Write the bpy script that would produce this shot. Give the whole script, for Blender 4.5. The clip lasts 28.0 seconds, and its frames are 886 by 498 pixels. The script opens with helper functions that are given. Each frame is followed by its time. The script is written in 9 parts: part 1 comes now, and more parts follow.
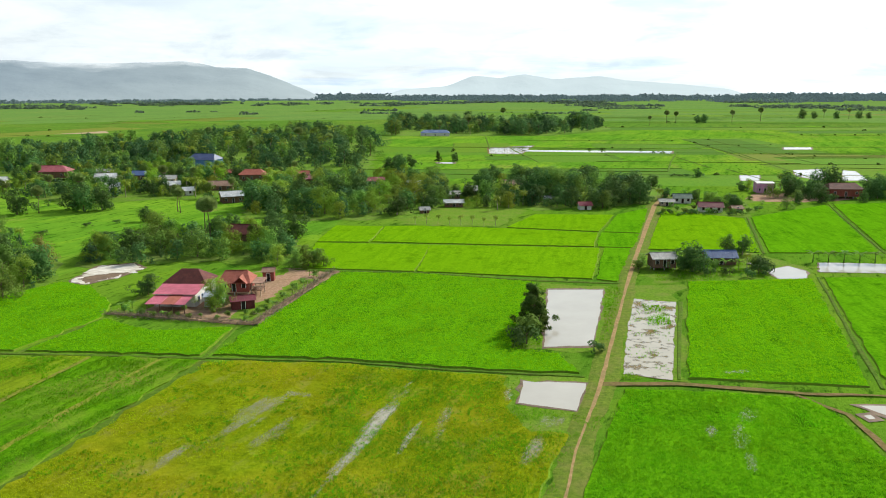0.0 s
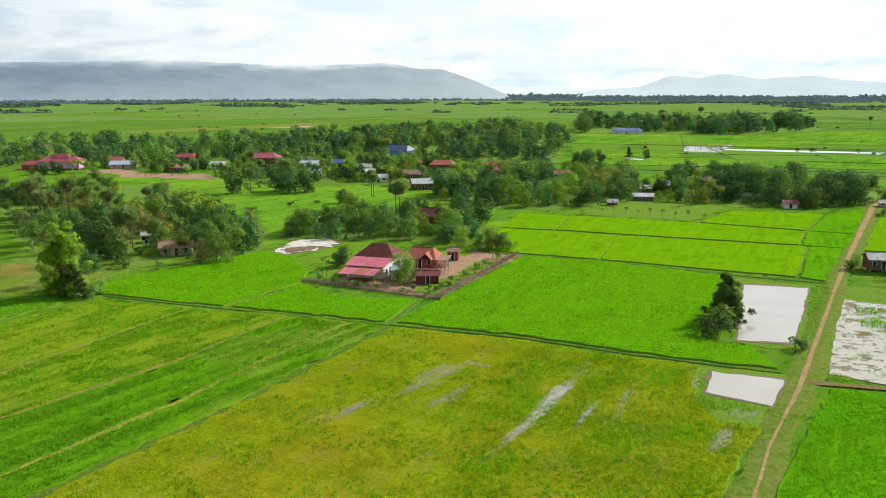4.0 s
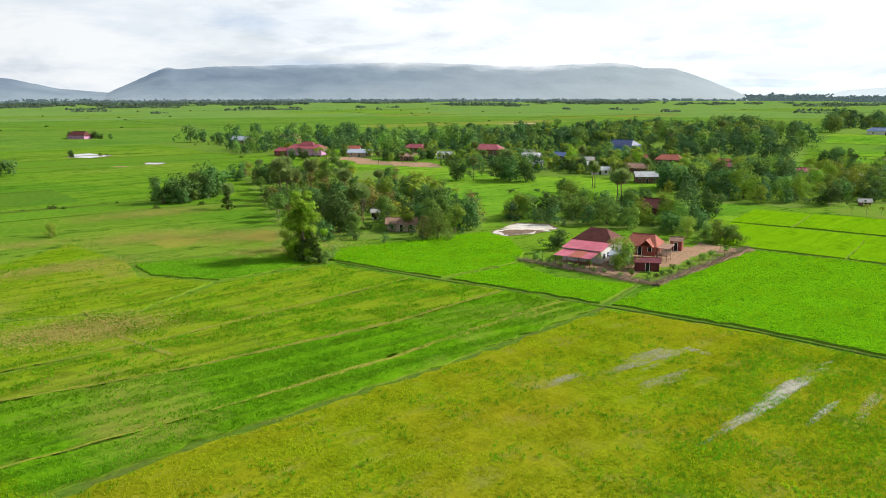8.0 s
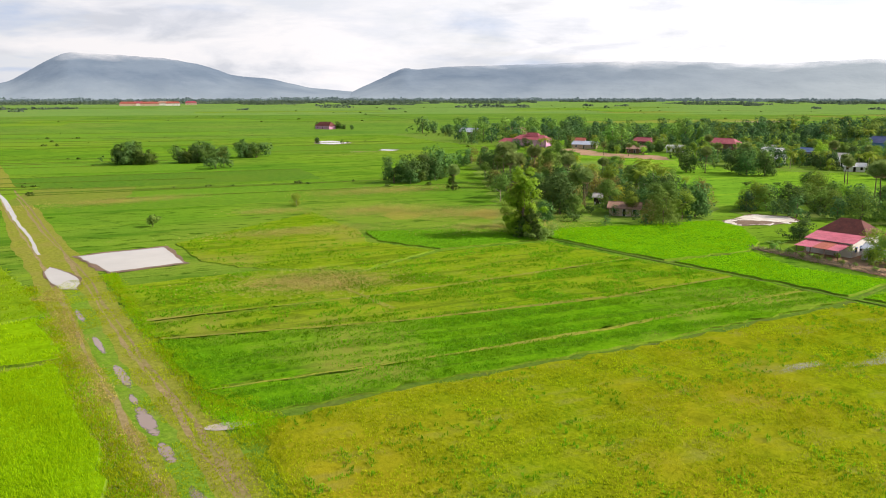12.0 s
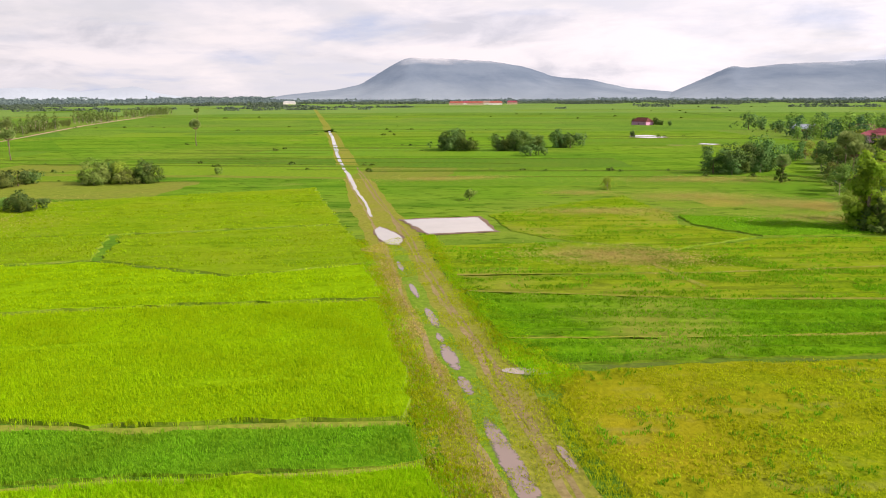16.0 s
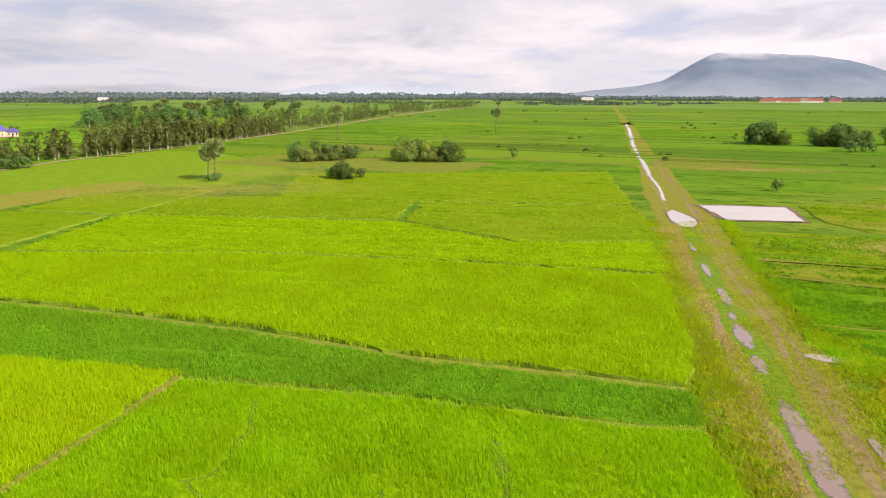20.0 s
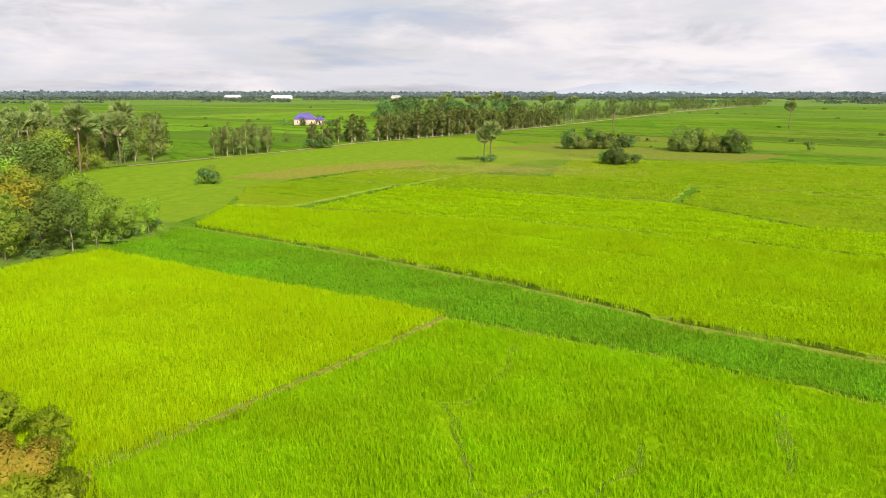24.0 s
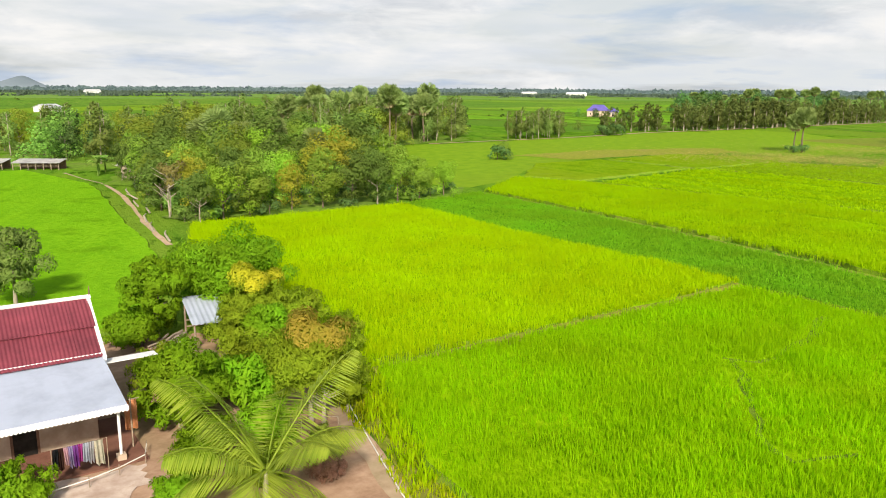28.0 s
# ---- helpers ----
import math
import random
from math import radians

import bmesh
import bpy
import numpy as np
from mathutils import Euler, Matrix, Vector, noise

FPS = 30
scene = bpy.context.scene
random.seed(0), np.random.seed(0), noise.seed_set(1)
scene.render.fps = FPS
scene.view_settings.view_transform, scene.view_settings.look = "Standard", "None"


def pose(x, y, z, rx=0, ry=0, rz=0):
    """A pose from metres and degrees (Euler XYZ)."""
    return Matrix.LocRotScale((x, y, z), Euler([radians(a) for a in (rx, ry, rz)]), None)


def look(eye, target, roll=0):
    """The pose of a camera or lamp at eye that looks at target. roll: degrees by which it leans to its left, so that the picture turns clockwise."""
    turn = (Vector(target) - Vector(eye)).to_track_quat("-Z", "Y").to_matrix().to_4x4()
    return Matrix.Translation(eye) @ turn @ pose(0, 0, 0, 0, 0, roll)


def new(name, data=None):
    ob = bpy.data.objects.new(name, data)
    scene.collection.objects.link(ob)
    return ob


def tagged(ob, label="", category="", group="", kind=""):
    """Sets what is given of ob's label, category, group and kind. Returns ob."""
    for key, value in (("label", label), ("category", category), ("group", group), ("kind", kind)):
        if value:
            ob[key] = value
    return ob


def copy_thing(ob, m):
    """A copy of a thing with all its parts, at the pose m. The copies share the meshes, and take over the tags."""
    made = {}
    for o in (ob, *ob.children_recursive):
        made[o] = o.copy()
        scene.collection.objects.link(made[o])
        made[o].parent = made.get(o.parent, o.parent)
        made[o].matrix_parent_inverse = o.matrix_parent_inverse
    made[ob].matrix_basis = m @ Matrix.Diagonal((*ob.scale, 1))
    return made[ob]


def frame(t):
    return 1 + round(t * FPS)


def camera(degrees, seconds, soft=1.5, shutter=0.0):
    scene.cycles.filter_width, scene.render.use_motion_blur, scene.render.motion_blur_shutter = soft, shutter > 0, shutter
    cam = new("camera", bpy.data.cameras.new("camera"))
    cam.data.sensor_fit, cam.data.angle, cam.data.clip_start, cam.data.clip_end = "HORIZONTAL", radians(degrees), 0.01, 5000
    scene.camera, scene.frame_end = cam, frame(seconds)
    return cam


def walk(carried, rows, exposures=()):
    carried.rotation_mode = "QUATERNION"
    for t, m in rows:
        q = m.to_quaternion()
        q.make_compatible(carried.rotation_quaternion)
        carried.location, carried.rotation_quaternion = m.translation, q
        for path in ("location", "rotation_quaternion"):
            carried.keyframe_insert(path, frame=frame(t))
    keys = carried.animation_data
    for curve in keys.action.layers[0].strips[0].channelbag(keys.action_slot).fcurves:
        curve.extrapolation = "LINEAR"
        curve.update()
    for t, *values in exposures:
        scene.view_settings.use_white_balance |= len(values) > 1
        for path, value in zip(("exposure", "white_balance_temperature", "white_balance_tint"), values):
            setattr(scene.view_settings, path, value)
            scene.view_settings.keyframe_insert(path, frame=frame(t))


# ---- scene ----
# ---------------------------------------------------------------- camera and its path
# seconds, x, y, z, pitch, roll, yaw
PATH = [
    (0.0, 0.00, 0.00, 47.84, -11.79, -0.10, 0.00),
    (0.5, 0.02, 0.11, 47.32, -11.74, -0.13, 0.42),
    (1.0, 0.04, 0.21, 46.71, -11.73, -0.13, 1.70),
    (1.5, 0.03, 0.28, 46.04, -11.76, -0.13, 3.14),
    (2.0, -0.02, 0.34, 45.42, -11.75, -0.12, 4.92),
    (2.5, -0.07, 0.33, 44.81, -11.75, -0.12, 7.60),
    (3.0, -0.10, 0.33, 44.28, -11.69, -0.10, 9.94),
    (3.5, -0.14, 0.32, 43.74, -11.68, -0.07, 12.06),
    (5.5, -0.64, 0.77, 41.53, -11.70, -0.14, 19.48),
    (6.0, -0.62, 0.80, 40.92, -11.73, -0.14, 21.84),
    (6.5, -0.57, 0.81, 40.36, -11.70, -0.12, 23.97),
    (7.0, -0.49, 0.77, 39.73, -11.67, -0.09, 26.54),
    (7.5, -0.50, 0.72, 39.13, -11.61, -0.09, 28.98),
    (8.0, -0.57, 0.73, 38.48, -11.58, -0.10, 30.33),
    (8.5, -0.68, 0.77, 37.84, -11.56, -0.09, 32.05),
    (9.0, -0.76, 0.83, 37.31, -11.50, -0.07, 34.06),
    (9.5, -0.80, 0.91, 36.72, -11.47, -0.02, 35.51),
    (10.0, -0.82, 0.99, 36.07, -11.50, 0.03, 37.95),
    (10.5, -0.89, 1.16, 35.42, -11.51, 0.07, 40.37),
    (11.0, -0.93, 1.19, 34.63, -11.58, 0.08, 43.52),
    (11.5, -1.02, 1.23, 33.94, -11.58, 0.06, 45.06),
    (13.5, -1.81, 2.05, 30.11, -11.46, -0.33, 55.63),
    (14.0, -2.09, 2.02, 29.59, -11.48, -0.34, 58.53),
    (14.5, -2.34, 1.93, 29.08, -11.47, -0.35, 61.39),
    (15.0, -2.44, 1.95, 28.52, -11.44, -0.35, 65.06),
    (15.5, -2.53, 2.01, 28.00, -11.40, -0.33, 67.59),
    (16.0, -2.60, 2.06, 27.44, -11.37, -0.31, 69.95),
    (16.5, -2.72, 2.02, 26.83, -11.38, -0.29, 72.92),
    (17.0, -2.78, 2.00, 26.26, -11.41, -0.24, 75.53),
    (17.5, -2.80, 1.97, 25.71, -11.46, -0.20, 78.52),
    (18.0, -2.82, 1.92, 25.22, -11.46, -0.17, 81.35),
    (18.5, -2.82, 1.96, 24.80, -11.43, -0.12, 83.49),
    (19.0, -2.84, 1.96, 24.25, -11.48, -0.07, 86.35),
    (19.5, -2.91, 1.90, 23.80, -11.48, -0.01, 89.09),
    (20.0, -2.96, 1.92, 23.29, -11.53, 0.08, 91.52),
    (20.5, -3.05, 1.93, 22.77, -11.54, 0.13, 93.92),
    (21.0, -3.14, 1.91, 22.17, -11.58, 0.14, 96.65),
    (21.5, -3.25, 1.87, 21.62, -11.59, 0.16, 99.43),
    (23.5, -4.37, 1.38, 19.35, -11.54, 0.03, 110.07),
    (24.0, -4.36, 1.36, 18.91, -11.55, 0.04, 111.61),
    (24.5, -4.37, 1.36, 18.49, -11.57, 0.05, 114.27),
    (25.0, -4.38, 1.31, 18.06, -11.64, 0.04, 117.52),
    (25.5, -4.42, 1.28, 17.67, -11.64, 0.03, 118.88),
    (26.0, -4.41, 1.29, 17.09, -11.67, 0.01, 122.60),
    (26.5, -4.57, 1.27, 16.51, -11.71, 0.06, 125.21),
    (27.0, -4.65, 1.18, 15.94, -11.74, 0.14, 127.91),
    (27.5, -4.63, 1.04, 15.37, -11.74, 0.26, 130.72),
    (28.0, -4.64, 0.96, 14.87, -11.74, 0.39, 132.89),
]
cam = camera(60.1, 28.0, soft=1.0)
EXPOSURES = [(0.0, 0.24, 6350, 3), (8.0, 0.33, 6450, 8), (11.0, 0.38, 6700, 13), (14.0, 0.41, 6870, 18), (16.0, 0.42, 6970, 23), (20.0, 0.44, 6970, 24), (24.0, 0.44, 6900, 18), (28.0, 0.48, 6850, 10)]
walk(cam, [(t, pose(x, y, z, 90 + p, 0, w) @ pose(0, 0, 0, 0, 0, r)) for t, x, y, z, p, r, w in PATH], EXPOSURES)

# ---------------------------------------------------------------- sky and sun
SUN_YAW, SUN_UP = -42.0, 34.0
sun_way = Vector((math.sin(radians(-SUN_YAW)) * math.cos(radians(SUN_UP)),
                  math.cos(radians(SUN_YAW)) * math.cos(radians(SUN_UP)), math.sin(radians(SUN_UP))))


def link(nt, a, b):
    nt.links.new(a, b)


def node(nt, kind, **sets):
    n = nt.nodes.new(kind)
    for k, v in sets.items():
        if k in n.inputs:
            n.inputs[k].default_value = v
        else:
            setattr(n, k, v)
    return n


def maths(nt, op, a, b=0.0, c=0.0, clamp=False):
    n = nt.nodes.new("ShaderNodeMath")
    n.operation, n.use_clamp = op, clamp
    for k, v in enumerate((a, b, c)):
        if isinstance(v, (int, float)):
            n.inputs[k].default_value = v
        else:
            nt.links.new(v, n.inputs[k])
    return n.outputs[0]


def ramp(nt, fac, stops):
    n = nt.nodes.new("ShaderNodeValToRGB")
    e = n.color_ramp.elements
    while len(e) < len(stops):
        e.new(0.5)
    for k, (p, c) in enumerate(stops):
        e[k].position, e[k].color = p, (*c, 1)
    nt.links.new(fac, n.inputs[0])
    return n.outputs[0]


def mixc(nt, fac, a, b, kind="MIX"):
    n = nt.nodes.new("ShaderNodeMix")
    n.data_type, n.blend_type = "RGBA", kind
    for k, v in ((0, fac), (6, a), (7, b)):
        if isinstance(v, (int, float)):
            n.inputs[k].default_value = v
        elif isinstance(v, tuple):
            n.inputs[k].default_value = (*v, 1)
        else:
            nt.links.new(v, n.inputs[k])
    return n.outputs[2]


def make_world():
    w = bpy.data.worlds.new("sky")
    scene.world = w
    w.use_nodes = True
    nt = w.node_tree
    nt.nodes.clear()
    out = nt.nodes.new("ShaderNodeOutputWorld")
    sky = nt.nodes.new("ShaderNodeTexSky")
    sky.sky_type, sky.sun_disc = "NISHITA", False
    sky.sun_elevation, sky.sun_rotation = radians(SUN_UP), radians(-SUN_YAW)
    sky.air_density, sky.dust_density, sky.ozone_density = 1.0, 2.0, 1.0
    tc = nt.nodes.new("ShaderNodeTexCoord")
    sep = nt.nodes.new("ShaderNodeSeparateXYZ")
    link(nt, tc.outputs["Generated"], sep.inputs[0])
    up = maths(nt, "MAXIMUM", sep.outputs[2], 0.0)
    den = maths(nt, "ADD", up, 0.11)
    com = nt.nodes.new("ShaderNodeCombineXYZ")
    link(nt, maths(nt, "DIVIDE", sep.outputs[0], den), com.inputs[0])
    link(nt, maths(nt, "DIVIDE", sep.outputs[1], den), com.inputs[1])
    n1 = node(nt, "ShaderNodeTexNoise", Scale=0.55, Detail=7.0, Roughness=0.55, Distortion=0.3)
    n2 = node(nt, "ShaderNodeTexNoise", Scale=0.3, Detail=5.0, Roughness=0.6, Distortion=0.2)
    for n in (n1, n2):
        link(nt, com.outputs[0], n.inputs["Vector"])
    dot = nt.nodes.new("ShaderNodeVectorMath")
    dot.operation = "DOT_PRODUCT"
    link(nt, tc.outputs["Generated"], dot.inputs[0])
    dot.inputs[1].default_value = sun_way
    glow = maths(nt, "MULTIPLY_ADD", dot.outputs["Value"], 0.5, 0.5, True)
    glow = maths(nt, "POWER", glow, 2.5)
    # a layer of cloud, white towards the sun, blue-grey below its thick parts
    grey = ramp(nt, n1.outputs[0], [(0.38, (0.63, 0.76, 0.97)), (0.50, (0.88, 0.94, 1.0)), (0.70, (0.80, 0.88, 1.0))])
    lit = maths(nt, "MULTIPLY_ADD", glow, CLOUD_GAIN, CLOUD_BASE)
    cloud = nt.nodes.new("ShaderNodeVectorMath")
    cloud.operation = "SCALE"
    link(nt, grey, cloud.inputs[0])
    link(nt, lit, cloud.inputs["Scale"])
    blue = nt.nodes.new("ShaderNodeVectorMath")
    blue.operation = "SCALE"
    link(nt, sky.outputs[0], blue.inputs[0])
    blue.inputs["Scale"].default_value = 0.075
    cover = ramp(nt, n2.outputs[0], [(0.32, (0.6, 0.6, 0.6)), (0.50, (1, 1, 1))])
    # the layer thins overhead, where one looks straight up through it
    cover = maths(nt, "MULTIPLY", cover, ramp(nt, up, [(0.12, (1, 1, 1)), (0.45, (0.45, 0.45, 0.45)), (0.9, (0.25, 0.25, 0.25))]))
    col = mixc(nt, cover, blue.outputs[0], cloud.outputs[0])
    # heaped clouds low over the plain: white heads, grey undersides, paler blue between
    flat = nt.nodes.new("ShaderNodeCombineXYZ")
    link(nt, sep.outputs[0], flat.inputs[0])
    link(nt, sep.outputs[1], flat.inputs[1])
    link(nt, maths(nt, "MULTIPLY", up, 3.6), flat.inputs[2])
    heap = node(nt, "ShaderNodeTexNoise", Scale=3.1, Detail=8.0, Roughness=0.56, Distortion=0.25)
    curl = node(nt, "ShaderNodeTexNoise", Scale=7.5, Detail=8.0, Roughness=0.6, Distortion=0.4)
    for n in (heap, curl):
        link(nt, flat.outputs[0], n.inputs["Vector"])
    bank = ramp(nt, up, [(0.0, (0, 0, 0)), (0.03, (0.02, 0.02, 0.02)), (0.055, (0.11, 0.11, 0.11)), (0.11, (0.03, 0.03, 0.03)), (0.3, (0, 0, 0))])
    puff = ramp(nt, maths(nt, "ADD", heap.outputs[0], bank), [(0.47, (0, 0, 0)), (0.60, (1, 1, 1))])
    shade = ramp(nt, maths(nt, "ADD", maths(nt, "MULTIPLY", curl.outputs[0], 0.6), maths(nt, "MULTIPLY", n1.outputs[0], 0.4)), [(0.40, (0.68, 0.725, 0.79)), (0.49, (0.89, 0.92, 0.965)), (0.56, (0.99, 1.0, 1.02))])
    heads = nt.nodes.new("ShaderNodeVectorMath")
    heads.operation = "SCALE"
    link(nt, shade, heads.inputs[0])
    link(nt, maths(nt, "MULTIPLY", lit, 1.12), heads.inputs["Scale"])
    low = ramp(nt, up, [(0.0, (0.9, 0.9, 0.9)), (0.25, (0.7, 0.7, 0.7)), (0.5, (0, 0, 0))])
    col = mixc(nt, maths(nt, "MULTIPLY", puff, low), col, heads.outputs[0])
    bg = nt.nodes.new("ShaderNodeBackground")
    link(nt, col, bg.inputs[0])
    bg.inputs[1].default_value = 1.0
    link(nt, bg.outputs[0], out.inputs[0])


CLOUD_GAIN, CLOUD_BASE = 0.58, 0.61
make_world()
sun = new("sun", bpy.data.lights.new("sun", "SUN"))
sun.data.energy, sun.data.angle, sun.data.color = 4.8, radians(5.0), (1.0, 0.93, 0.82)
sun.matrix_world = look(sun_way * 100, (0, 0, 0))

# ---------------------------------------------------------------- materials
def fresh(name):
    m = bpy.data.materials.new(name)
    m.use_nodes = True
    nt = m.node_tree
    nt.nodes.clear()
    out = nt.nodes.new("ShaderNodeOutputMaterial")
    return m, nt, out


def place(nt):
    return nt.nodes.new("ShaderNodeNewGeometry").outputs["Position"]


def noise_at(nt, vec, scale, detail=4.0, rough=0.55, stretch=None, turn=0.0):
    if stretch:
        mp = nt.nodes.new("ShaderNodeMapping")
        mp.vector_type = "TEXTURE"
        mp.inputs["Rotation"].default_value = (0, 0, radians(turn))
        mp.inputs["Scale"].default_value = tuple(1 / v for v in stretch)
        nt.links.new(vec, mp.inputs[0])
        vec = mp.outputs[0]
    n = node(nt, "ShaderNodeTexNoise", Scale=scale, Detail=detail, Roughness=rough)
    nt.links.new(vec, n.inputs["Vector"])
    return n.outputs[0]


def relief(nt, height, strength, distance=0.1):
    b = nt.nodes.new("ShaderNodeBump")
    b.inputs["Strength"].default_value, b.inputs["Distance"].default_value = strength, distance
    nt.links.new(height, b.inputs["Height"])
    return b.outputs[0]


def surface(name, dark, light, grain=3.0, stain=0.15, rough=0.85, metal=0.0, bump=0.4, dist=0.05, stain_to=None, spec=0.3):
    """Two-scale mottled surface: fine grain between dark and light, and larger stains."""
    m, nt, out = fresh(name)
    p = place(nt)
    fine = noise_at(nt, p, grain, 6.0, 0.65)
    broad = noise_at(nt, p, stain, 4.0, 0.6)
    col = ramp(nt, fine, [(0.3, dark), (0.7, light)])
    st = stain_to or tuple(c * 0.6 for c in dark)
    col = mixc(nt, maths(nt, "MULTIPLY", ramp(nt, broad, [(0.45, (0, 0, 0)), (0.7, (1, 1, 1))]), 0.55), col, st)
    info = nt.nodes.new("ShaderNodeObjectInfo").outputs["Random"]
    hsv = nt.nodes.new("ShaderNodeHueSaturation")
    nt.links.new(maths(nt, "MULTIPLY_ADD", info, 0.16, 0.92), hsv.inputs["Value"])
    nt.links.new(col, hsv.inputs["Color"])
    b = nt.nodes.new("ShaderNodeBsdfPrincipled")
    b.inputs["Roughness"].default_value, b.inputs["Metallic"].default_value = rough, metal
    b.inputs["Specular IOR Level"].default_value = spec if rough < 0.9 else 0.02
    nt.links.new(hsv.outputs[0], b.inputs["Base Color"])
    if bump:
        nt.links.new(relief(nt, fine, bump, dist), b.inputs["Normal"])
    nt.links.new(b.outputs[0], out.inputs[0])
    return m


def rice_ground(name, dark, light, patch, row_turn=0.0, rows=0.4, thin=0.0, cut=0.0):
    """Canopy of a rice field seen from above: tufts, rows, paler and darker patches; thin: share of bare mud between."""
    m, nt, out = fresh(name)
    p = place(nt)
    tuft = noise_at(nt, p, 1.6, 5.0, 0.7)
    row = noise_at(nt, p, 0.5, 4.0, 0.6, (0.12, 1.0, 1.0), row_turn)
    wide = noise_at(nt, p, 0.045, 4.0, 0.55)
    mid = noise_at(nt, p, 0.16, 5.0, 0.65)
    col = ramp(nt, maths(nt, "ADD", maths(nt, "MULTIPLY", tuft, 0.65), maths(nt, "MULTIPLY", row, 0.35)), [(0.38, dark), (0.58, light)])
    col = mixc(nt, ramp(nt, wide, [(0.42, (0, 0, 0)), (0.68, (0.7, 0.7, 0.7))]), col, patch)
    col = mixc(nt, ramp(nt, mid, [(0.30, (0.55, 0.55, 0.55)), (0.45, (0, 0, 0))]), col, tuple(c * 0.55 for c in dark))
    if thin:
        gap = maths(nt, "ADD", maths(nt, "MULTIPLY", mid, 0.6), maths(nt, "MULTIPLY", row, 0.4))
        col = mixc(nt, ramp(nt, gap, [(0.52, (0, 0, 0)), (0.66, (thin, thin, thin))]), col, (0.20, 0.17, 0.08))
    if cut:
        gone = noise_at(nt, p, 0.34, 5.0, 0.65, (0.09, 1.0, 1.0), row_turn)
        col = mixc(nt, ramp(nt, gone, [(0.41, (cut, cut, cut)), (0.49, (0, 0, 0))]), col, (0.045, 0.085, 0.010))
        col = mixc(nt, ramp(nt, noise_at(nt, p, 0.03, 4.0, 0.6), [(0.54, (0, 0, 0)), (0.68, (0.6, 0.6, 0.6))]), col, (0.30, 0.27, 0.06))
    d = nt.nodes.new("ShaderNodeBsdfDiffuse")
    t = nt.nodes.new("ShaderNodeBsdfTranslucent")
    mx = nt.nodes.new("ShaderNodeMixShader")
    mx.inputs[0].default_value = 0.12
    for s in (d, t):
        nt.links.new(col, s.inputs[0])
    nt.links.new(relief(nt, maths(nt, "ADD", tuft, maths(nt, "MULTIPLY", row, rows)), 0.8, 0.35), d.inputs["Normal"])
    nt.links.new(d.outputs[0], mx.inputs[1])
    nt.links.new(t.outputs[0], mx.inputs[2])
    nt.links.new(mx.outputs[0], out.inputs[0])
    return m


def leafy(name, dark, light, odd=None, through_light=0.3, rough=0.5, cast=1.0, patch=0.09, shine=0.12, mottle=1.0, clumpy=1.5):
    """Leaves: each one its own tone, each plant its own cast, with darker and paler spots in a stand."""
    m, nt, out = fresh(name)
    geo = nt.nodes.new("ShaderNodeNewGeometry")
    one = geo.outputs["Random Per Island"]
    info = nt.nodes.new("ShaderNodeObjectInfo").outputs["Random"]
    stops = [(0.0, dark), (0.75, light)]
    if odd:
        stops += [(0.9, light), (1.0, odd)]
    clump = noise_at(nt, geo.outputs["Position"], 0.7, 3.0, 0.6)
    col = ramp(nt, maths(nt, "ADD", maths(nt, "MULTIPLY", one, 0.36), maths(nt, "MULTIPLY_ADD", clump, clumpy, 0.27 - 0.5 * clumpy), 0.0, True), stops)
    spot = noise_at(nt, geo.outputs["Position"], patch, 3.0, 0.6)
    hsv = nt.nodes.new("ShaderNodeHueSaturation")
    hue = maths(nt, "ADD", maths(nt, "MULTIPLY_ADD", info, 0.032 * cast, 0.5 - 0.027 * cast), maths(nt, "MULTIPLY_ADD", spot, 0.06 * mottle, -0.03 * mottle))
    val = maths(nt, "MULTIPLY", maths(nt, "MULTIPLY_ADD", info, 0.5 * cast, 1.0 - 0.25 * cast), maths(nt, "MULTIPLY_ADD", spot, 1.1 * mottle, 1.0 - 0.55 * mottle))
    nt.links.new(hue, hsv.inputs["Hue"])
    nt.links.new(val, hsv.inputs["Value"])
    nt.links.new(col, hsv.inputs["Color"])
    b = nt.nodes.new("ShaderNodeBsdfPrincipled")
    b.inputs["Roughness"].default_value = rough
    b.inputs["Specular IOR Level"].default_value = shine
    t = nt.nodes.new("ShaderNodeBsdfTranslucent")
    mx = nt.nodes.new("ShaderNodeMixShader")
    mx.inputs[0].default_value = through_light
    nt.links.new(hsv.outputs[0], b.inputs["Base Color"])
    nt.links.new(hsv.outputs[0], t.inputs[0])
    nt.links.new(b.outputs[0], mx.inputs[1])
    nt.links.new(t.outputs[0], mx.inputs[2])
    nt.links.new(mx.outputs[0], out.inputs[0])
    return m


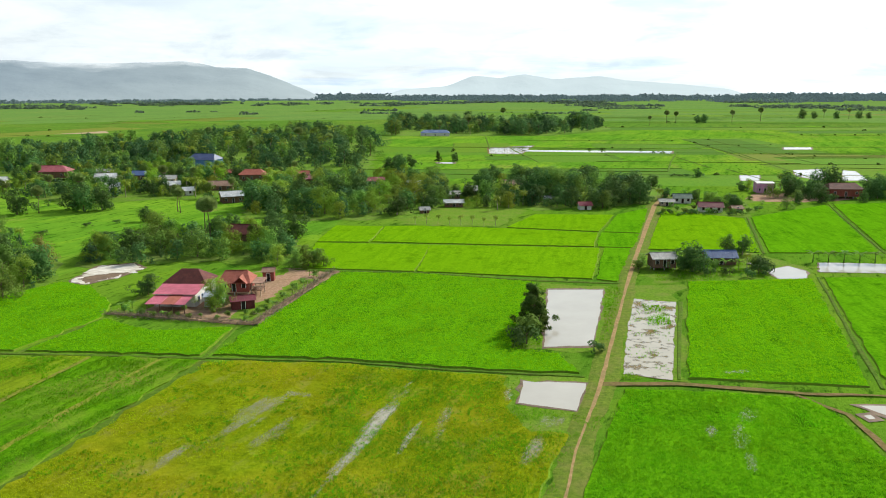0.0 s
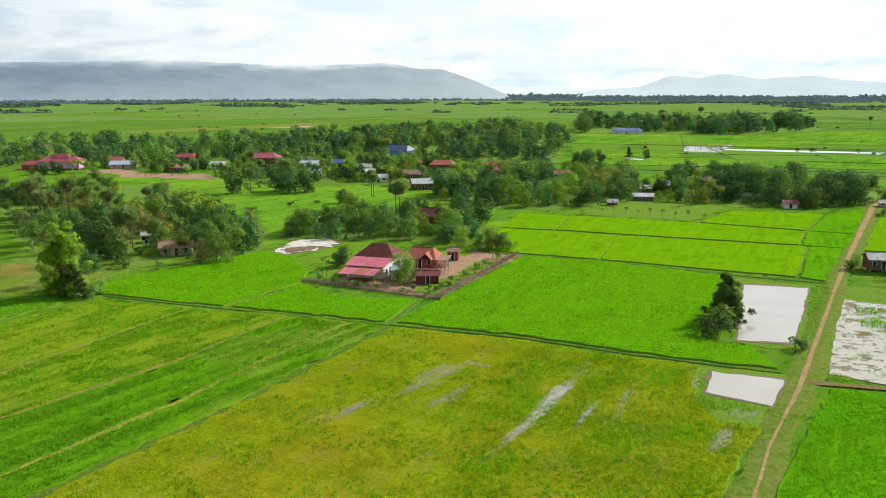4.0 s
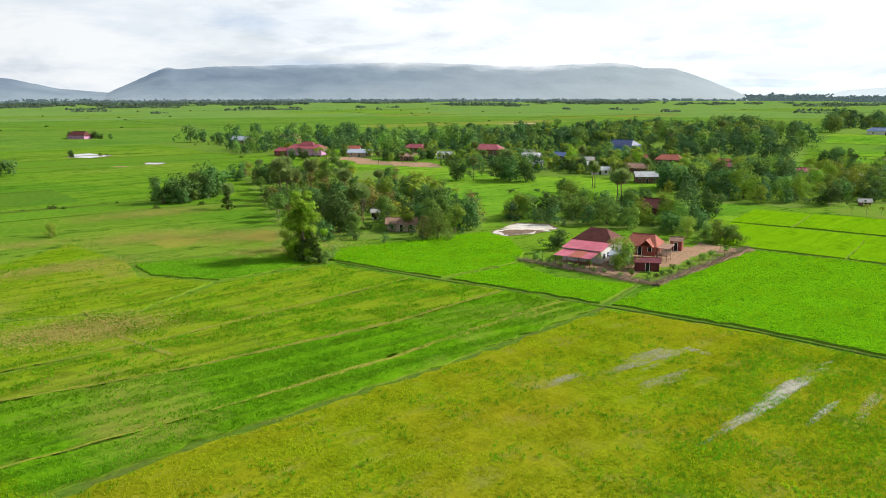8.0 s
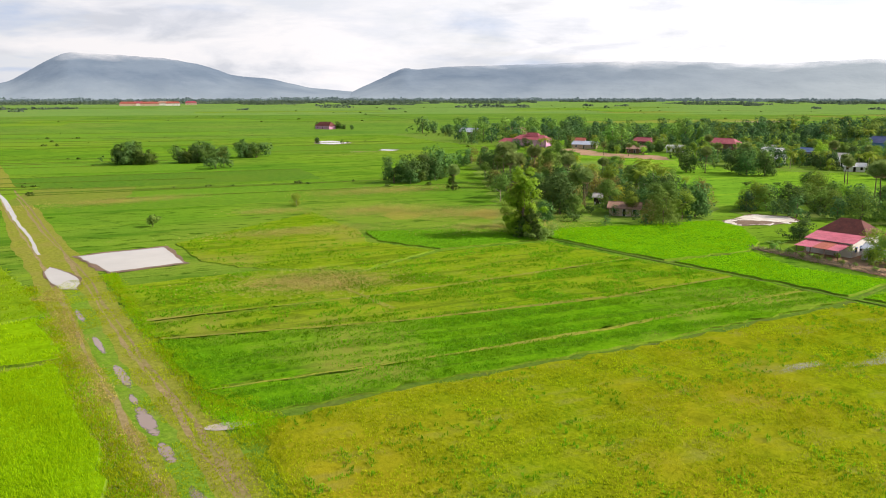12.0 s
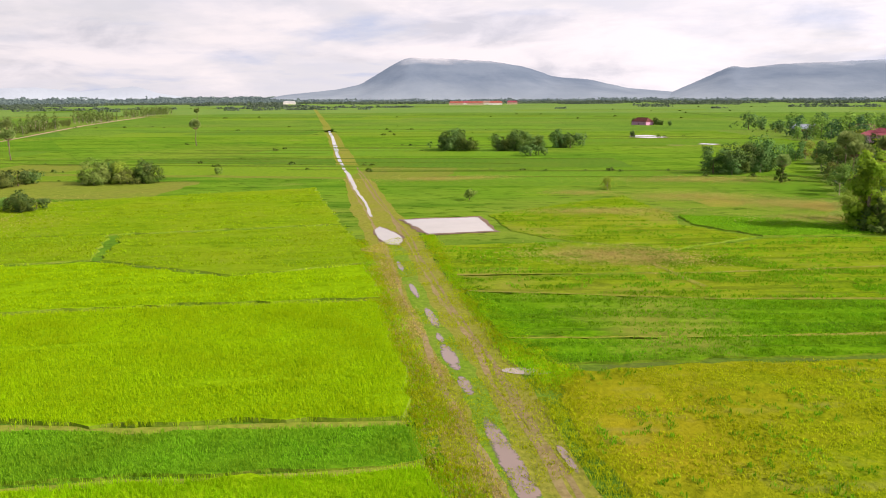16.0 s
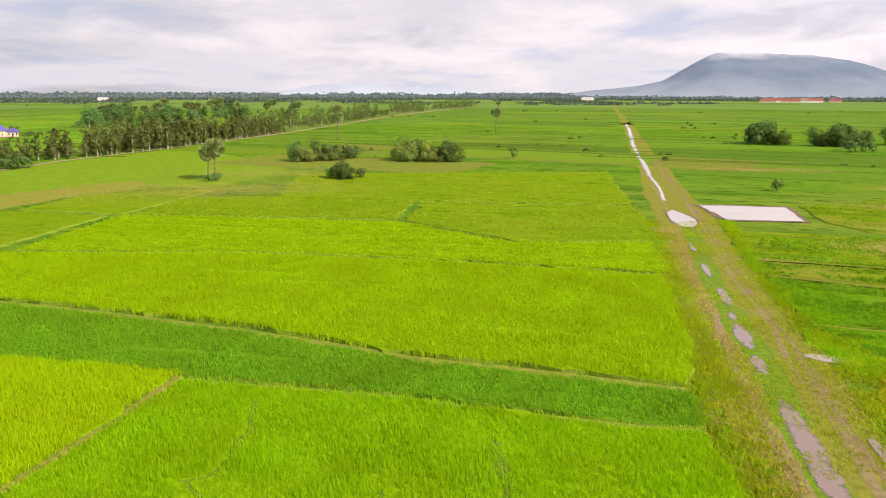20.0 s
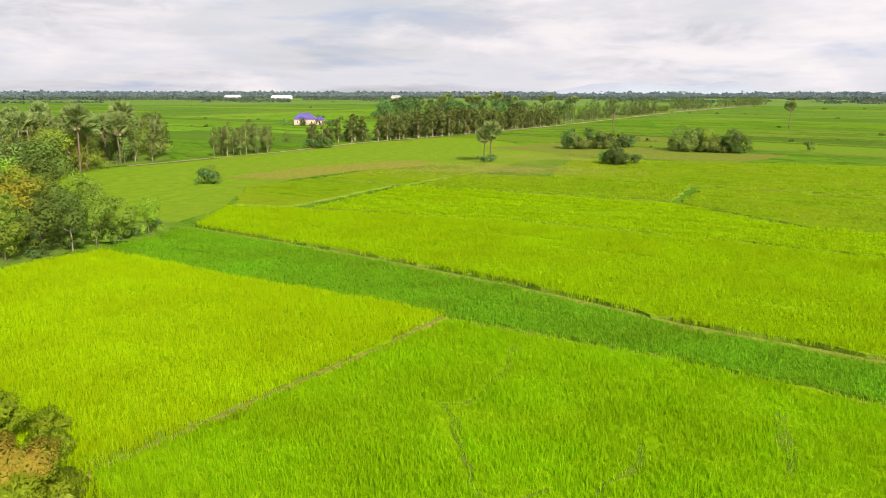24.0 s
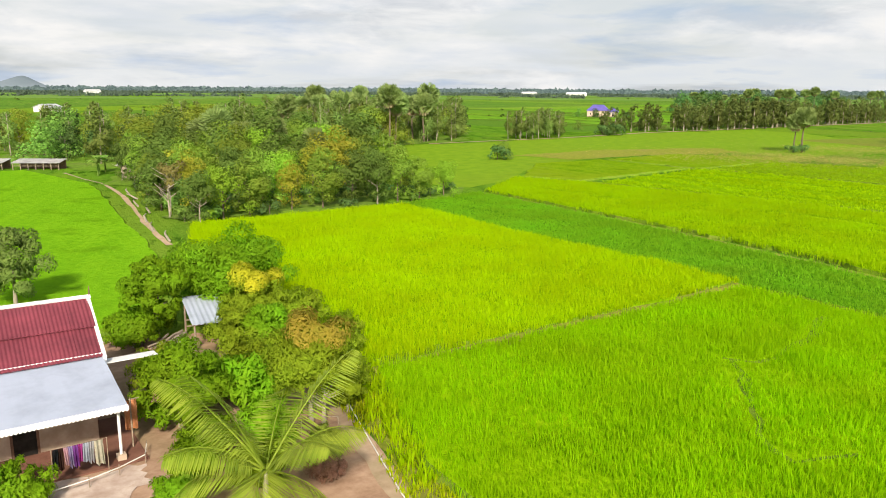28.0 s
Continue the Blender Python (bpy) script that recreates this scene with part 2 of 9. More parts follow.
def water(name, body, rough=0.06, broken=0.0, scale=0.5, stretch=None, turn=0.0):
    """Muddy standing water; broken: how much of the sheet lets plants and mud through."""
    m, nt, out = fresh(name)
    p = place(nt)
    ripple = noise_at(nt, p, 2.5, 3.0, 0.5)
    stain = noise_at(nt, p, 0.12, 4.0, 0.6)
    b = nt.nodes.new("ShaderNodeBsdfPrincipled")
    nt.links.new(mixc(nt, stain, tuple(c * 0.75 for c in body), body), b.inputs["Base Color"])
    b.inputs["Roughness"].default_value = rough
    b.inputs["IOR"].default_value = 1.33
    b.inputs["Specular IOR Level"].default_value = 0.5
    nt.links.new(relief(nt, ripple, 0.05, 0.02), b.inputs["Normal"])
    if broken:
        gap = noise_at(nt, p, scale, 5.0, 0.6, stretch, turn)
        tr = nt.nodes.new("ShaderNodeBsdfTransparent")
        mx = nt.nodes.new("ShaderNodeMixShader")
        nt.links.new(ramp(nt, gap, [(broken, (0, 0, 0)), (broken + 0.13, (1, 1, 1))]), mx.inputs[0])
        nt.links.new(tr.outputs[0], mx.inputs[1])
        nt.links.new(b.outputs[0], mx.inputs[2])
        nt.links.new(mx.outputs[0], out.inputs[0])
    else:
        nt.links.new(b.outputs[0], out.inputs[0])
    return m


def shallow(name, body, start=0.56, soft=0.34, most=0.8):
    """Water standing among thin plants: a broken sheet that gives out towards its rim."""
    m, nt, out = fresh(name)
    p = place(nt)
    gen = nt.nodes.new("ShaderNodeTexCoord").outputs["Generated"]
    sep = nt.nodes.new("ShaderNodeSeparateXYZ")
    nt.links.new(gen, sep.inputs[0])
    u = maths(nt, "MULTIPLY_ADD", sep.outputs[0], 2.0, -1.0)
    v = maths(nt, "MULTIPLY_ADD", sep.outputs[1], 2.0, -1.0)
    inner = maths(nt, "SUBTRACT", 1.0, maths(nt, "ADD", maths(nt, "MULTIPLY", u, u), maths(nt, "MULTIPLY", v, v)))
    gap = noise_at(nt, p, 0.55, 6.0, 0.68, (0.22, 1.0, 1.0), 68)
    fine = noise_at(nt, p, 1.6, 4.0, 0.7)
    share = maths(nt, "ADD", maths(nt, "MULTIPLY_ADD", inner, 0.30, -0.30), maths(nt, "MULTIPLY_ADD", fine, 0.35, gap))
    b = nt.nodes.new("ShaderNodeBsdfPrincipled")
    b.inputs["Base Color"].default_value = (*body, 1)
    b.inputs["Roughness"].default_value, b.inputs["IOR"].default_value = 0.12, 1.33
    nt.links.new(relief(nt, fine, 0.1, 0.02), b.inputs["Normal"])
    tr = nt.nodes.new("ShaderNodeBsdfTransparent")
    mx = nt.nodes.new("ShaderNodeMixShader")
    nt.links.new(ramp(nt, share, [(start, (0, 0, 0)), (start + soft, (most, most, most))]), mx.inputs[0])
    nt.links.new(tr.outputs[0], mx.inputs[1])
    nt.links.new(b.outputs[0], mx.inputs[2])
    nt.links.new(mx.outputs[0], out.inputs[0])
    return m


def plain_material(name, turn, dry=0.0, fresh_growth=1.0):
    """The plain: a patchwork of paddies, tufted in rows, worn by wet and dry spots; dry: how far the greens shift to a
    pale haze tone, with wider fields.
    """
    m, nt, out = fresh(name)
    p = place(nt)
    off = nt.nodes.new("ShaderNodeVectorMath")
    off.operation = "MULTIPLY_ADD"
    com = nt.nodes.new("ShaderNodeCombineXYZ")
    nt.links.new(noise_at(nt, p, 0.012, 3.0, 0.5), com.inputs[0])
    nt.links.new(noise_at(nt, p, 0.009, 3.0, 0.5), com.inputs[1])
    nt.links.new(com.outputs[0], off.inputs[0])
    off.inputs[1].default_value = (9, 9, 0)
    nt.links.new(p, off.inputs[2])
    mp = nt.nodes.new("ShaderNodeMapping")
    mp.inputs["Rotation"].default_value = (0, 0, radians(turn))
    nt.links.new(off.outputs[0], mp.inputs[0])
    br = nt.nodes.new("ShaderNodeTexBrick")
    nt.links.new(mp.outputs[0], br.inputs[0])
    size = 1.0 + 2.2 * dry
    for k, v in (("Scale", 1.0), ("Mortar Size", 0.35), ("Mortar Smooth", 0.6), ("Bias", 0.0), ("Brick Width", 66.0 * size), ("Row Height", 37.0 * size)):
        br.inputs[k].default_value = v
    br.inputs["Color1"].default_value, br.inputs["Color2"].default_value = (0, 0, 0, 1), (1, 1, 1, 1)
    br.inputs["Mortar"].default_value = (0.5, 0.5, 0.5, 1)
    tuft = noise_at(nt, p, 1.4, 6.0, 0.7)
    clump = noise_at(nt, p, 0.42, 6.0, 0.68, (0.34, 1.0, 1.0), 66)
    streak = noise_at(nt, p, 0.10, 6.0, 0.7, (0.16, 1.0, 1.0), 68)
    broad = noise_at(nt, p, 0.02, 5.0, 0.6)
    wide = noise_at(nt, p, 0.006, 4.0, 0.6)
    worn = noise_at(nt, p, 0.05, 6.0, 0.68, (0.5, 1.0, 1.0), 70)

    # distance haze as colour: greens mixed towards a pale grey-green
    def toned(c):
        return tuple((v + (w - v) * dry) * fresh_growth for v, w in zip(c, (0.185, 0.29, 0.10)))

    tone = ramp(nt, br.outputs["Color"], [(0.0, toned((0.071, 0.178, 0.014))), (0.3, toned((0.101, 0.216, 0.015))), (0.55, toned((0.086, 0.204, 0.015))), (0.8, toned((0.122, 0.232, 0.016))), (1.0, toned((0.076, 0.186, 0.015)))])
    col = mixc(nt, ramp(nt, broad, [(0.42, (0, 0, 0)), (0.66, (0.6, 0.6, 0.6))]), tone, toned((0.140, 0.252, 0.018)))
    col = mixc(nt, ramp(nt, wide, [(0.50, (0, 0, 0)), (0.62, (0.5, 0.5, 0.5))]), col, toned((0.180, 0.232, 0.032)))
    col = mixc(nt, ramp(nt, worn, [(0.60, (0, 0, 0)), (0.73, (0.6, 0.6, 0.6))]), col, (0.29, 0.24, 0.075))
    col = mixc(nt, ramp(nt, streak, [(0.36, (0.8, 0.8, 0.8)), (0.50, (0, 0, 0))]), col, toned((0.045, 0.132, 0.009)))
    col = mixc(nt, ramp(nt, streak, [(0.56, (0, 0, 0)), (0.72, (0.6, 0.6, 0.6))]), col, toned((0.184, 0.296, 0.016)))
    col = mixc(nt, ramp(nt, clump, [(0.37, (0.9, 0.9, 0.9)), (0.46, (0, 0, 0))]), col, toned((0.026, 0.076, 0.006)))
    col = mixc(nt, ramp(nt, tuft, [(0.3, (0.45, 0.45, 0.45)), (0.5, (0, 0, 0))]), col, toned((0.043, 0.104, 0.007)))
    edge = maths(nt, "MULTIPLY", br.outputs["Fac"], ramp(nt, worn, [(0.40, (0.0, 0.0, 0.0)), (0.56, (0.55, 0.55, 0.55))]))
    col = mixc(nt, edge, col, toned((0.050, 0.104, 0.014)))
    d = nt.nodes.new("ShaderNodeBsdfDiffuse")
    nt.links.new(col, d.inputs[0])
    nt.links.new(relief(nt, maths(nt, "MULTIPLY_ADD", clump, 1.6, tuft), 0.8, 0.35), d.inputs["Normal"])
    nt.links.new(d.outputs[0], out.inputs[0])
    return m


def corrugated_paint(name, dark, light, rough=0.45, metal=0.0):
    return surface(name, dark, light, grain=1.2, stain=0.5, rough=rough, metal=metal, bump=0.1, dist=0.02)


def far_backdrop(name, low, high, cap_from, cap_to, glow, mist=(0.30, 0.345, 0.37)):
    """Distant hills under low cloud: folded flanks; misty feet, paling towards the sun and haze are painted in and
    glow; their tops fade into the cloud.
    """
    m, nt, out = fresh(name)
    p = place(nt)
    sep = nt.nodes.new("ShaderNodeSeparateXYZ")
    nt.links.new(p, sep.inputs[0])
    folds = noise_at(nt, p, 0.0045, 7.0, 0.55, (1, 1, 0.4))
    woods_on = noise_at(nt, p, 0.03, 4.0, 0.65)
    n2 = noise_at(nt, p, 0.0025, 5.0, 0.6, (1, 1, 2.5))
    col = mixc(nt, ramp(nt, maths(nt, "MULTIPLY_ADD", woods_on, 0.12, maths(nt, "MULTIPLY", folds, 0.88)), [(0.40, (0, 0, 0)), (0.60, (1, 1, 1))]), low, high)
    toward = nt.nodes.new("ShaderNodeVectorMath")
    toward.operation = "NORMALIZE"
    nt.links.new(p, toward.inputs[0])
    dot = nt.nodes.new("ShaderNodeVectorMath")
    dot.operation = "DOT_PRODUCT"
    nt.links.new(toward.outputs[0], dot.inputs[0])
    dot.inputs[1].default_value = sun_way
    # sun glare and foot mist are mixed straight into the hill colour
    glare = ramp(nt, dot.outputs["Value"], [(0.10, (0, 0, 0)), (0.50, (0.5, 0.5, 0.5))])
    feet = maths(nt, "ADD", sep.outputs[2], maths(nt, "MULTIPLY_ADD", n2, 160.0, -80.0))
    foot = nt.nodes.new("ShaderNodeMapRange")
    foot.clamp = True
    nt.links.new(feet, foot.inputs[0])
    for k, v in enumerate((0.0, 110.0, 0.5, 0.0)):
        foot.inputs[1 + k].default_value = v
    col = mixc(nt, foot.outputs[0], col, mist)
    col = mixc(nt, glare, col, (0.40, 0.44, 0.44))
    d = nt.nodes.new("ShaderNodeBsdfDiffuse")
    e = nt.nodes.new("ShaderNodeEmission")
    # emission lifts the flanks as haze would
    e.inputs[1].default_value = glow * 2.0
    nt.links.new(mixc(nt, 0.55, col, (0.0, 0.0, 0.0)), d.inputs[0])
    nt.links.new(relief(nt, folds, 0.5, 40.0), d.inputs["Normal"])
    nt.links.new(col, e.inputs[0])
    add = nt.nodes.new("ShaderNodeAddShader")
    nt.links.new(d.outputs[0], add.inputs[0])
    nt.links.new(e.outputs[0], add.inputs[1])
    h = maths(nt, "ADD", sep.outputs[2], maths(nt, "MULTIPLY_ADD", noise_at(nt, p, 0.0035, 6.0, 0.6), 130.0, -65.0))
    k = nt.nodes.new("ShaderNodeMapRange")
    k.clamp = True
    nt.links.new(h, k.inputs[0])
    k.inputs[1].default_value, k.inputs[2].default_value = cap_from, cap_to
    tr = nt.nodes.new("ShaderNodeBsdfTransparent")
    mx = nt.nodes.new("ShaderNodeMixShader")
    nt.links.new(k.outputs[0], mx.inputs[0])
    nt.links.new(add.outputs[0], mx.inputs[1])
    nt.links.new(tr.outputs[0], mx.inputs[2])
    nt.links.new(mx.outputs[0], out.inputs[0])
    return m


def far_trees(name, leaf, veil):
    """Trees so far off that they stand as a bluish belt; veil: haze added as emission."""
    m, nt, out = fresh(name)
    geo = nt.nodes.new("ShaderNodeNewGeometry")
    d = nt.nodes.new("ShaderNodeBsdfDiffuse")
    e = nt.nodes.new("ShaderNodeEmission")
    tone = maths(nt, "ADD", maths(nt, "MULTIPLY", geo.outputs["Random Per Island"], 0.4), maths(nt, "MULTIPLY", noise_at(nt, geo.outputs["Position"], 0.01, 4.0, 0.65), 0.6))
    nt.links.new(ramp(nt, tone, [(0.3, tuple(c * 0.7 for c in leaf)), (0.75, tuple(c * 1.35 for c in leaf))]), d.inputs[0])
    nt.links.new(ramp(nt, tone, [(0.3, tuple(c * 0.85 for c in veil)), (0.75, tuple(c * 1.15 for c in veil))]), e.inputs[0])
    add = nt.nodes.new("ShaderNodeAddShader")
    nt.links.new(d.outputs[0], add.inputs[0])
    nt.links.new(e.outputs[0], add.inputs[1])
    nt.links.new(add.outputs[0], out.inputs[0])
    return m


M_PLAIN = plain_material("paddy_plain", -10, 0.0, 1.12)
# two outer plains with the haze of distance in their greens
M_PLAIN_MID = plain_material("hazed_paddies", -10, 0.14)
M_PLAIN_FAR = plain_material("far_hazed_paddies", -14, 0.45)
M_RICE = rice_ground("rice_green", (0.05, 0.19, 0.004), (0.15, 0.38, 0.007), (0.13, 0.35, 0.006), 80)
M_RICE_LIME = rice_ground("rice_lime", (0.15, 0.30, 0.003), (0.24, 0.43, 0.006), (0.20, 0.37, 0.005), 78)
M_RICE_FRESH = rice_ground("rice_fresh", (0.105, 0.265, 0.004), (0.20, 0.405, 0.006), (0.165, 0.35, 0.005), 78)
M_RICE_YELLOW = rice_ground("rice_yellow", (0.17, 0.34, 0.003), (0.27, 0.46, 0.006), (0.23, 0.42, 0.006), 78)
M_RICE_SOUTH = rice_ground("rice_south", (0.13, 0.33, 0.010), (0.20, 0.43, 0.014), (0.16, 0.38, 0.012), 60)
M_RICE_WEST = rice_ground("rice_west", (0.115, 0.235, 0.006), (0.205, 0.345, 0.010), (0.23, 0.32, 0.014), 78, 0.5, 0.15)
M_RICE_DARK = rice_ground("rice_dark", (0.06, 0.19, 0.007), (0.14, 0.33, 0.012), (0.11, 0.28, 0.010), 76)
M_RICE_MID = rice_ground("rice_mid", (0.054, 0.182, 0.004), (0.138, 0.330, 0.007), (0.155, 0.32, 0.010), 68, 0.6, 0.0, 0.4)
M_RICE_OLIVE = rice_ground("rice_olive", (0.100, 0.200, 0.006), (0.215, 0.340, 0.010), (0.26, 0.31, 0.02), 71, 0.6, 0.2, 0.4)
M_RICE_THIN = rice_ground("rice_sparse", (0.121, 0.197, 0.005), (0.245, 0.317, 0.008), (0.34, 0.282, 0.015), 70, 0.8, 0.4)
M_VERGE = surface("verge_grass", (0.13, 0.17, 0.018), (0.28, 0.29, 0.04), 1.3, 0.14, 0.95, bump=0.8, dist=0.25, stain_to=(0.25, 0.21, 0.06))
M_ROADSIDE = surface("roadside_grass", (0.07, 0.13, 0.014), (0.18, 0.24, 0.03), 1.3, 0.2, 0.95, bump=0.8, dist=0.25, stain_to=(0.20, 0.17, 0.06))
M_UNDER = surface("undergrowth", (0.075, 0.165, 0.014), (0.175, 0.295, 0.028), 0.8, 0.08, 0.95, bump=0.8, dist=0.3, stain_to=(0.15, 0.15, 0.06))
M_DYKE_PALE = surface("dyke_dry_grass", (0.115, 0.175, 0.018), (0.245, 0.295, 0.035), 1.2, 0.25, 0.95, bump=0.8, dist=0.2, stain_to=(0.24, 0.22, 0.06))
# grass green darkened: the shade along the dykes' edges is in this tone
M_DYKE = surface("dyke_grass", (0.052, 0.118, 0.011), (0.130, 0.215, 0.022), 1.2, 0.25, 0.95, bump=0.8, dist=0.2, stain_to=(0.11, 0.105, 0.035))
M_GRASS = surface("wet_grass", (0.075, 0.165, 0.012), (0.18, 0.30, 0.022), 1.5, 0.2, 0.95, bump=0.8, dist=0.2, stain_to=(0.20, 0.21, 0.05))
M_RUT = surface("worn_rut", (0.17, 0.13, 0.055), (0.30, 0.24, 0.12), 1.4, 0.3, 0.95, bump=0.6, dist=0.1, stain_to=(0.20, 0.21, 0.05))
M_SOIL = surface("red_soil", (0.245, 0.145, 0.092), (0.43, 0.285, 0.195), 1.2, 0.18, 0.95, bump=0.5, dist=0.08, stain_to=(0.17, 0.15, 0.065))
# red floor with the awning's shade put into its colour
M_FLOOR_RED = surface("shaded_red_cement", (0.15, 0.070, 0.050), (0.25, 0.125, 0.090), 1.6, 0.4, 0.9, bump=0.3, dist=0.02)
M_APRON = surface("worn_cement", (0.40, 0.29, 0.23), (0.60, 0.50, 0.43), 1.4, 0.5, 0.95, bump=0.4, dist=0.03, stain_to=(0.24, 0.15, 0.11))
M_ROAD = surface("brown_track", (0.27, 0.170, 0.075), (0.46, 0.315, 0.160), 1.5, 0.35, 0.95, bump=0.5, dist=0.06, stain_to=(0.18, 0.17, 0.07))
M_DUST = surface("dusty_track", (0.34, 0.235, 0.155), (0.50, 0.37, 0.26), 1.5, 0.4, 0.95, bump=0.4, dist=0.05, stain_to=(0.24, 0.21, 0.10))
M_BANK = surface("earth_bank", (0.115, 0.085, 0.032), (0.25, 0.175, 0.080), 1.2, 0.3, 0.95, bump=0.6, dist=0.1, stain_to=(0.10, 0.14, 0.025))
M_MUD = surface("wet_mud", (0.12, 0.08, 0.05), (0.21, 0.14, 0.09), 1.0, 0.3, 0.85, bump=0.4, dist=0.08)
M_WATER = water("pond_water", (0.50, 0.47, 0.42))
M_PUDDLE = water("puddle_water", (0.44, 0.37, 0.32), 0.10)
M_STREAK = shallow("field_water", (0.34, 0.31, 0.21), 0.50, 0.34, 0.62)
M_STREAK_WET = shallow("paddy_water", (0.44, 0.41, 0.33), 0.44, 0.28, 0.82)
M_POOL = shallow("rain_water", (0.26, 0.20, 0.17), 0.32, 0.18, 1.0)
M_REEDY = water("reedy_water", (0.46, 0.42, 0.34), 0.08, 0.36, 0.35)
M_BLADE_LIME = leafy("blade_lime", (0.32, 0.50, 0.002), (0.39, 0.59, 0.004), (0.46, 0.61, 0.02), 0.55, 0.8, 0.0, 0.12, 0.1, 0.45, clumpy=0.5)
M_BLADE_DRY = leafy("blade_dry", (0.40, 0.32, 0.08), (0.54, 0.45, 0.15), (0.40, 0.44, 0.06), 0.4, 0.9, 0.0, 0.12, 0.05, 0.5, clumpy=0.7)
M_BLADE_YELLOW = leafy("blade_yellow", (0.37, 0.54, 0.002), (0.45, 0.64, 0.004), (0.55, 0.65, 0.04), 0.55, 0.8, 0.0, 0.12, 0.1, 0.45, clumpy=0.5)
M_BLADE_GREEN = leafy("blade_green", (0.215, 0.455, 0.003), (0.295, 0.575, 0.005), (0.34, 0.56, 0.01), 0.5, 0.8, 0.0, 0.12, 0.1, 0.6, clumpy=0.45)
M_BLADE_DEEP = leafy("blade_deep", (0.11, 0.33, 0.004), (0.20, 0.47, 0.006), (0.24, 0.47, 0.01), 0.5, 0.8, 0.0, 0.12, 0.1, 0.9, clumpy=0.7)
M_BLADE_WEST = leafy("blade_west", (0.22, 0.38, 0.004), (0.32, 0.48, 0.008), (0.42, 0.48, 0.02), 0.5, 0.8, 0.0, 0.12, 0.1, 0.7, clumpy=0.6)
M_BLADE_DARK = leafy("blade_dark", (0.150, 0.37, 0.010), (0.225, 0.48, 0.016), (0.28, 0.49, 0.02), 0.5, 0.8, 0.0, 0.12, 0.1, 0.8, clumpy=0.7)
M_BLADE_MEADOW = leafy("blade_meadow", (0.078, 0.250, 0.004), (0.200, 0.430, 0.008), (0.37, 0.46, 0.02), 0.5, 0.8, 0.0, 0.12, 0.1, 1.0, clumpy=1.5)
M_STEM = surface("rice_stems", (0.080, 0.160, 0.010), (0.185, 0.295, 0.018), 2.5, 0.4, 0.95, bump=0.8, dist=0.1, stain_to=(0.17, 0.19, 0.04))
M_BLADE_OLIVE = leafy("blade_olive", (0.265, 0.350, 0.004), (0.45, 0.525, 0.008), (0.60, 0.47, 0.03), 0.5, 0.8, 0.0, 0.12, 0.1, 1.0, clumpy=0.9)
M_LEAF = leafy("leaf_broad", (0.028, 0.078, 0.026), (0.125, 0.25, 0.062), (0.19, 0.29, 0.07), 0.28, 0.8, 1.2, shine=0.04, clumpy=0.6)
M_LEAF_THICKET = leafy("leaf_thicket", (0.036, 0.080, 0.018), (0.120, 0.195, 0.036), (0.20, 0.24, 0.05), 0.35, 0.8, 0.8, 0.15, 0.04)
M_LEAF_ROW = leafy("leaf_row", (0.062, 0.105, 0.028), (0.185, 0.255, 0.062), (0.27, 0.29, 0.08), 0.36, 0.8, 0.9, 0.09, 0.04, 1.0, clumpy=0.7)
M_BLADE_FRESH = leafy("blade_fresh", (0.25, 0.47, 0.002), (0.33, 0.595, 0.004), (0.44, 0.61, 0.03), 0.55, 0.8, 0.0, 0.12, 0.1, 0.6, clumpy=0.5)
# wood greens kept bluish: some haze is put into the leaf colour
M_WOOD = leafy("leaf_wood", (0.034, 0.09, 0.036), (0.142, 0.275, 0.08), (0.21, 0.32, 0.09), 0.30, 0.8, 0.6, 0.085, 0.04, 1.0, clumpy=0.6)
M_WOOD_DEEP = leafy("leaf_wood_deep", (0.022, 0.062, 0.03), (0.092, 0.19, 0.068), (0.13, 0.22, 0.075), 0.27, 0.8, 0.6, 0.085, 0.04, 0.9, clumpy=0.6)
M_WOOD_FRESH = leafy("leaf_wood_fresh", (0.052, 0.135, 0.027), (0.225, 0.4, 0.07), (0.32, 0.44, 0.08), 0.3, 0.8, 0.6, 0.085, 0.04, 1.2, clumpy=1.2)
M_SILT = surface("pale_silt", (0.42, 0.37, 0.30), (0.82, 0.79, 0.73), 0.35, 0.12, 0.6, bump=0.8, dist=0.3, stain_to=(0.45, 0.36, 0.26))
M_LEAF_LIGHT = leafy("leaf_light", (0.075, 0.165, 0.034), (0.225, 0.39, 0.068), (0.31, 0.43, 0.08), 0.36, 0.8, 1.2, 0.09, 0.05, 0.9, clumpy=0.6)
M_LEAF_EUC = leafy("leaf_narrow", (0.095, 0.160, 0.036), (0.235, 0.335, 0.076), (0.33, 0.38, 0.10), 0.38, 0.8, 1.0, 0.09, 0.05, 0.8, clumpy=0.6)
M_BAMBOO = leafy("leaf_climber", (0.15, 0.28, 0.02), (0.32, 0.50, 0.04), (0.40, 0.52, 0.06), 0.55, 0.7, 0.2)
M_LEAF_MANGO = leafy("leaf_mango", (0.105, 0.235, 0.008), (0.24, 0.45, 0.018), (0.40, 0.52, 0.03), 0.45, 0.6, 0.5, 0.3, 0.05, 0.9, clumpy=0.6)
M_LEAF_YELLOW = leafy("leaf_yellow", (0.30, 0.33, 0.014), (0.62, 0.57, 0.035), (0.66, 0.54, 0.05), 0.45, 0.7, 0.0)
M_LEAF_TAN = leafy("leaf_young", (0.26, 0.26, 0.022), (0.50, 0.40, 0.055), (0.56, 0.30, 0.09), 0.42, 0.7, 0.3)
M_LEAF_OLIVE = leafy("leaf_olive", (0.125, 0.200, 0.026), (0.33, 0.44, 0.055), (0.50, 0.45, 0.09), 0.40, 0.8, 1.3, 0.15, 0.04, 0.8, clumpy=0.5)
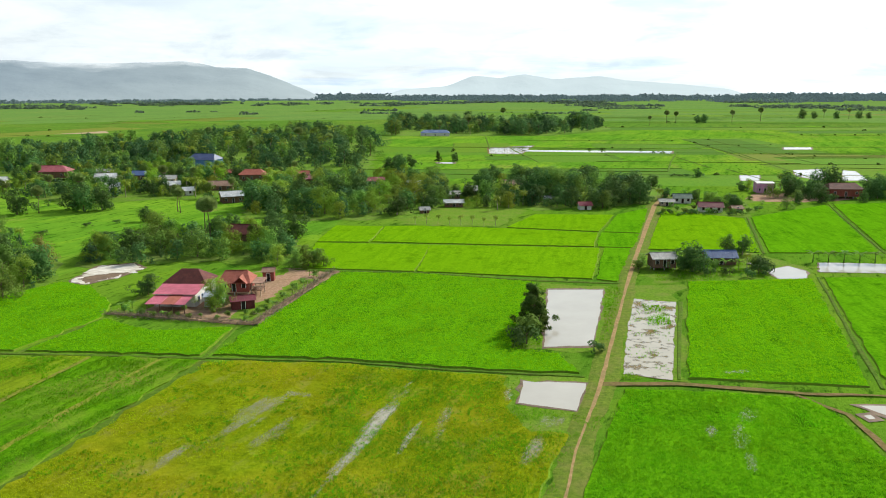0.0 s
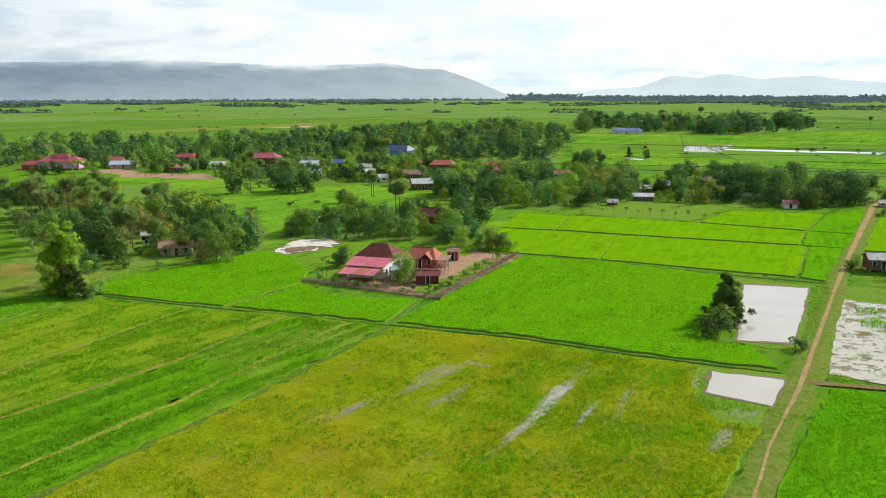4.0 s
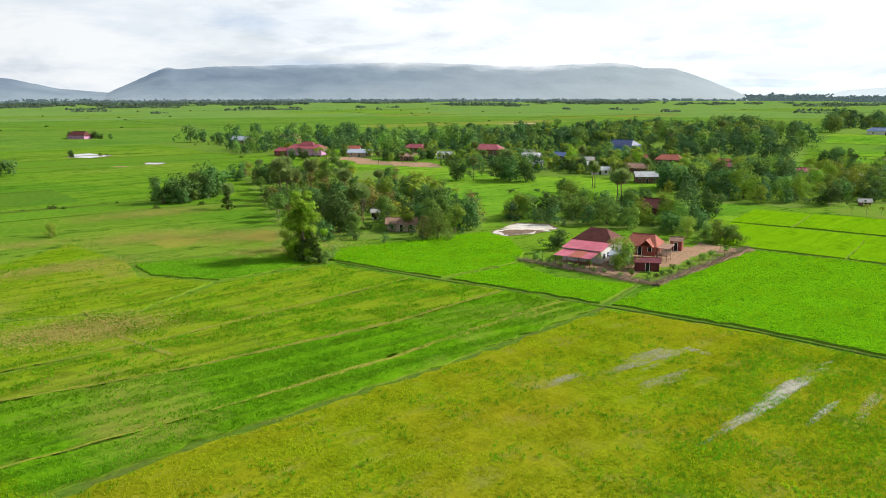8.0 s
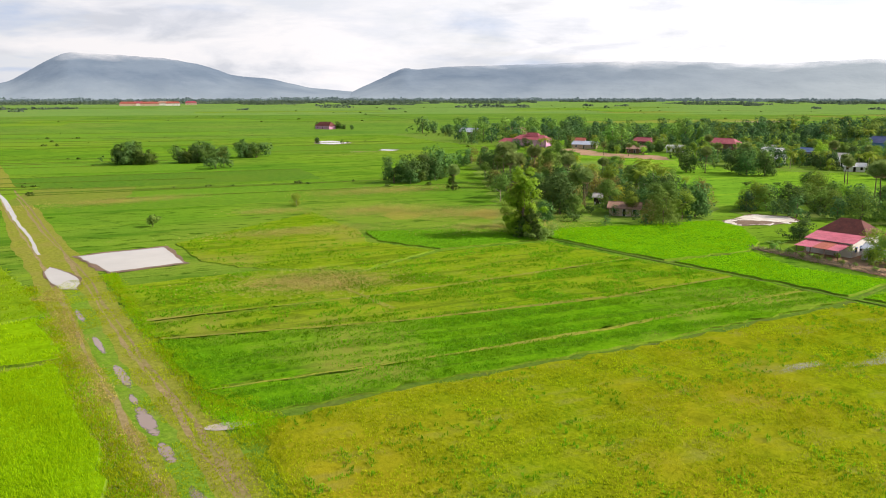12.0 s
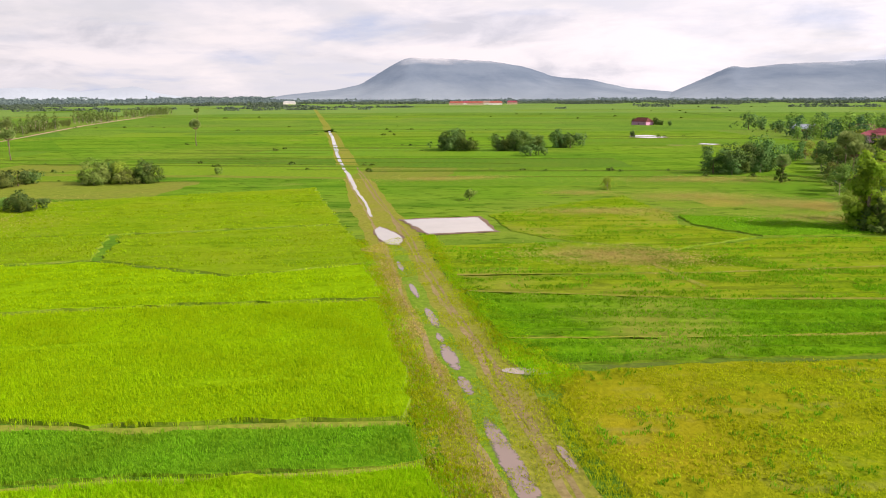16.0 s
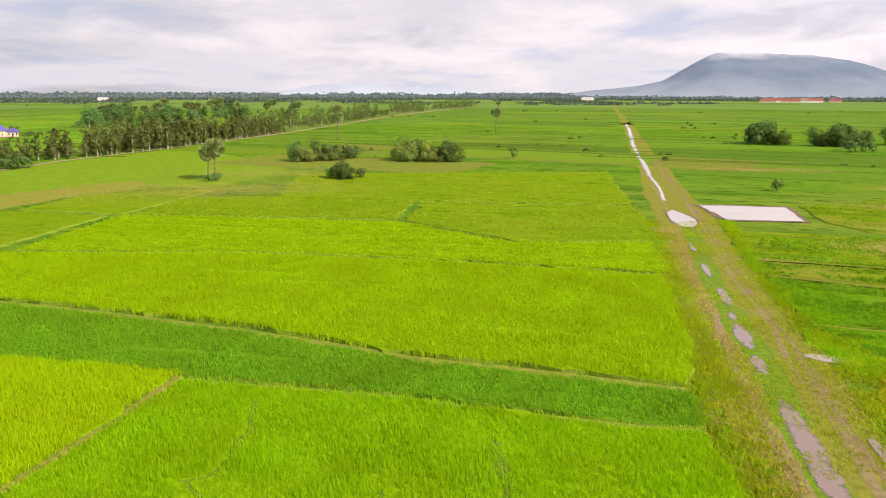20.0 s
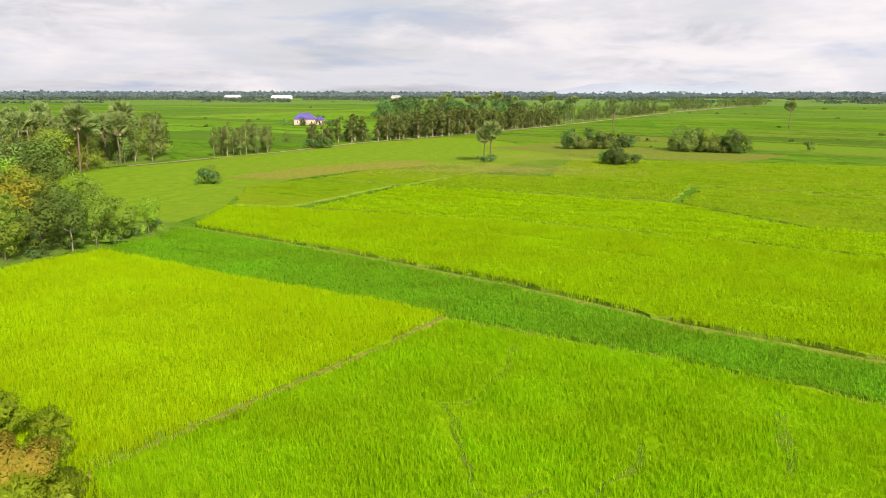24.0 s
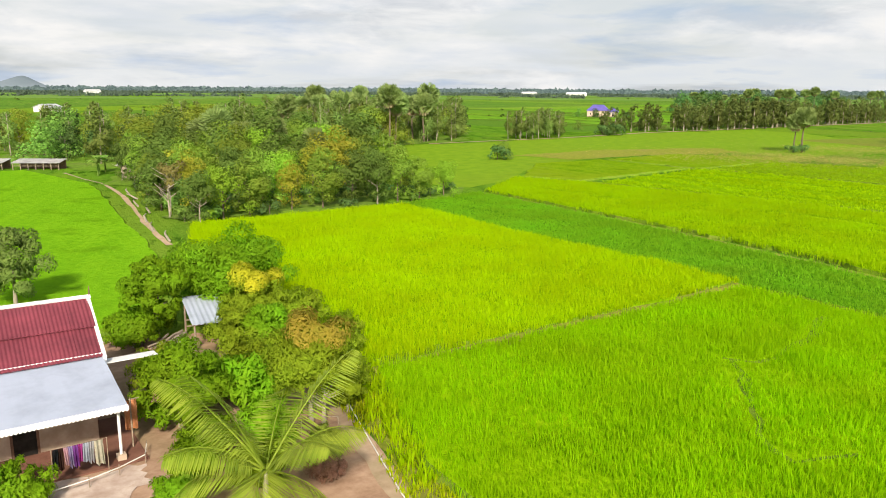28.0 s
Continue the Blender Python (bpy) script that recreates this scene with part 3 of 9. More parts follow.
M_LEAF_GROVE = leafy("leaf_grove", (0.110, 0.225, 0.022), (0.255, 0.425, 0.048), (0.40, 0.46, 0.06), 0.40, 0.8, 1.2, 0.15, 0.04, 0.8, clumpy=0.5)
M_LEAF_BROWN = leafy("leaf_brown", (0.13, 0.13, 0.035), (0.32, 0.29, 0.085), (0.46, 0.32, 0.10), 0.30, 0.8, 0.8, 0.15, 0.04, 1.0, clumpy=0.6)
M_CROWN_FRESH = leafy("crown_fresh", (0.155, 0.34, 0.024), (0.31, 0.53, 0.050), (0.42, 0.56, 0.06), 0.42, 0.8, 0.8, 0.15, 0.04, 0.6, clumpy=0.45)
M_CROWN_DEEP = leafy("crown_deep", (0.066, 0.138, 0.024), (0.165, 0.275, 0.052), (0.24, 0.32, 0.06), 0.35, 0.8, 0.9, 0.15, 0.05, 0.6, clumpy=0.45)
M_CROWN_MID = leafy("crown_mid", (0.120, 0.230, 0.024), (0.26, 0.40, 0.054), (0.38, 0.44, 0.06), 0.40, 0.8, 0.9, 0.15, 0.05, 0.6, clumpy=0.45)
M_CROWN_AUTUMN = leafy("crown_fading", (0.24, 0.29, 0.022), (0.45, 0.45, 0.055), (0.60, 0.38, 0.07), 0.42, 0.8, 0.6, 0.15, 0.04, 0.8, clumpy=0.6)
M_LEAF_GARDEN = leafy("leaf_garden", (0.145, 0.225, 0.012), (0.31, 0.42, 0.025), (0.52, 0.46, 0.05), 0.45, 0.7, 0.4, 0.3, 0.05, 0.9, clumpy=0.6)
M_PALM = leafy("leaf_palm", (0.125, 0.2, 0.05), (0.3, 0.39, 0.12), (0.4, 0.42, 0.17), 0.4, 0.7, 0.4)
M_LEAF_RED = leafy("leaf_dry_red", (0.24, 0.12, 0.08), (0.42, 0.24, 0.16), (0.46, 0.36, 0.2), 0.3, 0.8, 0.3)
M_PALM_DRY = leafy("leaf_palm_dry", (0.28, 0.20, 0.11), (0.48, 0.37, 0.23), None, 0.3, 0.8)
M_COCO = leafy("leaf_coconut", (0.150, 0.245, 0.022), (0.40, 0.49, 0.060), (0.56, 0.54, 0.14), 0.5, 0.5, 0.3)
M_BARK = surface("bark", (0.10, 0.075, 0.05), (0.24, 0.19, 0.13), 6.0, 0.8, 0.95, bump=0.8, dist=0.03)
M_BARK_PALE = surface("bark_pale", (0.28, 0.235, 0.17), (0.47, 0.40, 0.32), 4.0, 0.8, 0.9, bump=0.5, dist=0.02)
# pale greyed leaf colour, with the haze of distance painted in
M_FAR = leafy("hazed_far_leaf", (0.085, 0.130, 0.095), (0.140, 0.190, 0.130), None, 0.5, 0.9, 0.5, 0.006)
# blue-grey haze is put into these leaves as colour and glow
M_FAR_BELT = far_trees("hazed_belt_leaf", (0.060, 0.085, 0.070), (0.060, 0.084, 0.092))
M_ROOF_RED = corrugated_paint("roof_red", (0.25, 0.045, 0.06), (0.37, 0.085, 0.105))
M_ROOF_PINK = corrugated_paint("roof_pink", (0.42, 0.09, 0.13), (0.58, 0.16, 0.22))
M_ROOF_DARKRED = corrugated_paint("roof_tile_dark", (0.085, 0.023, 0.020), (0.15, 0.038, 0.030), 0.8)
M_ROOF_ORANGE = corrugated_paint("roof_tile_orange", (0.28, 0.075, 0.05), (0.38, 0.12, 0.085), 0.8)
M_ROOF_MAROON = corrugated_paint("roof_maroon", (0.135, 0.026, 0.038), (0.205, 0.040, 0.056), 0.6)
M_ROOF_BLUE = corrugated_paint("roof_blue", (0.075, 0.12, 0.27), (0.11, 0.17, 0.36))
M_ROOF_NAVY = corrugated_paint("roof_navy", (0.035, 0.055, 0.15), (0.06, 0.085, 0.21))
M_ROOF_ZINC = corrugated_paint("roof_zinc", (0.50, 0.50, 0.50), (0.68, 0.68, 0.67), 0.4, 0.4)
M_ROOF_OLD = corrugated_paint("roof_old_tin", (0.30, 0.29, 0.28), (0.50, 0.48, 0.46), 0.7, 0.1)
M_ROOF_RUST = corrugated_paint("roof_rust", (0.24, 0.13, 0.09), (0.42, 0.27, 0.20), 0.8)
M_ROOF_GREEN = corrugated_paint("roof_green", (0.075, 0.125, 0.095), (0.10, 0.16, 0.12), 0.6, 0.0)
M_ROOF_GREY = corrugated_paint("roof_steel_blue", (0.345, 0.385, 0.475), (0.375, 0.415, 0.505), 0.55, 0.0)
M_ROOF_PURPLE = corrugated_paint("roof_purple", (0.099, 0.074, 0.310), (0.149, 0.124, 0.384))
M_WALL_WHITE = surface("wall_white", (0.62, 0.60, 0.56), (0.78, 0.76, 0.72), 2.0, 0.5, 0.9, bump=0.1)
M_WALL_WOOD = surface("wall_wood", (0.13, 0.07, 0.045), (0.26, 0.15, 0.10), 5.0, 0.8, 0.85, bump=0.3, dist=0.02)
M_WALL_RED = surface("wall_redwood", (0.22, 0.05, 0.04), (0.34, 0.09, 0.07), 4.0, 0.7, 0.85, bump=0.3, dist=0.02)
M_WALL_MAROON = surface("wall_maroon", (0.10, 0.022, 0.024), (0.17, 0.038, 0.036), 4.0, 0.7, 0.85, bump=0.3, dist=0.02)
M_WALL_BLUE = surface("wall_blue", (0.10, 0.22, 0.50), (0.16, 0.30, 0.58), 3.0, 0.6, 0.8, bump=0.1)
M_WALL_PINK = surface("wall_pink", (0.52, 0.24, 0.40), (0.62, 0.33, 0.48), 3.0, 0.6, 0.8, bump=0.1)
M_WALL_CLAY = surface("wall_clay", (0.47, 0.35, 0.255), (0.61, 0.485, 0.37), 2.5, 0.6, 0.9, bump=0.2)
M_CONCRETE = surface("concrete", (0.36, 0.33, 0.30), (0.50, 0.47, 0.43), 2.5, 0.6, 0.9, bump=0.2)
M_WHITE = surface("white_paint", (0.72, 0.71, 0.69), (0.82, 0.81, 0.79), 3.0, 1.0, 0.5, bump=0.05)
M_PIPE = surface("pale_pipe", (0.60, 0.57, 0.52), (0.72, 0.69, 0.64), 5.0, 1.0, 0.5, bump=0.05)
# near-black sheets in doors and windows, painting the unlit rooms behind
M_DARK = surface("dark_opening", (0.02, 0.018, 0.015), (0.045, 0.04, 0.035), 3.0, 1.0, 0.9, bump=0.0)
M_STICK = surface("dry_sticks", (0.20, 0.15, 0.10), (0.40, 0.32, 0.24), 7.0, 0.8, 0.95, bump=0.4, dist=0.02)
# hill colours already hold the haze of their distance
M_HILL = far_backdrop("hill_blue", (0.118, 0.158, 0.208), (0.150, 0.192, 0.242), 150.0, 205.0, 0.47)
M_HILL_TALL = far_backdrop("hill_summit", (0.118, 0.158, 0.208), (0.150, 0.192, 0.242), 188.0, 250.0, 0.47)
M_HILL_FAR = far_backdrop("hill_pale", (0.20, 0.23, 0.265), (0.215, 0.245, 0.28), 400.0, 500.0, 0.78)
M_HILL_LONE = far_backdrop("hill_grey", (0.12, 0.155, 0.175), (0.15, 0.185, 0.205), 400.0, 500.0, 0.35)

# ---------------------------------------------------------------- mesh helpers
rng = np.random.default_rng(7)


def mesh_of(name, verts, faces, material, smooth=False):
    me = bpy.data.meshes.new(name)
    me.from_pydata([tuple(v) for v in verts], [], [tuple(f) for f in faces])
    me.materials.append(material)
    if smooth:
        me.shade_smooth()
    me.update()
    return me


def part(name, bm, material, parent, label=""):
    """Links a bmesh as one mesh object under a thing or under a part."""
    me = bpy.data.meshes.new(name)
    bm.to_mesh(me)
    bm.free()
    me.materials.append(material)
    ob = new(name, me)
    ob.parent = parent
    return tagged(ob, label)


def piece(name, me, parent, label=""):
    ob = new(name, me)
    ob.parent = parent
    return tagged(ob, label)


def box(bm, x0, y0, z0, x1, y1, z1, m=None):
    vs = [bm.verts.new((m @ Vector(c)) if m else c) for c in
          ((x0, y0, z0), (x1, y0, z0), (x1, y1, z0), (x0, y1, z0), (x0, y0, z1), (x1, y0, z1), (x1, y1, z1), (x0, y1, z1))]
    for f in ((3, 2, 1, 0), (4, 5, 6, 7), (0, 1, 5, 4), (1, 2, 6, 5), (2, 3, 7, 6), (3, 0, 4, 7)):
        bm.faces.new([vs[k] for k in f])


def boxes(*rows):
    bm = bmesh.new()
    for r in rows:
        box(bm, *r)
    return bm


def tube(bm, pts, radii, segs=6, caps=True):
    rings = []
    for k, (p, r) in enumerate(zip(pts, radii)):
        p = Vector(p)
        a = Vector(pts[min(k + 1, len(pts) - 1)]) - Vector(pts[max(k - 1, 0)])
        a = a.normalized() if a.length > 1e-6 else Vector((0, 0, 1))
        u = a.orthogonal().normalized()
        v = a.cross(u)
        rings.append([bm.verts.new(p + (u * math.cos(2 * math.pi * i / segs) + v * math.sin(2 * math.pi * i / segs)) * r) for i in range(segs)])
    for a, b in zip(rings, rings[1:]):
        for i in range(segs):
            bm.faces.new((a[i], a[(i + 1) % segs], b[(i + 1) % segs], b[i]))
    if caps:
        bm.faces.new(list(reversed(rings[0])))
        bm.faces.new(rings[-1])


def ragged(poly, step=2.5, jitter=0.3, seed=0):
    """The outline of a patch of ground, worn uneven."""
    r = np.random.default_rng(seed + 11)
    out = []
    for k, a in enumerate(poly):
        a, b = np.array(a, float), np.array(poly[(k + 1) % len(poly)], float)
        d = b - a
        n = max(1, int(np.hypot(*d) / step))
        side = np.array((-d[1], d[0])) / max(np.hypot(*d), 1e-6)
        for i in range(n):
            out.append(a + d * (i / n) + side * r.normal(0, jitter) * (0.4 if i == 0 else 1))
    return out


def sheet(name, poly, z, material, label, category, step=2.5, jitter=0.3, seed=0, kind="structure"):
    pts = ragged(poly, step, jitter, seed)
    ob = new(name, mesh_of(name, [(x, y, z) for x, y in pts], [range(len(pts))], material))
    return tagged(ob, label, category, kind=kind)


def slab(name, poly, height, material, label, category, step=2.0, jitter=0.35, seed=0, batter=0.25, grow=0.0):
    """A standing crop or bank: an uneven block with sloping sides."""
    pts = ragged(poly, step, jitter, seed)
    n = len(pts)
    c = np.mean(pts, 0)
    pts = [p + (p - c) / max(np.hypot(*(p - c)), 1e-6) * grow for p in pts]
    low = [(x, y, 0.0) for x, y in pts]
    top = []
    for x, y in pts:
        d = c - (x, y)
        d = d / max(np.hypot(*d), 1e-6) * batter
        top.append((x + d[0], y + d[1], height))
    faces = [(i, (i + 1) % n, n + (i + 1) % n, n + i) for i in range(n)] + [range(n, 2 * n)]
    me = mesh_of(name, low + top, faces, material)
    me.materials.append(M_STEM)
    for f in me.polygons[:n]:
        f.material_index = 1
    return tagged(new(name, me), label, category, kind="structure")


def ribbon(name, line, width, z, material, label, category, step=3.0, jitter=0.15, seed=0, height=0.0, kind="structure"):
    """A track, bank or ditch along a line; width a number or one for each point. With height it is a low bank."""
    r = np.random.default_rng(seed + 5)
    pts, ws = [], []
    w_all = width if isinstance(width, (list, tuple)) else [width] * len(line)
    for k in range(len(line) - 1):
        a, b = np.array(line[k], float), np.array(line[k + 1], float)
        n = max(1, int(np.hypot(*(b - a)) / max(step, np.hypot(*a) / 45)))
        for i in range(n):
            pts.append(a + (b - a) * i / n)
            ws.append(w_all[k] + (w_all[k + 1] - w_all[k]) * i / n)
    pts.append(np.array(line[-1], float))
    ws.append(w_all[-1])
    verts, faces = [], []
    soft = np.stack([np.convolve(r.normal(0, jitter * 2.2, len(pts) + 8), np.ones(9) / 9, "valid")[:len(pts)] for _ in range(3)])
    for k, p in enumerate(pts):
        d = pts[min(k + 1, len(pts) - 1)] - pts[max(k - 1, 0)]
        s = np.array((-d[1], d[0])) / max(np.hypot(*d), 1e-6)
        p = p + s * soft[0, k]
        l, rr = (max(0.12, ws[k] / 2 + soft[j, k] + r.normal(0, jitter * 0.25)) for j in (1, 2))
        cols = (-1, -0.6, 0.6, 1) if height else (-1, 1)
        for c in cols:
            q = p + s * (l if c < 0 else rr) * abs(c) * (1 if c > 0 else -1)
            verts.append((q[0], q[1], z + (height if abs(c) < 1 else 0)))
    m = 4 if height else 2
    for k in range(len(pts) - 1):
        for j in range(m - 1):
            a = k * m + j
            faces.append((a, a + m, a + m + 1, a + 1))
    ob = new(name, mesh_of(name, verts, faces, material))
    return tagged(ob, label, category, kind=kind)


# ---------------------------------------------------------------- the plain
def make_ground():
    radii = [0, 30, 60, 120, 250, 600, 1250, 2000, 3400, 4900]
    seg = 96
    verts, faces = [(0, 0, 0)], []
    for r in radii[1:]:
        for k in range(seg):
            a = 2 * math.pi * k / seg
            rr = r * (1 + (0.16 * noise.noise(Vector((math.cos(a) * 3, math.sin(a) * 3, r))) if 250 < r < 2600 else 0))
            verts.append((rr * math.cos(a), rr * math.sin(a), 0))
    for k in range(seg):
        faces.append((0, 1 + k, 1 + (k + 1) % seg))
    for i in range(len(radii) - 2):
        a, b = 1 + i * seg, 1 + (i + 1) * seg
        for k in range(seg):
            faces.append((a + k, b + k, b + (k + 1) % seg, a + (k + 1) % seg))
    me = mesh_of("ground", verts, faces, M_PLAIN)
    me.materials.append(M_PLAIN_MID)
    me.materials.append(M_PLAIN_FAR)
    # farther rings take the paler, hazed materials
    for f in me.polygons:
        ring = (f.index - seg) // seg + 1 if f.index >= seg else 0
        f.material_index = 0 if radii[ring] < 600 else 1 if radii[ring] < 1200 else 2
    tagged(new("ground", me), "flat green plain of rice paddies with low grassy dykes", "ground", kind="structure")


make_ground()

RICE = "dense bright green rice standing in a paddy"
STRIP = [(-143, -10.5), (-148, -62), (-172, -59), (-174, -41), (-168, -9)]
FIELDS = [
    # material, height, corners
    (M_RICE, 0.5, [(-42, 134), (-18.7, 132), (1.5, 127.6), (23, 124.6), (21, 134), (12.5, 137), (17, 160), (23, 187), (-6, 196.5), (-27, 198), (-38, 152.5)]),
    (M_RICE_FRESH, 0.5, [(-38, 204), (-8, 199.7), (-4.5, 234), (-40, 238)]),
    (M_RICE_FRESH, 0.5, [(-6.4, 199.5), (38, 191), (47.3, 229), (-3.3, 234)]),
    (M_RICE, 0.5, [(39.6, 190.6), (44, 188.5), (57, 228), (49.5, 229.3)]),
    (M_RICE_FRESH, 0.5, [(-40, 240.6), (-24, 240), (-21.6, 267), (-38, 269)]),
    (M_RICE_FRESH, 0.5, [(-22.4, 240), (46, 232), (52, 254.6), (23, 262.5), (-9, 268.5), (-20, 267.5)]),
    (M_RICE, 0.5, [(48, 231.7), (58, 230.4), (65.5, 252), (54, 254.8)]),
    (M_RICE_FRESH, 0.5, [(23, 265.5), (53, 257.6), (65.5, 292), (36, 293)]),
    (M_RICE, 0.5, [(55, 257), (66.5, 254.6), (83, 308), (68, 293)]),
    (M_RICE, 0.5, [(41.5, 122), (69.5, 118.2), (94, 190), (62, 187)]),
    (M_RICE, 0.5, [(73, 117.6), (98.2, 191), (150, 190), (140, 108)]),
    (M_RICE, 0.55, [(29.5, 116.6), (47, 114.6), (57, 111.8), (58.6, 105), (57.6, 90), (56, 60), (14, 60), (17, 83)]),
    (M_RICE_FRESH, 0.5, [(62.5, 228), (88, 303), (112.6, 283.4), (94, 223)]),
    (M_RICE, 0.5, [(117, 286), (160, 317), (129, 222), (97, 222.4)]),
    (M_RICE, 0.5, [(164, 318), (240, 330), (200, 222), (132, 222)]),
    (M_RICE_THIN, 0.22, [(-42, 130.2), (-18.7, 128.6), (1.5, 124.2), (10.6, 122.6), (9.4, 110), (12, 101), (17, 100.4), (11, 84), (7, 60), (0, 34), (-20, 31.5), (-43, 31.5), (-56, 33.6), (-66.5, 38.4), (-62.4, 58), (-58, 71), (-50.9, 94.5)]),
    (M_RICE_MID, 0.45, [(-69, 39.4), (-78, 37.8), (-66, 72), (-51, 131), (-44, 130.2), (-53, 94), (-60, 71), (-64, 58)]),
    (M_RICE_MID, 0.45, [(-79, 37.8), (-99, 41.2), (-83, 72), (-70, 105), (-64, 132.4), (-51.8, 131), (-66.8, 72)]),
    (M_RICE_OLIVE, 0.4, [(-101, 41.6), (-109, 43), (-97, 80), (-85, 131.8), (-64.8, 132.4), (-70.9, 105), (-83.9, 72)]),
    (M_RICE_OLIVE, 0.35, [(-110.5, 43.8), (-133, 48), (-127, 73), (-113, 86), (-117, 110), (-108, 134), (-86, 131.8), (-98.2, 80)]),
    (M_RICE, 0.5, [(-77.6, 136.4), (-45, 134), (-43.6, 150), (-59, 147.6), (-71.4, 156)]),
    (M_RICE, 0.5, [(-80.4, 136.6), (-73.4, 158), (-76, 168), (-88, 184), (-97, 188), (-106, 168), (-117, 150), (-112, 139)]),
    (M_RICE_DARK, 0.45, [(-136, 107), (-119, 111), (-111.5, 136), (-120, 150), (-147, 112)]),
    (M_RICE_OLIVE, 0.3, [(-129, 73), (-143, 68), (-164, 72), (-182, 120), (-149, 112), (-137, 105), (-119, 109.5), (-114.6, 87)]),
    (M_RICE_LIME, 0.75, [(-61.5, 20), (-64.3, 12.6), (-68.6, -3), (-76.6, -20), (-84, -43), (-91.6, -71), (-108, -78), (-110.4, -67), (-111, -30), (-106.6, -1.4), (-99, 27.6), (-69.3, 22.6)]),
    (M_RICE_DARK, 0.5, [(-60, 20), (-53.8, 19.3), (-54.4, 14), (-59.6, -4), (-62.6, -21), (-67, -47), (-72.4, -70), (-89.4, -71), (-82, -43), (-74.6, -20), (-66.6, -2.5), (-62.6, 12)]),
    (M_RICE_YELLOW, 0.8, [(-52.5, 18.4), (-53, 14.4), (-58, -3.6), (-61, -20.8), (-50, -23.1), (-40.5, -25.1), (-30.5, -27.7), (-27, -22.5), (-24, -16.5), (-22, -8), (-20, 5), (-22, 17.6), (-45, 18.6)]),
    (M_RICE_YELLOW, 0.8, [(-63, -21.6), (-67.4, -47), (-72.7, -69.4), (-61, -71.6), (-46, -74.6), (-41, -66), (-34, -46), (-28.4, -33.6), (-31, -28.4), (-40.5, -25.9), (-50, -23.9)]),
    (M_RICE_LIME, 0.6, [(-101, 29), (-108.4, -1.5), (-112.8, -30), (-112.4, -65), (-146.4, -63), (-140.6, -10), (-121, 10), (-122, 32)]),
    (M_RICE_WEST, 0.5, [(-123, 33), (-122, 11), (-142, -9), (-166, -6.6), (-162, 37.4), (-139.6, 36)]),
    (M_RICE_WEST, 0.45, [(-168, -6.4), (-174, -40), (-225, -46), (-232, 45), (-164, 37.6)]),
    (M_RICE_WEST, 0.5, [(-147.4, -64), (-152, -87), (-176, -84), (-187, -58)]),
    (M_RICE_WEST, 0.55, [(-113, -69), (-111, -79), (-132, -92), (-150, -88), (-146, -66)]),
    (M_RICE_WEST, 0.5, STRIP),
    (M_RICE_SOUTH, 0.3, [(-54.5, -149), (-54.6, -121), (-51.4, -109.4), (-47.1, -96.4), (-43.9, -86.6), (-41.0, -77.3), (-37.8, -67.5), (-33, -54), (-27, -45.6), (-5, -44.6), (2, -160)]),
]
for k, (mm, hh, corners) in enumerate(FIELDS):
    lab = {M_RICE_THIN.name: "sparse yellowing rice in a waterlogged paddy", M_RICE_DARK.name: "strip of dark green young rice in a paddy",
           M_RICE_YELLOW.name: "tall yellow-green ripening rice in a paddy", M_RICE_OLIVE.name: "patchy olive rice with bare muddy spots",
           M_RICE_LIME.name: "light lime green rice standing in a paddy", M_RICE_FRESH.name: "fresh bright green rice standing in a paddy"}.get(mm.name, RICE)
    slab("rice_field", corners, hh * 0.6, mm, lab, "rice field", seed=k, jitter=0.16 if 0 < k < 15 or k == 34 else 0.35, grow=0.75 if k in (1, 2, 3, 4, 5, 6, 7, 8) else 0.55 if k < 15 or k in (20, 21) else 0.8 if k in (15, 16, 17, 18, 19) else 0.0)

# dry, brownish patches among the western paddies
for k, (poly, mm) in enumerate([
        ([(-471, 873), (-451, 959), (-415, 958), (-377, 870), (-424, 849)], M_DUST),
        ([(-373, 270), (-362, 293), (-345, 282), (-355, 262)], M_SOIL),
        ([(-268, 354), (-222, 366), (-200, 345), (-254, 340)], M_SOIL),
        ([(-296, 362), (-262, 352), (-252, 362), (-285, 378)], M_SOIL),
        ([(-151.8, 150), (-154, 159.8), (-142.8, 159.7), (-135, 154), (-139.6, 147.6)], M_VERGE),
        ([(-140, 86), (-132, 90), (-123, 88.4), (-117.7, 85), (-125, 79)], M_VERGE),
        ([(-164.7, 131.3), (-168, 140), (-159, 143), (-153.5, 134.5), (-156, 128)], M_VERGE),
        ([(52, 186), (58, 220), (92, 224), (100, 200), (88, 186), (62, 189)], M_GRASS),
        ([(9, 110), (11, 101), (20, 99), (26, 118), (24, 123), (11, 123)], M_GRASS),
        ([(13, 137), (24, 134), (30, 136), (43, 182), (25, 187), (18, 160)], M_GRASS),
        ([(29, 121), (40.5, 120), (60, 186), (45, 184)], M_GRASS),
        ([(133, 331), (155, 326), (186, 334), (168, 350), (150, 356), (139, 346)], M_SOIL),
        ([(-16, 273), (20, 267), (30, 296), (34, 305), (15, 326), (-12, 305)], M_GRASS),
        ([(86, 286), (94, 312), (124, 322), (140, 345), (134, 330), (118, 288)], M_GRASS)]):
    sheet("bare_patch" if mm is not M_GRASS else "grass_patch", poly, 0.012 + 0.004 * k, mm,
          "rough grass beside the paddies" if mm is M_GRASS else "dry bare earth with thin grass", "ground", 4, 1.2, k)

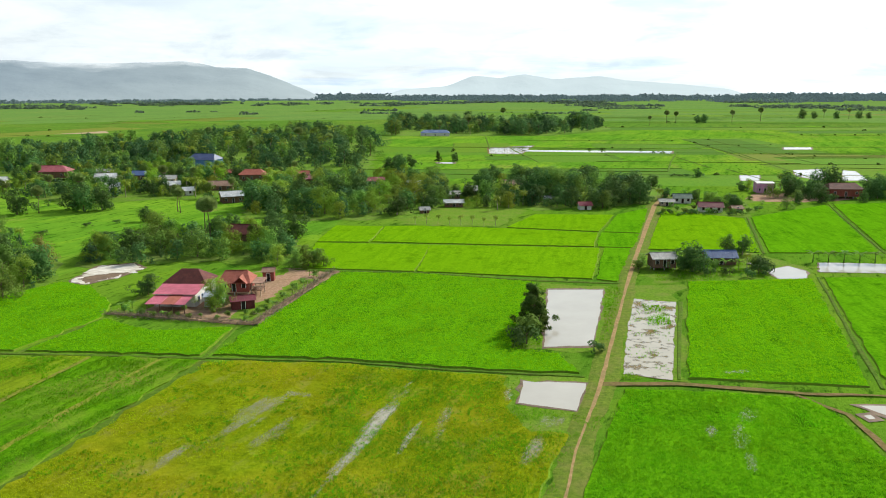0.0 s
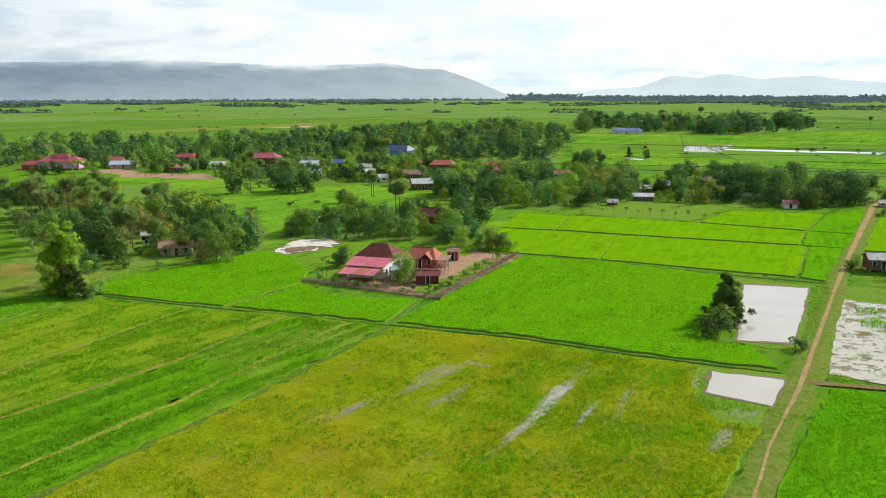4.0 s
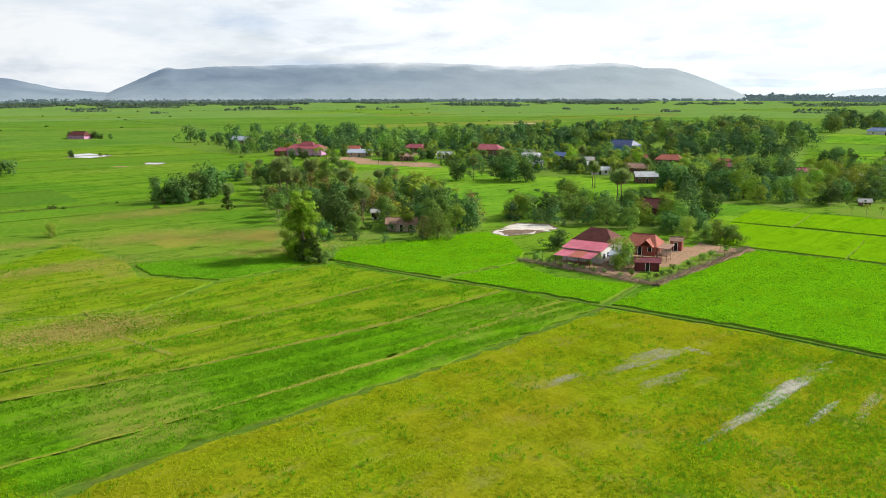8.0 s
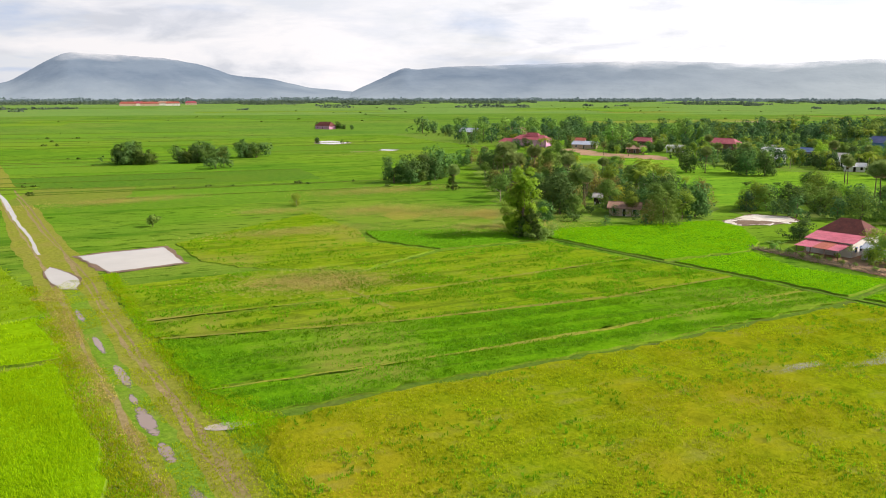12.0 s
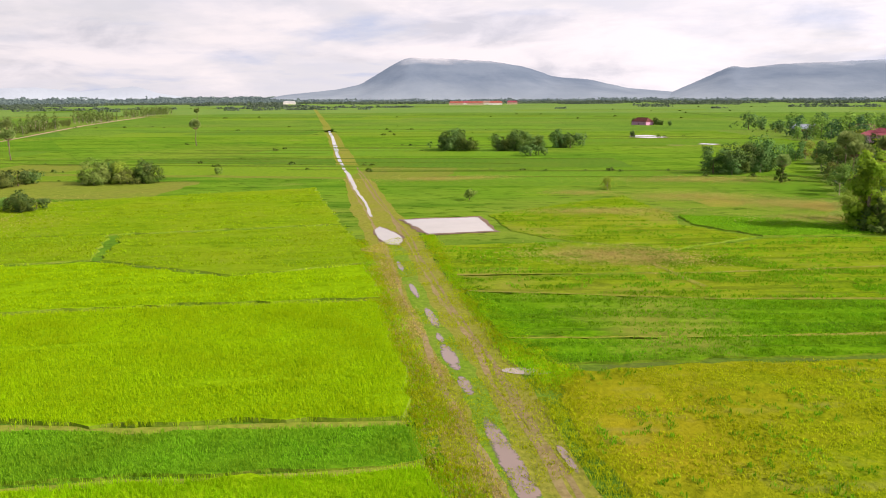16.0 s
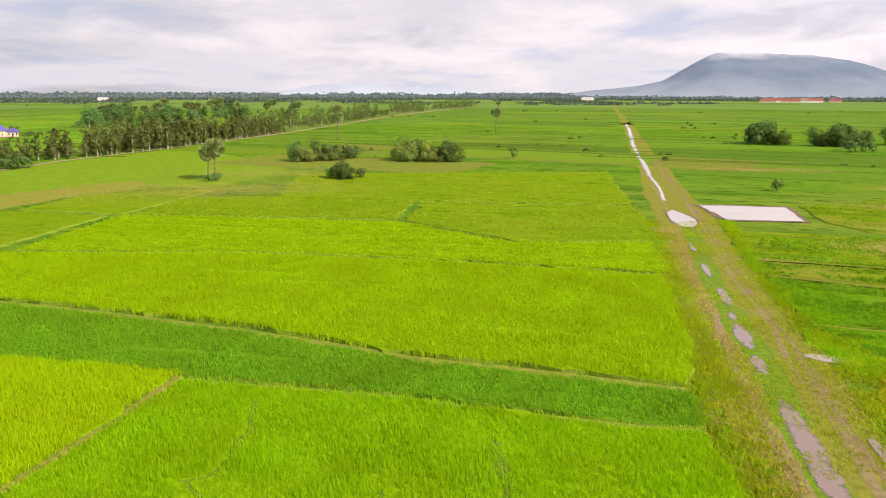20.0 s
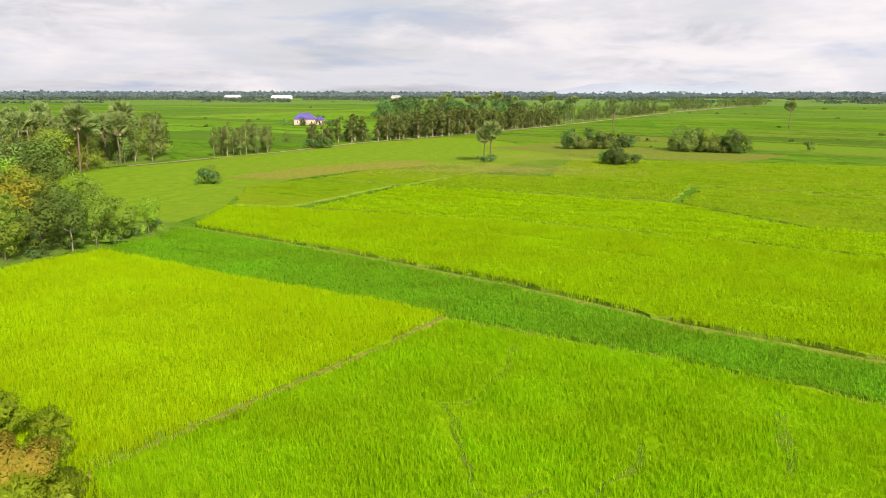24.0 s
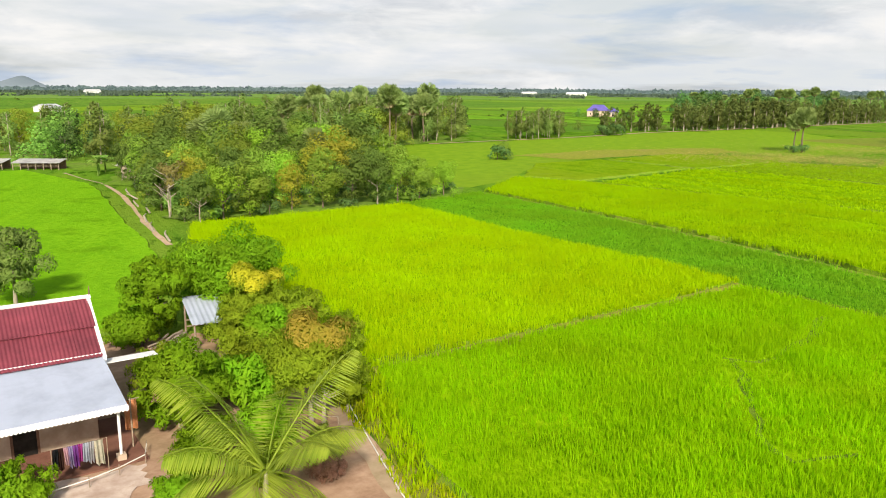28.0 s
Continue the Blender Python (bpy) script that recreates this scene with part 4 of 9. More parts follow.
for k, poly in enumerate([
        [(-300, 640), (-254, 745), (-200, 815), (-78, 855), (-54, 642), (-44, 465), (-105, 455), (-172, 480), (-223, 520)],
        [(-56, 812), (105, 808), (205, 940), (220, 1125), (-76, 1105)],
        [(-78, 290), (-94, 388), (-64, 396), (-25, 406), (5, 386), (3, 322), (-10, 288), (-30, 281), (-55, 281)],
        [(7, 346), (33, 394), (61, 404), (107, 378), (92, 322), (36, 303)],
        [(-480, 390), (-351, 352), (-305, 380), (-275, 375), (-205, 400), (-190, 350), (-160, 318), (-125, 340), (-88, 340), (-98, 445), (-185, 560), (-252, 540), (-302, 628), (-392, 578), (-508, 515)],
        [(-121, 132), (-112, 138), (-124, 158), (-113, 170), (-100, 171), (-98, 189), (-118, 228), (-147, 240), (-215, 320), (-252, 302), (-264, 262), (-203, 211), (-178, 188)],
        [(-102, 206), (-75, 212), (-45, 207), (-38, 206), (-46, 242), (-70, 264), (-99, 250)],
        [(-52, -98), (-48, -78), (-61, -73.4), (-86, -70.4), (-93, -77), (-91, -88), (-94, -107), (-132, -150), (-172, -149), (-222, -188), (-190, -226), (-145, -238), (-72, -216), (-56, -170), (-64, -138)],
        [(-262, -145), (-330, -127), (-453, -108), (-805, -73), (-1291, 25), (-1400, 33), (-972, -90), (-562, -128), (-426, -156), (-327, -166)]]):
    sheet("undergrowth", poly, 0.075 + 0.004 * k, M_UNDER, "dark weedy ground under the trees", "ground", 5, 1.8, 90 + k)

# farther paddies, each its own green, with low banks along them
PADDY_TONES = [surface("far_paddy_" + nm, d, l, 0.5, 0.03, 0.95, bump=0.6, dist=0.3, stain_to=st) for nm, d, l, st in (
    ("lime", (0.085, 0.185, 0.010), (0.165, 0.280, 0.015), (0.15, 0.22, 0.015)), ("deep", (0.048, 0.135, 0.010), (0.105, 0.215, 0.015), (0.11, 0.18, 0.015)),
    ("straw", (0.115, 0.165, 0.018), (0.19, 0.24, 0.03), (0.19, 0.17, 0.04)), ("fresh", (0.065, 0.170, 0.010), (0.135, 0.265, 0.015), (0.13, 0.21, 0.014)))]
M_PADDY_PALE = plain_material("pale_paddies", -6, 0.0, 1.4)
M_PADDY_SOUTH = surface("ripening_paddies", (0.115, 0.225, 0.010), (0.195, 0.320, 0.016), 0.4, 0.03, 0.95, bump=0.6, dist=0.3, stain_to=(0.165, 0.255, 0.015))
for k, poly in enumerate([[(-94, -78), (-112, -82), (-150, -92), (-180, -88), (-190, -62), (-228, -50), (-262, -60), (-330, -118), (-262, -135), (-215, -137), (-160, -147), (-128, -148), (-96, -106)],
                          [(-270, -170), (-330, -170), (-560, -130), (-900, -90), (-900, -420), (-500, -420), (-300, -300)],
                          [(-150, -245), (-230, -230), (-300, -300), (-500, -420), (-400, -700), (-60, -500), (-60, -230)],
                          [(-40, 408), (60, 408), (120, 390), (150, 380), (240, 372), (420, 430), (560, 700), (480, 1000), (230, 930), (110, 800), (-52, 800), (-42, 560)]]):
    sheet("paddies", poly, 0.004, M_PADDY_SOUTH if k in (0, 2) else M_PADDY_PALE, "pale yellow-green paddies of ripening rice", "rice field", 8, 1.5, 140 + k)
sheet("meadow", [(-100, 190), (-125, 228), (-150, 245), (-215, 322), (-262, 330), (-240, 350), (-190, 352), (-160, 322), (-125, 345), (-88, 345), (-78, 292), (-55, 281), (-36, 284), (-40, 243), (-70, 266), (-100, 250), (-98, 206)], 0.009, M_PADDY_PALE, "bright green meadow between the farmyard and the village", "grass", 6, 1.5, 145)
sheet("bare_patch", [(-146.0, -109.0), (-179.0, -104.0), (-206.0, -86.0), (-196.0, -75.0), (-168.0, -88.0), (-147.0, -94.0)], 0.062, M_VERGE, "dry grassy strip between pale paddies", "ground", 3, 0.8, 180)
sheet("paddy", [(-150.0, -88.0), (-190.0, -86.0), (-192.0, -62.0), (-173.0, -62.0), (-145.0, -70.0)], 0.058, PADDY_TONES[0], "lime green paddy beside a dry strip", "rice field", 4, 0.5, 181)
FAR_BUSHES = []
for k, r_far, lo, hi in [(k, r, lo, hi) for r, n, lo, hi in ((np.random.default_rng(404), 190, 2, 165), (np.random.default_rng(405), 90, -36, 3)) for k in range(n)]:
    yaw, far = r_far.uniform(lo, hi), 250 * 8.0 ** r_far.random()
    x, y = -math.sin(radians(yaw)) * far, math.cos(radians(yaw)) * far
    if (yaw < 52 and far < 900 and lo > 0) or (lo < 0 and (far < 425 or (yaw > -14 and 780 < far < 1180))) or (100 < yaw and far < 330):
        continue
    turn = radians(-3 if lo < 0 else 66 if yaw < 120 else 78) + r_far.normal(0, 0.05) + (math.pi / 2 if far > 420 and r_far.random() < 0.12 else 0)
    u, v = np.array((math.cos(turn), math.sin(turn))), np.array((-math.sin(turn), math.cos(turn)))
    a, b = r_far.uniform(25, 75) * (1 + far / 900), r_far.uniform(9, 22) * (1 + far / 900)
    o = np.array((x, y))
    if r_far.random() < 0.5:
        sheet("paddy", [tuple(o + u * a * i + v * b * j) for i, j in ((-1, -1), (1, -1), (1, 1), (-1, 1))], 0.006 + 0.0008 * (k % 60), PADDY_TONES[int(r_far.choice(4, p=(0.28, 0.34, 0.05, 0.33)))], "far paddy of a different green", "rice field", 6, 0.8, 500 + k)
    ribbon("dyke", [tuple(o - u * a + v * b), tuple(o + u * a + v * b)], 0.5 + far / 1100, 0.055 + 0.0008 * (k % 60), M_DYKE, "low grassy dyke between far paddies", "dyke", 3, 0.2, 600 + k, 0.18)
    for _ in range(int(r_far.integers(0, 7))):
        q = o + u * a * r_far.uniform(-1, 1) + v * b + r_far.normal(0, 0.6, 2)
        grown = r_far.uniform(0.5, 1.0) ** 2.5
        FAR_BUSHES.append((q[0], q[1], 1.5 * grown * (1 + far / 1600), 1.2 * grown * (1 + far / 1600)))

for k, line in enumerate([[(75, 453), (104, 451), (132, 449)], [(103, 515), (149, 510), (199, 506), (232, 497)], [(132, 449), (153, 515), (176, 580)], [(62, 642), (94, 627), (134, 628)], [(-12, 440), (40, 434), (70, 436)], [(240, 470), (300, 455), (380, 470)]]):
    ribbon("dyke", line, 0.9, 0.10, M_DYKE, "low grassy dyke between far paddies", "dyke", 3, 0.25, 690 + k, 0.25)

# ---------------------------------------------------------------- tracks
ROAD = [(6, 50), (14.3, 83.4), (18.2, 97), (25.3, 117.1), (33.2, 142.9), (44.9, 182), (59.8, 229), (88.1, 316), (104, 352)]
ribbon("road_verge", ROAD, [5, 5, 4.8, 4.6, 4.6, 4.6, 5.5, 6.5, 7], 0.07, M_ROADSIDE, "grassy verge of the dirt road", "verge", 2.0, 0.4, 1, 0.12)
ribbon("road", ROAD, [0.6, 0.6, 0.65, 0.7, 0.8, 1.0, 1.4, 2.0, 2.3], 0.21, M_ROAD, "narrow dusty dirt road between the paddies", "road", 2.0, 0.12, 2)
SIDE = [(26, 119.4), (38.6, 119.2), (47.3, 117.2), (58, 114.8), (70.4, 114), (140, 106)]
ribbon("side_road", SIDE, [1.9, 1.5, 1.2, 0.9, 0.7, 0.7], 0.2, M_BANK, "reddish mud bank running off the dirt road", "road", 2.0, 0.2, 3)
ribbon("side_bend", [(56, 114.6), (60.5, 107), (60.3, 99), (59, 88), (60, 60)], [1.0, 1.1, 0.9, 0.9, 0.9], 0.12, M_BANK, "muddy bend of the side track", "road", 2.0, 0.3, 4)
TRACK = [(20, 14), (-30, 21.5), (-45, 24.4), (-56.5, 26.5), (-73, 29.7), (-100, 34.6), (-144, 43.3), (-205, 53.8), (-300, 71), (-440, 97), (-606, 128), (-1033, 204), (-1900, 360)]
ribbon("farm_track", TRACK, [9.5, 9.5, 9.6, 10.4, 11.0, 11.0, 11.0, 9.5, 9, 8, 7, 6, 6], 0.03, M_VERGE, "wide grassy farm track running to the hills", "track", 2.0, 0.45, 6)


def along(line, off, k0=0, k1=None):
    """A line beside another, off metres to its left."""
    out = []
    for k in range(len(line)):
        d = np.array(line[min(k + 1, len(line) - 1)], float) - np.array(line[max(k - 1, 0)], float)
        s = np.array((-d[1], d[0])) / np.hypot(*d)
        out.append(tuple(np.array(line[k], float) + s * off))
    return out[k0:k1]


for off, w, seed in ((2.2, 0.45, 1), (3.2, 0.5, 2), (-2.4, 0.6, 3)):
    ribbon("wheel_rut", along(TRACK, -off, 0, 9), w, 0.038 + seed * 0.003, M_RUT, "worn earth wheel rut in the farm track", "rut", 1.5, 0.28, seed)
ribbon("ditch", along(TRACK, 0.5, 0, 7), [2.2, 2.2, 2.4, 2.6, 2.6, 2.6, 2.0], 0.034, M_GRASS, "shallow wet ditch full of green weeds", "ditch", 1.5, 0.3, 9)


def pool(x, y, length, width, turn, z, label, material=None, seed=0):
    """Rain water lying in a hollow: an oval sheet with a ragged rim."""
    pts = ragged([(length / 2 * math.cos(2 * math.pi * i / 24), width / 2 * math.sin(2 * math.pi * i / 24)) for i in range(24)], 0.8, 0.06, seed)
    ob = new("puddle", mesh_of("puddle", [(px, py, 0) for px, py in pts], [range(len(pts))], material or M_POOL))
    ob.matrix_basis = pose(x, y, z, 0, 0, turn)
    return tagged(ob, label, "puddle", kind="structure")


for k, (x, y, length, width) in enumerate([(-50.5, 25.1, 19, 2.5), (-36, 22.6, 14, 2.2), (-67.3, 27.9, 5, 1.7), (-75.6, 29.4, 8.6, 2.2), (-82, 30.6, 4, 1.0), (-90, 32.4, 9, 1.7), (-104, 34.6, 9, 1.2), (-120, 37.4, 8, 1.2), (-50.5, 29.6, 5, 1.0)]):
    pool(x, y, length, width * 0.75, 170, 0.052 + 0.002 * k, "muddy puddle in the weedy ditch", None, 20 + k)
ribbon("canal", [(-172, 46.6), (-190, 50.0), (-226, 55.8), (-293, 67.8), (-413, 90.3), (-600, 126.3)], [0.5, 0.8, 1.0, 1.2, 1.3, 1.8], 0.06, M_WATER, "straight narrow canal of pale water", "canal", 3.0, 0.3, 30)
EAST_ROAD = [(-160, -149), (-216, -139), (-261, -137), (-330, -123.6), (-455, -102), (-815, -68), (-1151, -15.5)]
ribbon("dirt_road", EAST_ROAD, [1.5, 1.7, 2.0, 2.3, 2.8, 4.5, 7], 0.12, M_DUST, "pale dirt road below a row of trees", "road", 3.0, 0.3, 31)
FOOT = [(-39.7, -67.5), (-42.9, -77.3), (-45.8, -86.6), (-49.0, -96.4), (-53.3, -109.4), (-56.3, -120.8), (-56.6, -128), (-58, -140)]
ribbon("footpath", FOOT, [0.45, 0.45, 0.45, 0.45, 0.45, 0.45, 0.45, 0.45], 0.08, M_DUST, "pale trodden footpath on a dyke", "path", 2.0, 0.2, 33)

ribbon("field_edge", [(-43, 131), (-51.6, 94.3), (-59.4, 71), (-63.6, 58), (-68.2, 38.6)], 1.6, 0.05, M_DYKE, "weedy wet edge between two paddies", "ground", 1.5, 0.2, 39)
for k, line in enumerate([[(-78.5, 37.8), (-66.4, 72), (-51.4, 131)], [(-100, 41.4), (-83.5, 72), (-70.5, 105), (-64.4, 132.4)], [(-109.7, 43.4), (-97.6, 80), (-85.5, 131.8)], [(-122, 82), (-104, 76), (-90, 74)]]):
    ribbon("field_edge", line, 0.75, 0.285 + 0.004 * k, M_VERGE, "dry trodden edge between two paddies", "ground", 1.2, 0.3, 150 + k)
# low banks between the paddies
for k, (line, w) in enumerate([
        ([(-44, 132.2), (-18.7, 130.4), (1.5, 126), (24, 122.8)], 1.1),
        ([(-109, 137.6), (-78.7, 134.7), (-58.6, 133.4), (-43, 132)], 1.3),
        ([(-44, 132.4), (-42.4, 151)], 0.9), ([(-78.9, 135), (-72, 158)], 0.9),
        ([(-40, 202.4), (-27.8, 200), (-6.6, 198), (22.5, 189.4), (45, 186)], 1.5),
        ([(-61, 20), (-63.4, 12.3), (-67.6, -2.7), (-75.6, -20), (-83, -43), (-90.4, -71)], 1.3), ([(-53.4, 19), (-53.8, 14.2), (-58.8, -3.8), (-61.8, -20.8), (-67.2, -47), (-72.5, -70)], 1.0),
        ([(-100, 28.4), (-107.5, -1.5), (-112, -30), (-111.5, -66)], 1.3), ([(-122.4, 33), (-121.5, 10.5), (-141.3, -9.5), (-147, -63)], 1.0),
        ([(54.2, 169), (39.6, 121.4)], 1.1), ([(97, 192), (71.3, 117)], 0.8), ([(115, 286), (95, 221)], 1.0), ([(162, 319), (130.5, 221)], 0.9)]):
    ribbon("dyke", line, w * 0.8, 0.02 + 0.001 * k, M_DYKE_PALE if line[0][1] < 32 and line[-1][1] < 32 else M_DYKE, "low grassy dyke between two paddies", "dyke", 1.5, 0.14, 40 + k, 0.16)


ribbon("dyke", [(-29.5, -28.2), (-40.5, -25.5), (-50, -23.5), (-62, -21.2)], 0.7, 0.02, M_VERGE, "narrow trodden dyke with yellowed grass between two rice fields", "dyke", 0.8, 0.12, 57, 0.44)
# where someone has waded through the rice
TRAILS = [[(-57, -13.8), (-51.6, -13.1), (-48.4, -13.1), (-45.1, -13.4), (-44.5, -15)], [(-44.5, -15.0), (-41.7, -13.2), (-38.4, -11.2), (-36.4, -9.9), (-35.5, -8.9), (-34.9, -7.9), (-36.0, -7.2), (-37.4, -6.5)], [(-43.6, -2.0), (-41.4, -2.5), (-39.3, -3.2), (-37.6, -4.2)], [(-50.6, 5.0), (-46.6, 4.2), (-42.8, 4.5)]]
# strip on top of the canopy: bent stems, the gap's shade painted in
for k, trail in enumerate(TRAILS):
    ribbon("trodden_gap", trail, 0.1, 0.49 + 0.004 * k, M_STEM, "trodden gap through the standing rice, its shade painted as a darker strip", "trail", 0.35, 0.6, 130 + k)


# ---------------------------------------------------------------- standing water
def pond(poly, label, material=None, bank=1.2, name="pond", seed=0, worn=0.13):
    c = np.mean(np.array(poly, float), 0)
    wide = [tuple(np.array(p) + (np.array(p) - c) / np.hypot(*(np.array(p) - c)) * bank) for p in poly]
    pts_o = ragged(wide, 2.0, 0.12 if material is M_REEDY else 0.3, seed)
    ob = sheet(name, poly, 0.11, material or M_WATER, label, "pond", 2.0 if worn < 0.5 else 1.2, worn, seed)
    me = mesh_of("bank", [(x, y, 0.10) for x, y in pts_o], [range(len(pts_o))], M_BANK if material is M_REEDY else M_MUD)
    b = new("bank", me)
    b.parent = ob
    return ob


pond([(25.5, 180), (39, 180), (28.5, 138.8), (19, 138)], "square fish pond mirroring the white sky", seed=1)
pond([(13.3, 120.8), (23.6, 119.5), (20.2, 108.6), (11.7, 111.7)], "small square pond beside the dirt road", seed=2, bank=0.7)
pond([(43.8, 172), (53.2, 169), (38.4, 121), (30.8, 123.9)], "long reedy pond with pale water", M_REEDY, 0.15, seed=3)
pond([(86.7, 200), (94.8, 205), (97, 199), (93.4, 191), (86.2, 190)], "small pale pond beside the farmhouse", seed=4, bank=0.5)
pond([(105.3, 209), (128, 207), (121, 196), (100.1, 198)], "pale pond behind a row of young palms", seed=5, bank=0.5)
pond([(64, 110.4), (72, 110), (74, 106), (67, 105.4)], "small pale pool beside the muddy bend", seed=17, bank=1.4)
pond([(62.6, 106.6), (63.8, 106.9), (63.9, 105.6), (62.8, 105.3)], "tiny puddle beside the muddy bend", seed=18, bank=1.2)
pond([(85, 208.5), (90, 210.5), (91, 209), (86, 207)], "narrow pale pool behind the pond", seed=19, bank=0.4)
pond([(38.2, 640), (78.7, 665), (58.7, 577), (35.3, 583)], "pale flooded paddy far off", M_REEDY, 3, seed=6)
pond([(63.8, 615), (179, 601), (172, 580), (62.1, 602)], "long strip of flooded paddy", seed=7, bank=2)
pond([(284, 641), (306, 640), (295, 616), (273, 616)], "far flooded paddy", seed=8, bank=2)
pond([(209, 457), (228, 463), (217, 432), (200, 405), (197, 426)], "white flooded paddy behind the houses", seed=9)
pond([(-4.5, 512), (8, 511), (7, 503), (-3, 503.5)], "pale pool among far paddies", seed=20, bank=1.5)
pond([(238, 456), (243, 450), (225, 404), (212, 405)], "white flooded paddy beside a tree", seed=10)
pond([(167, 430), (178, 430), (168, 405), (158, 405)], "small flooded paddy behind a house", seed=11)
pond([(-95.2, 191), (-95.3, 206), (-86.8, 210), (-81.8, 204), (-84.5, 194), (-90.1, 186)], "dried-out pond of white silt at the grove", M_SILT, 1.0, seed=12, worn=0.7)
sheet("mud_flat", [(-94.3, 192), (-90.2, 187), (-85.2, 194), (-83.4, 200), (-87.5, 198.6), (-91, 196.4)], 0.125, M_MUD, "wet brown mud in the dried-out pond", "mud", 1.0, 0.5, 112)
pond([(-450, 302), (-448, 314), (-420, 309), (-416, 292), (-431, 289)], "far pond among paddies", seed=13, bank=2)
pond([(-360, 288), (-350, 292), (-346, 284), (-354, 281)], "shallow water on bare earth", seed=14)
pond([(-165, 51.8), (-162, 68.6), (-144.2, 65), (-146, 51.4)], "square muddy pond beside the farm track", seed=15, bank=1.6)
pond([(-158, 44.3), (-152, 45.2), (-146, 45.4), (-140.5, 44.2), (-136.8, 42.4), (-138.7, 40.4), (-144, 40.6), (-149, 41.2), (-154.5, 42.4)], "pool of rain water across the farm track", seed=16, bank=0.6)
pool(-68.6, 35.0, 5.0, 1.9, 62, 0.09, "shallow puddle at the edge of the paddy", M_PUDDLE, 51)
pool(16, 104.6, 8, 5, 20, 0.27, "shallow water at the edge of the paddy", M_STREAK, 52)
for k, (x, y, length, width, turn) in enumerate([(-10.5, 101.5, 40, 3.0, 73.8), (-5.1, 98, 14, 1.6, 75), (-23, 114.8, 7, 2.6, -18), (-29, 107, 22, 7, 68), (0, 105, 16, 2.4, 84), (10.3, 115.5, 10, 2.0, 86), (12, 95, 16, 3, 68), (-24, 100, 18, 4, 70), (-36, 94, 16, 3, 70)] + [(45.5, 107, 9, 3.6, 62), (41.6, 99, 11, 3.0, 70), (40, 92, 8, 2.0, 72), (50, 124, 7, 2.4, 10), (38, 101, 5, 2, 70)]):
    pts = ragged([(length / 2 * math.cos(2 * math.pi * i / 18), width / 2 * math.sin(2 * math.pi * i / 18)) for i in range(18)], 1.5, 0.1, 60 + k)
    ob = new("puddle", mesh_of("puddle", [(px, py, 0) for px, py in pts], [range(len(pts))], M_STREAK_WET if k < 2 else M_STREAK))
    ob.matrix_basis = pose(x, y, 0.24 + 0.004 * k + (0.13 if x > 30 else 0.0), 0, 0, turn)
    tagged(ob, "thin sheet of water showing through sparse rice", "puddle", kind="structure")


# ---------------------------------------------------------------- distance
def ridge(name, rows, radius, depth, material, label, eye=30.0):
    """A far range of hills: yaw in degrees and the height of its crest in degrees above the horizon."""
    yaws, ups = zip(*rows)
    n = max(40, int((max(yaws) - min(yaws)) * 9))
    lo, hi = (rows[0][0], rows[-1][0])
    verts, faces = [], []
    levels = 12
    for k in range(n + 1):
        a = lo + (hi - lo) * k / n
        up = float(np.mean([np.interp(a + o, yaws, ups) for o in (-0.3, -0.15, 0, 0.15, 0.3)]))
        rough = 2.4 * noise.fractal(Vector((a * 1.6, radius, 0.4)), 1.0, 2.0, 3) * min(1.0, max(0.0, up))
        h = max(2.0, eye + radius * math.tan(radians(up)))
        for j in range(levels):
            f = j / (levels - 1)
            r = radius - depth * (1 - f)
            wob = noise.fractal(Vector((a * 0.3, f * 3.0, radius * 0.01)), 1.1, 2.0, 3) * 0.035 * h * math.sin(math.pi * f)
            z = -2 if j == 0 else max(0.0, h * f ** 0.8 + wob + rough * f ** 8)
            verts.append((-math.sin(radians(a)) * r, math.cos(radians(a)) * r, z))
    for k in range(n):
        for j in range(levels - 1):
            a = k * levels + j
            faces.append((a, a + levels, a + levels + 1, a + 1))
    ob = new(name, mesh_of(name, verts, faces, material, True))
    return tagged(ob, label, "mountain", kind="structure")


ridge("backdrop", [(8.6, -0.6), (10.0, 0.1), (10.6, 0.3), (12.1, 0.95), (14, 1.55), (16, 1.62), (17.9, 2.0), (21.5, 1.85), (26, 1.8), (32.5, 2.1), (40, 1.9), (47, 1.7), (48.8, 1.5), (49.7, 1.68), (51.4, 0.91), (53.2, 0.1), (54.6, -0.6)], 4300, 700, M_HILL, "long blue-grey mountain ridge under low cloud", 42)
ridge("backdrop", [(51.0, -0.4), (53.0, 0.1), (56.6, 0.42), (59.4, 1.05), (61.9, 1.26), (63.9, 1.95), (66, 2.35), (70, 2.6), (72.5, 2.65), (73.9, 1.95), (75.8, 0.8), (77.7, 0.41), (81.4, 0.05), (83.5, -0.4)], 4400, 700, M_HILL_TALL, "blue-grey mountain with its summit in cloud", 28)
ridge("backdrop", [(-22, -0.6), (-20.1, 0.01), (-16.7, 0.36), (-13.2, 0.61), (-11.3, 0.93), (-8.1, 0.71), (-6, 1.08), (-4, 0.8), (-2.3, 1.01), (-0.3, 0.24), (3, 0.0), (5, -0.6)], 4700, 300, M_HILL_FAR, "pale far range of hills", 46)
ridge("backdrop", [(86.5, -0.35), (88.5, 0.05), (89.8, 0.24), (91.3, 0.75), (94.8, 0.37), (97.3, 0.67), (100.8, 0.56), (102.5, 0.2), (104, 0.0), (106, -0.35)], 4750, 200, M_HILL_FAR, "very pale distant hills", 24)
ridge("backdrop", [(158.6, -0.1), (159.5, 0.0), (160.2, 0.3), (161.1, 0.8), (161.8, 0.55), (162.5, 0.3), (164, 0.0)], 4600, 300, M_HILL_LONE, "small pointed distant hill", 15)


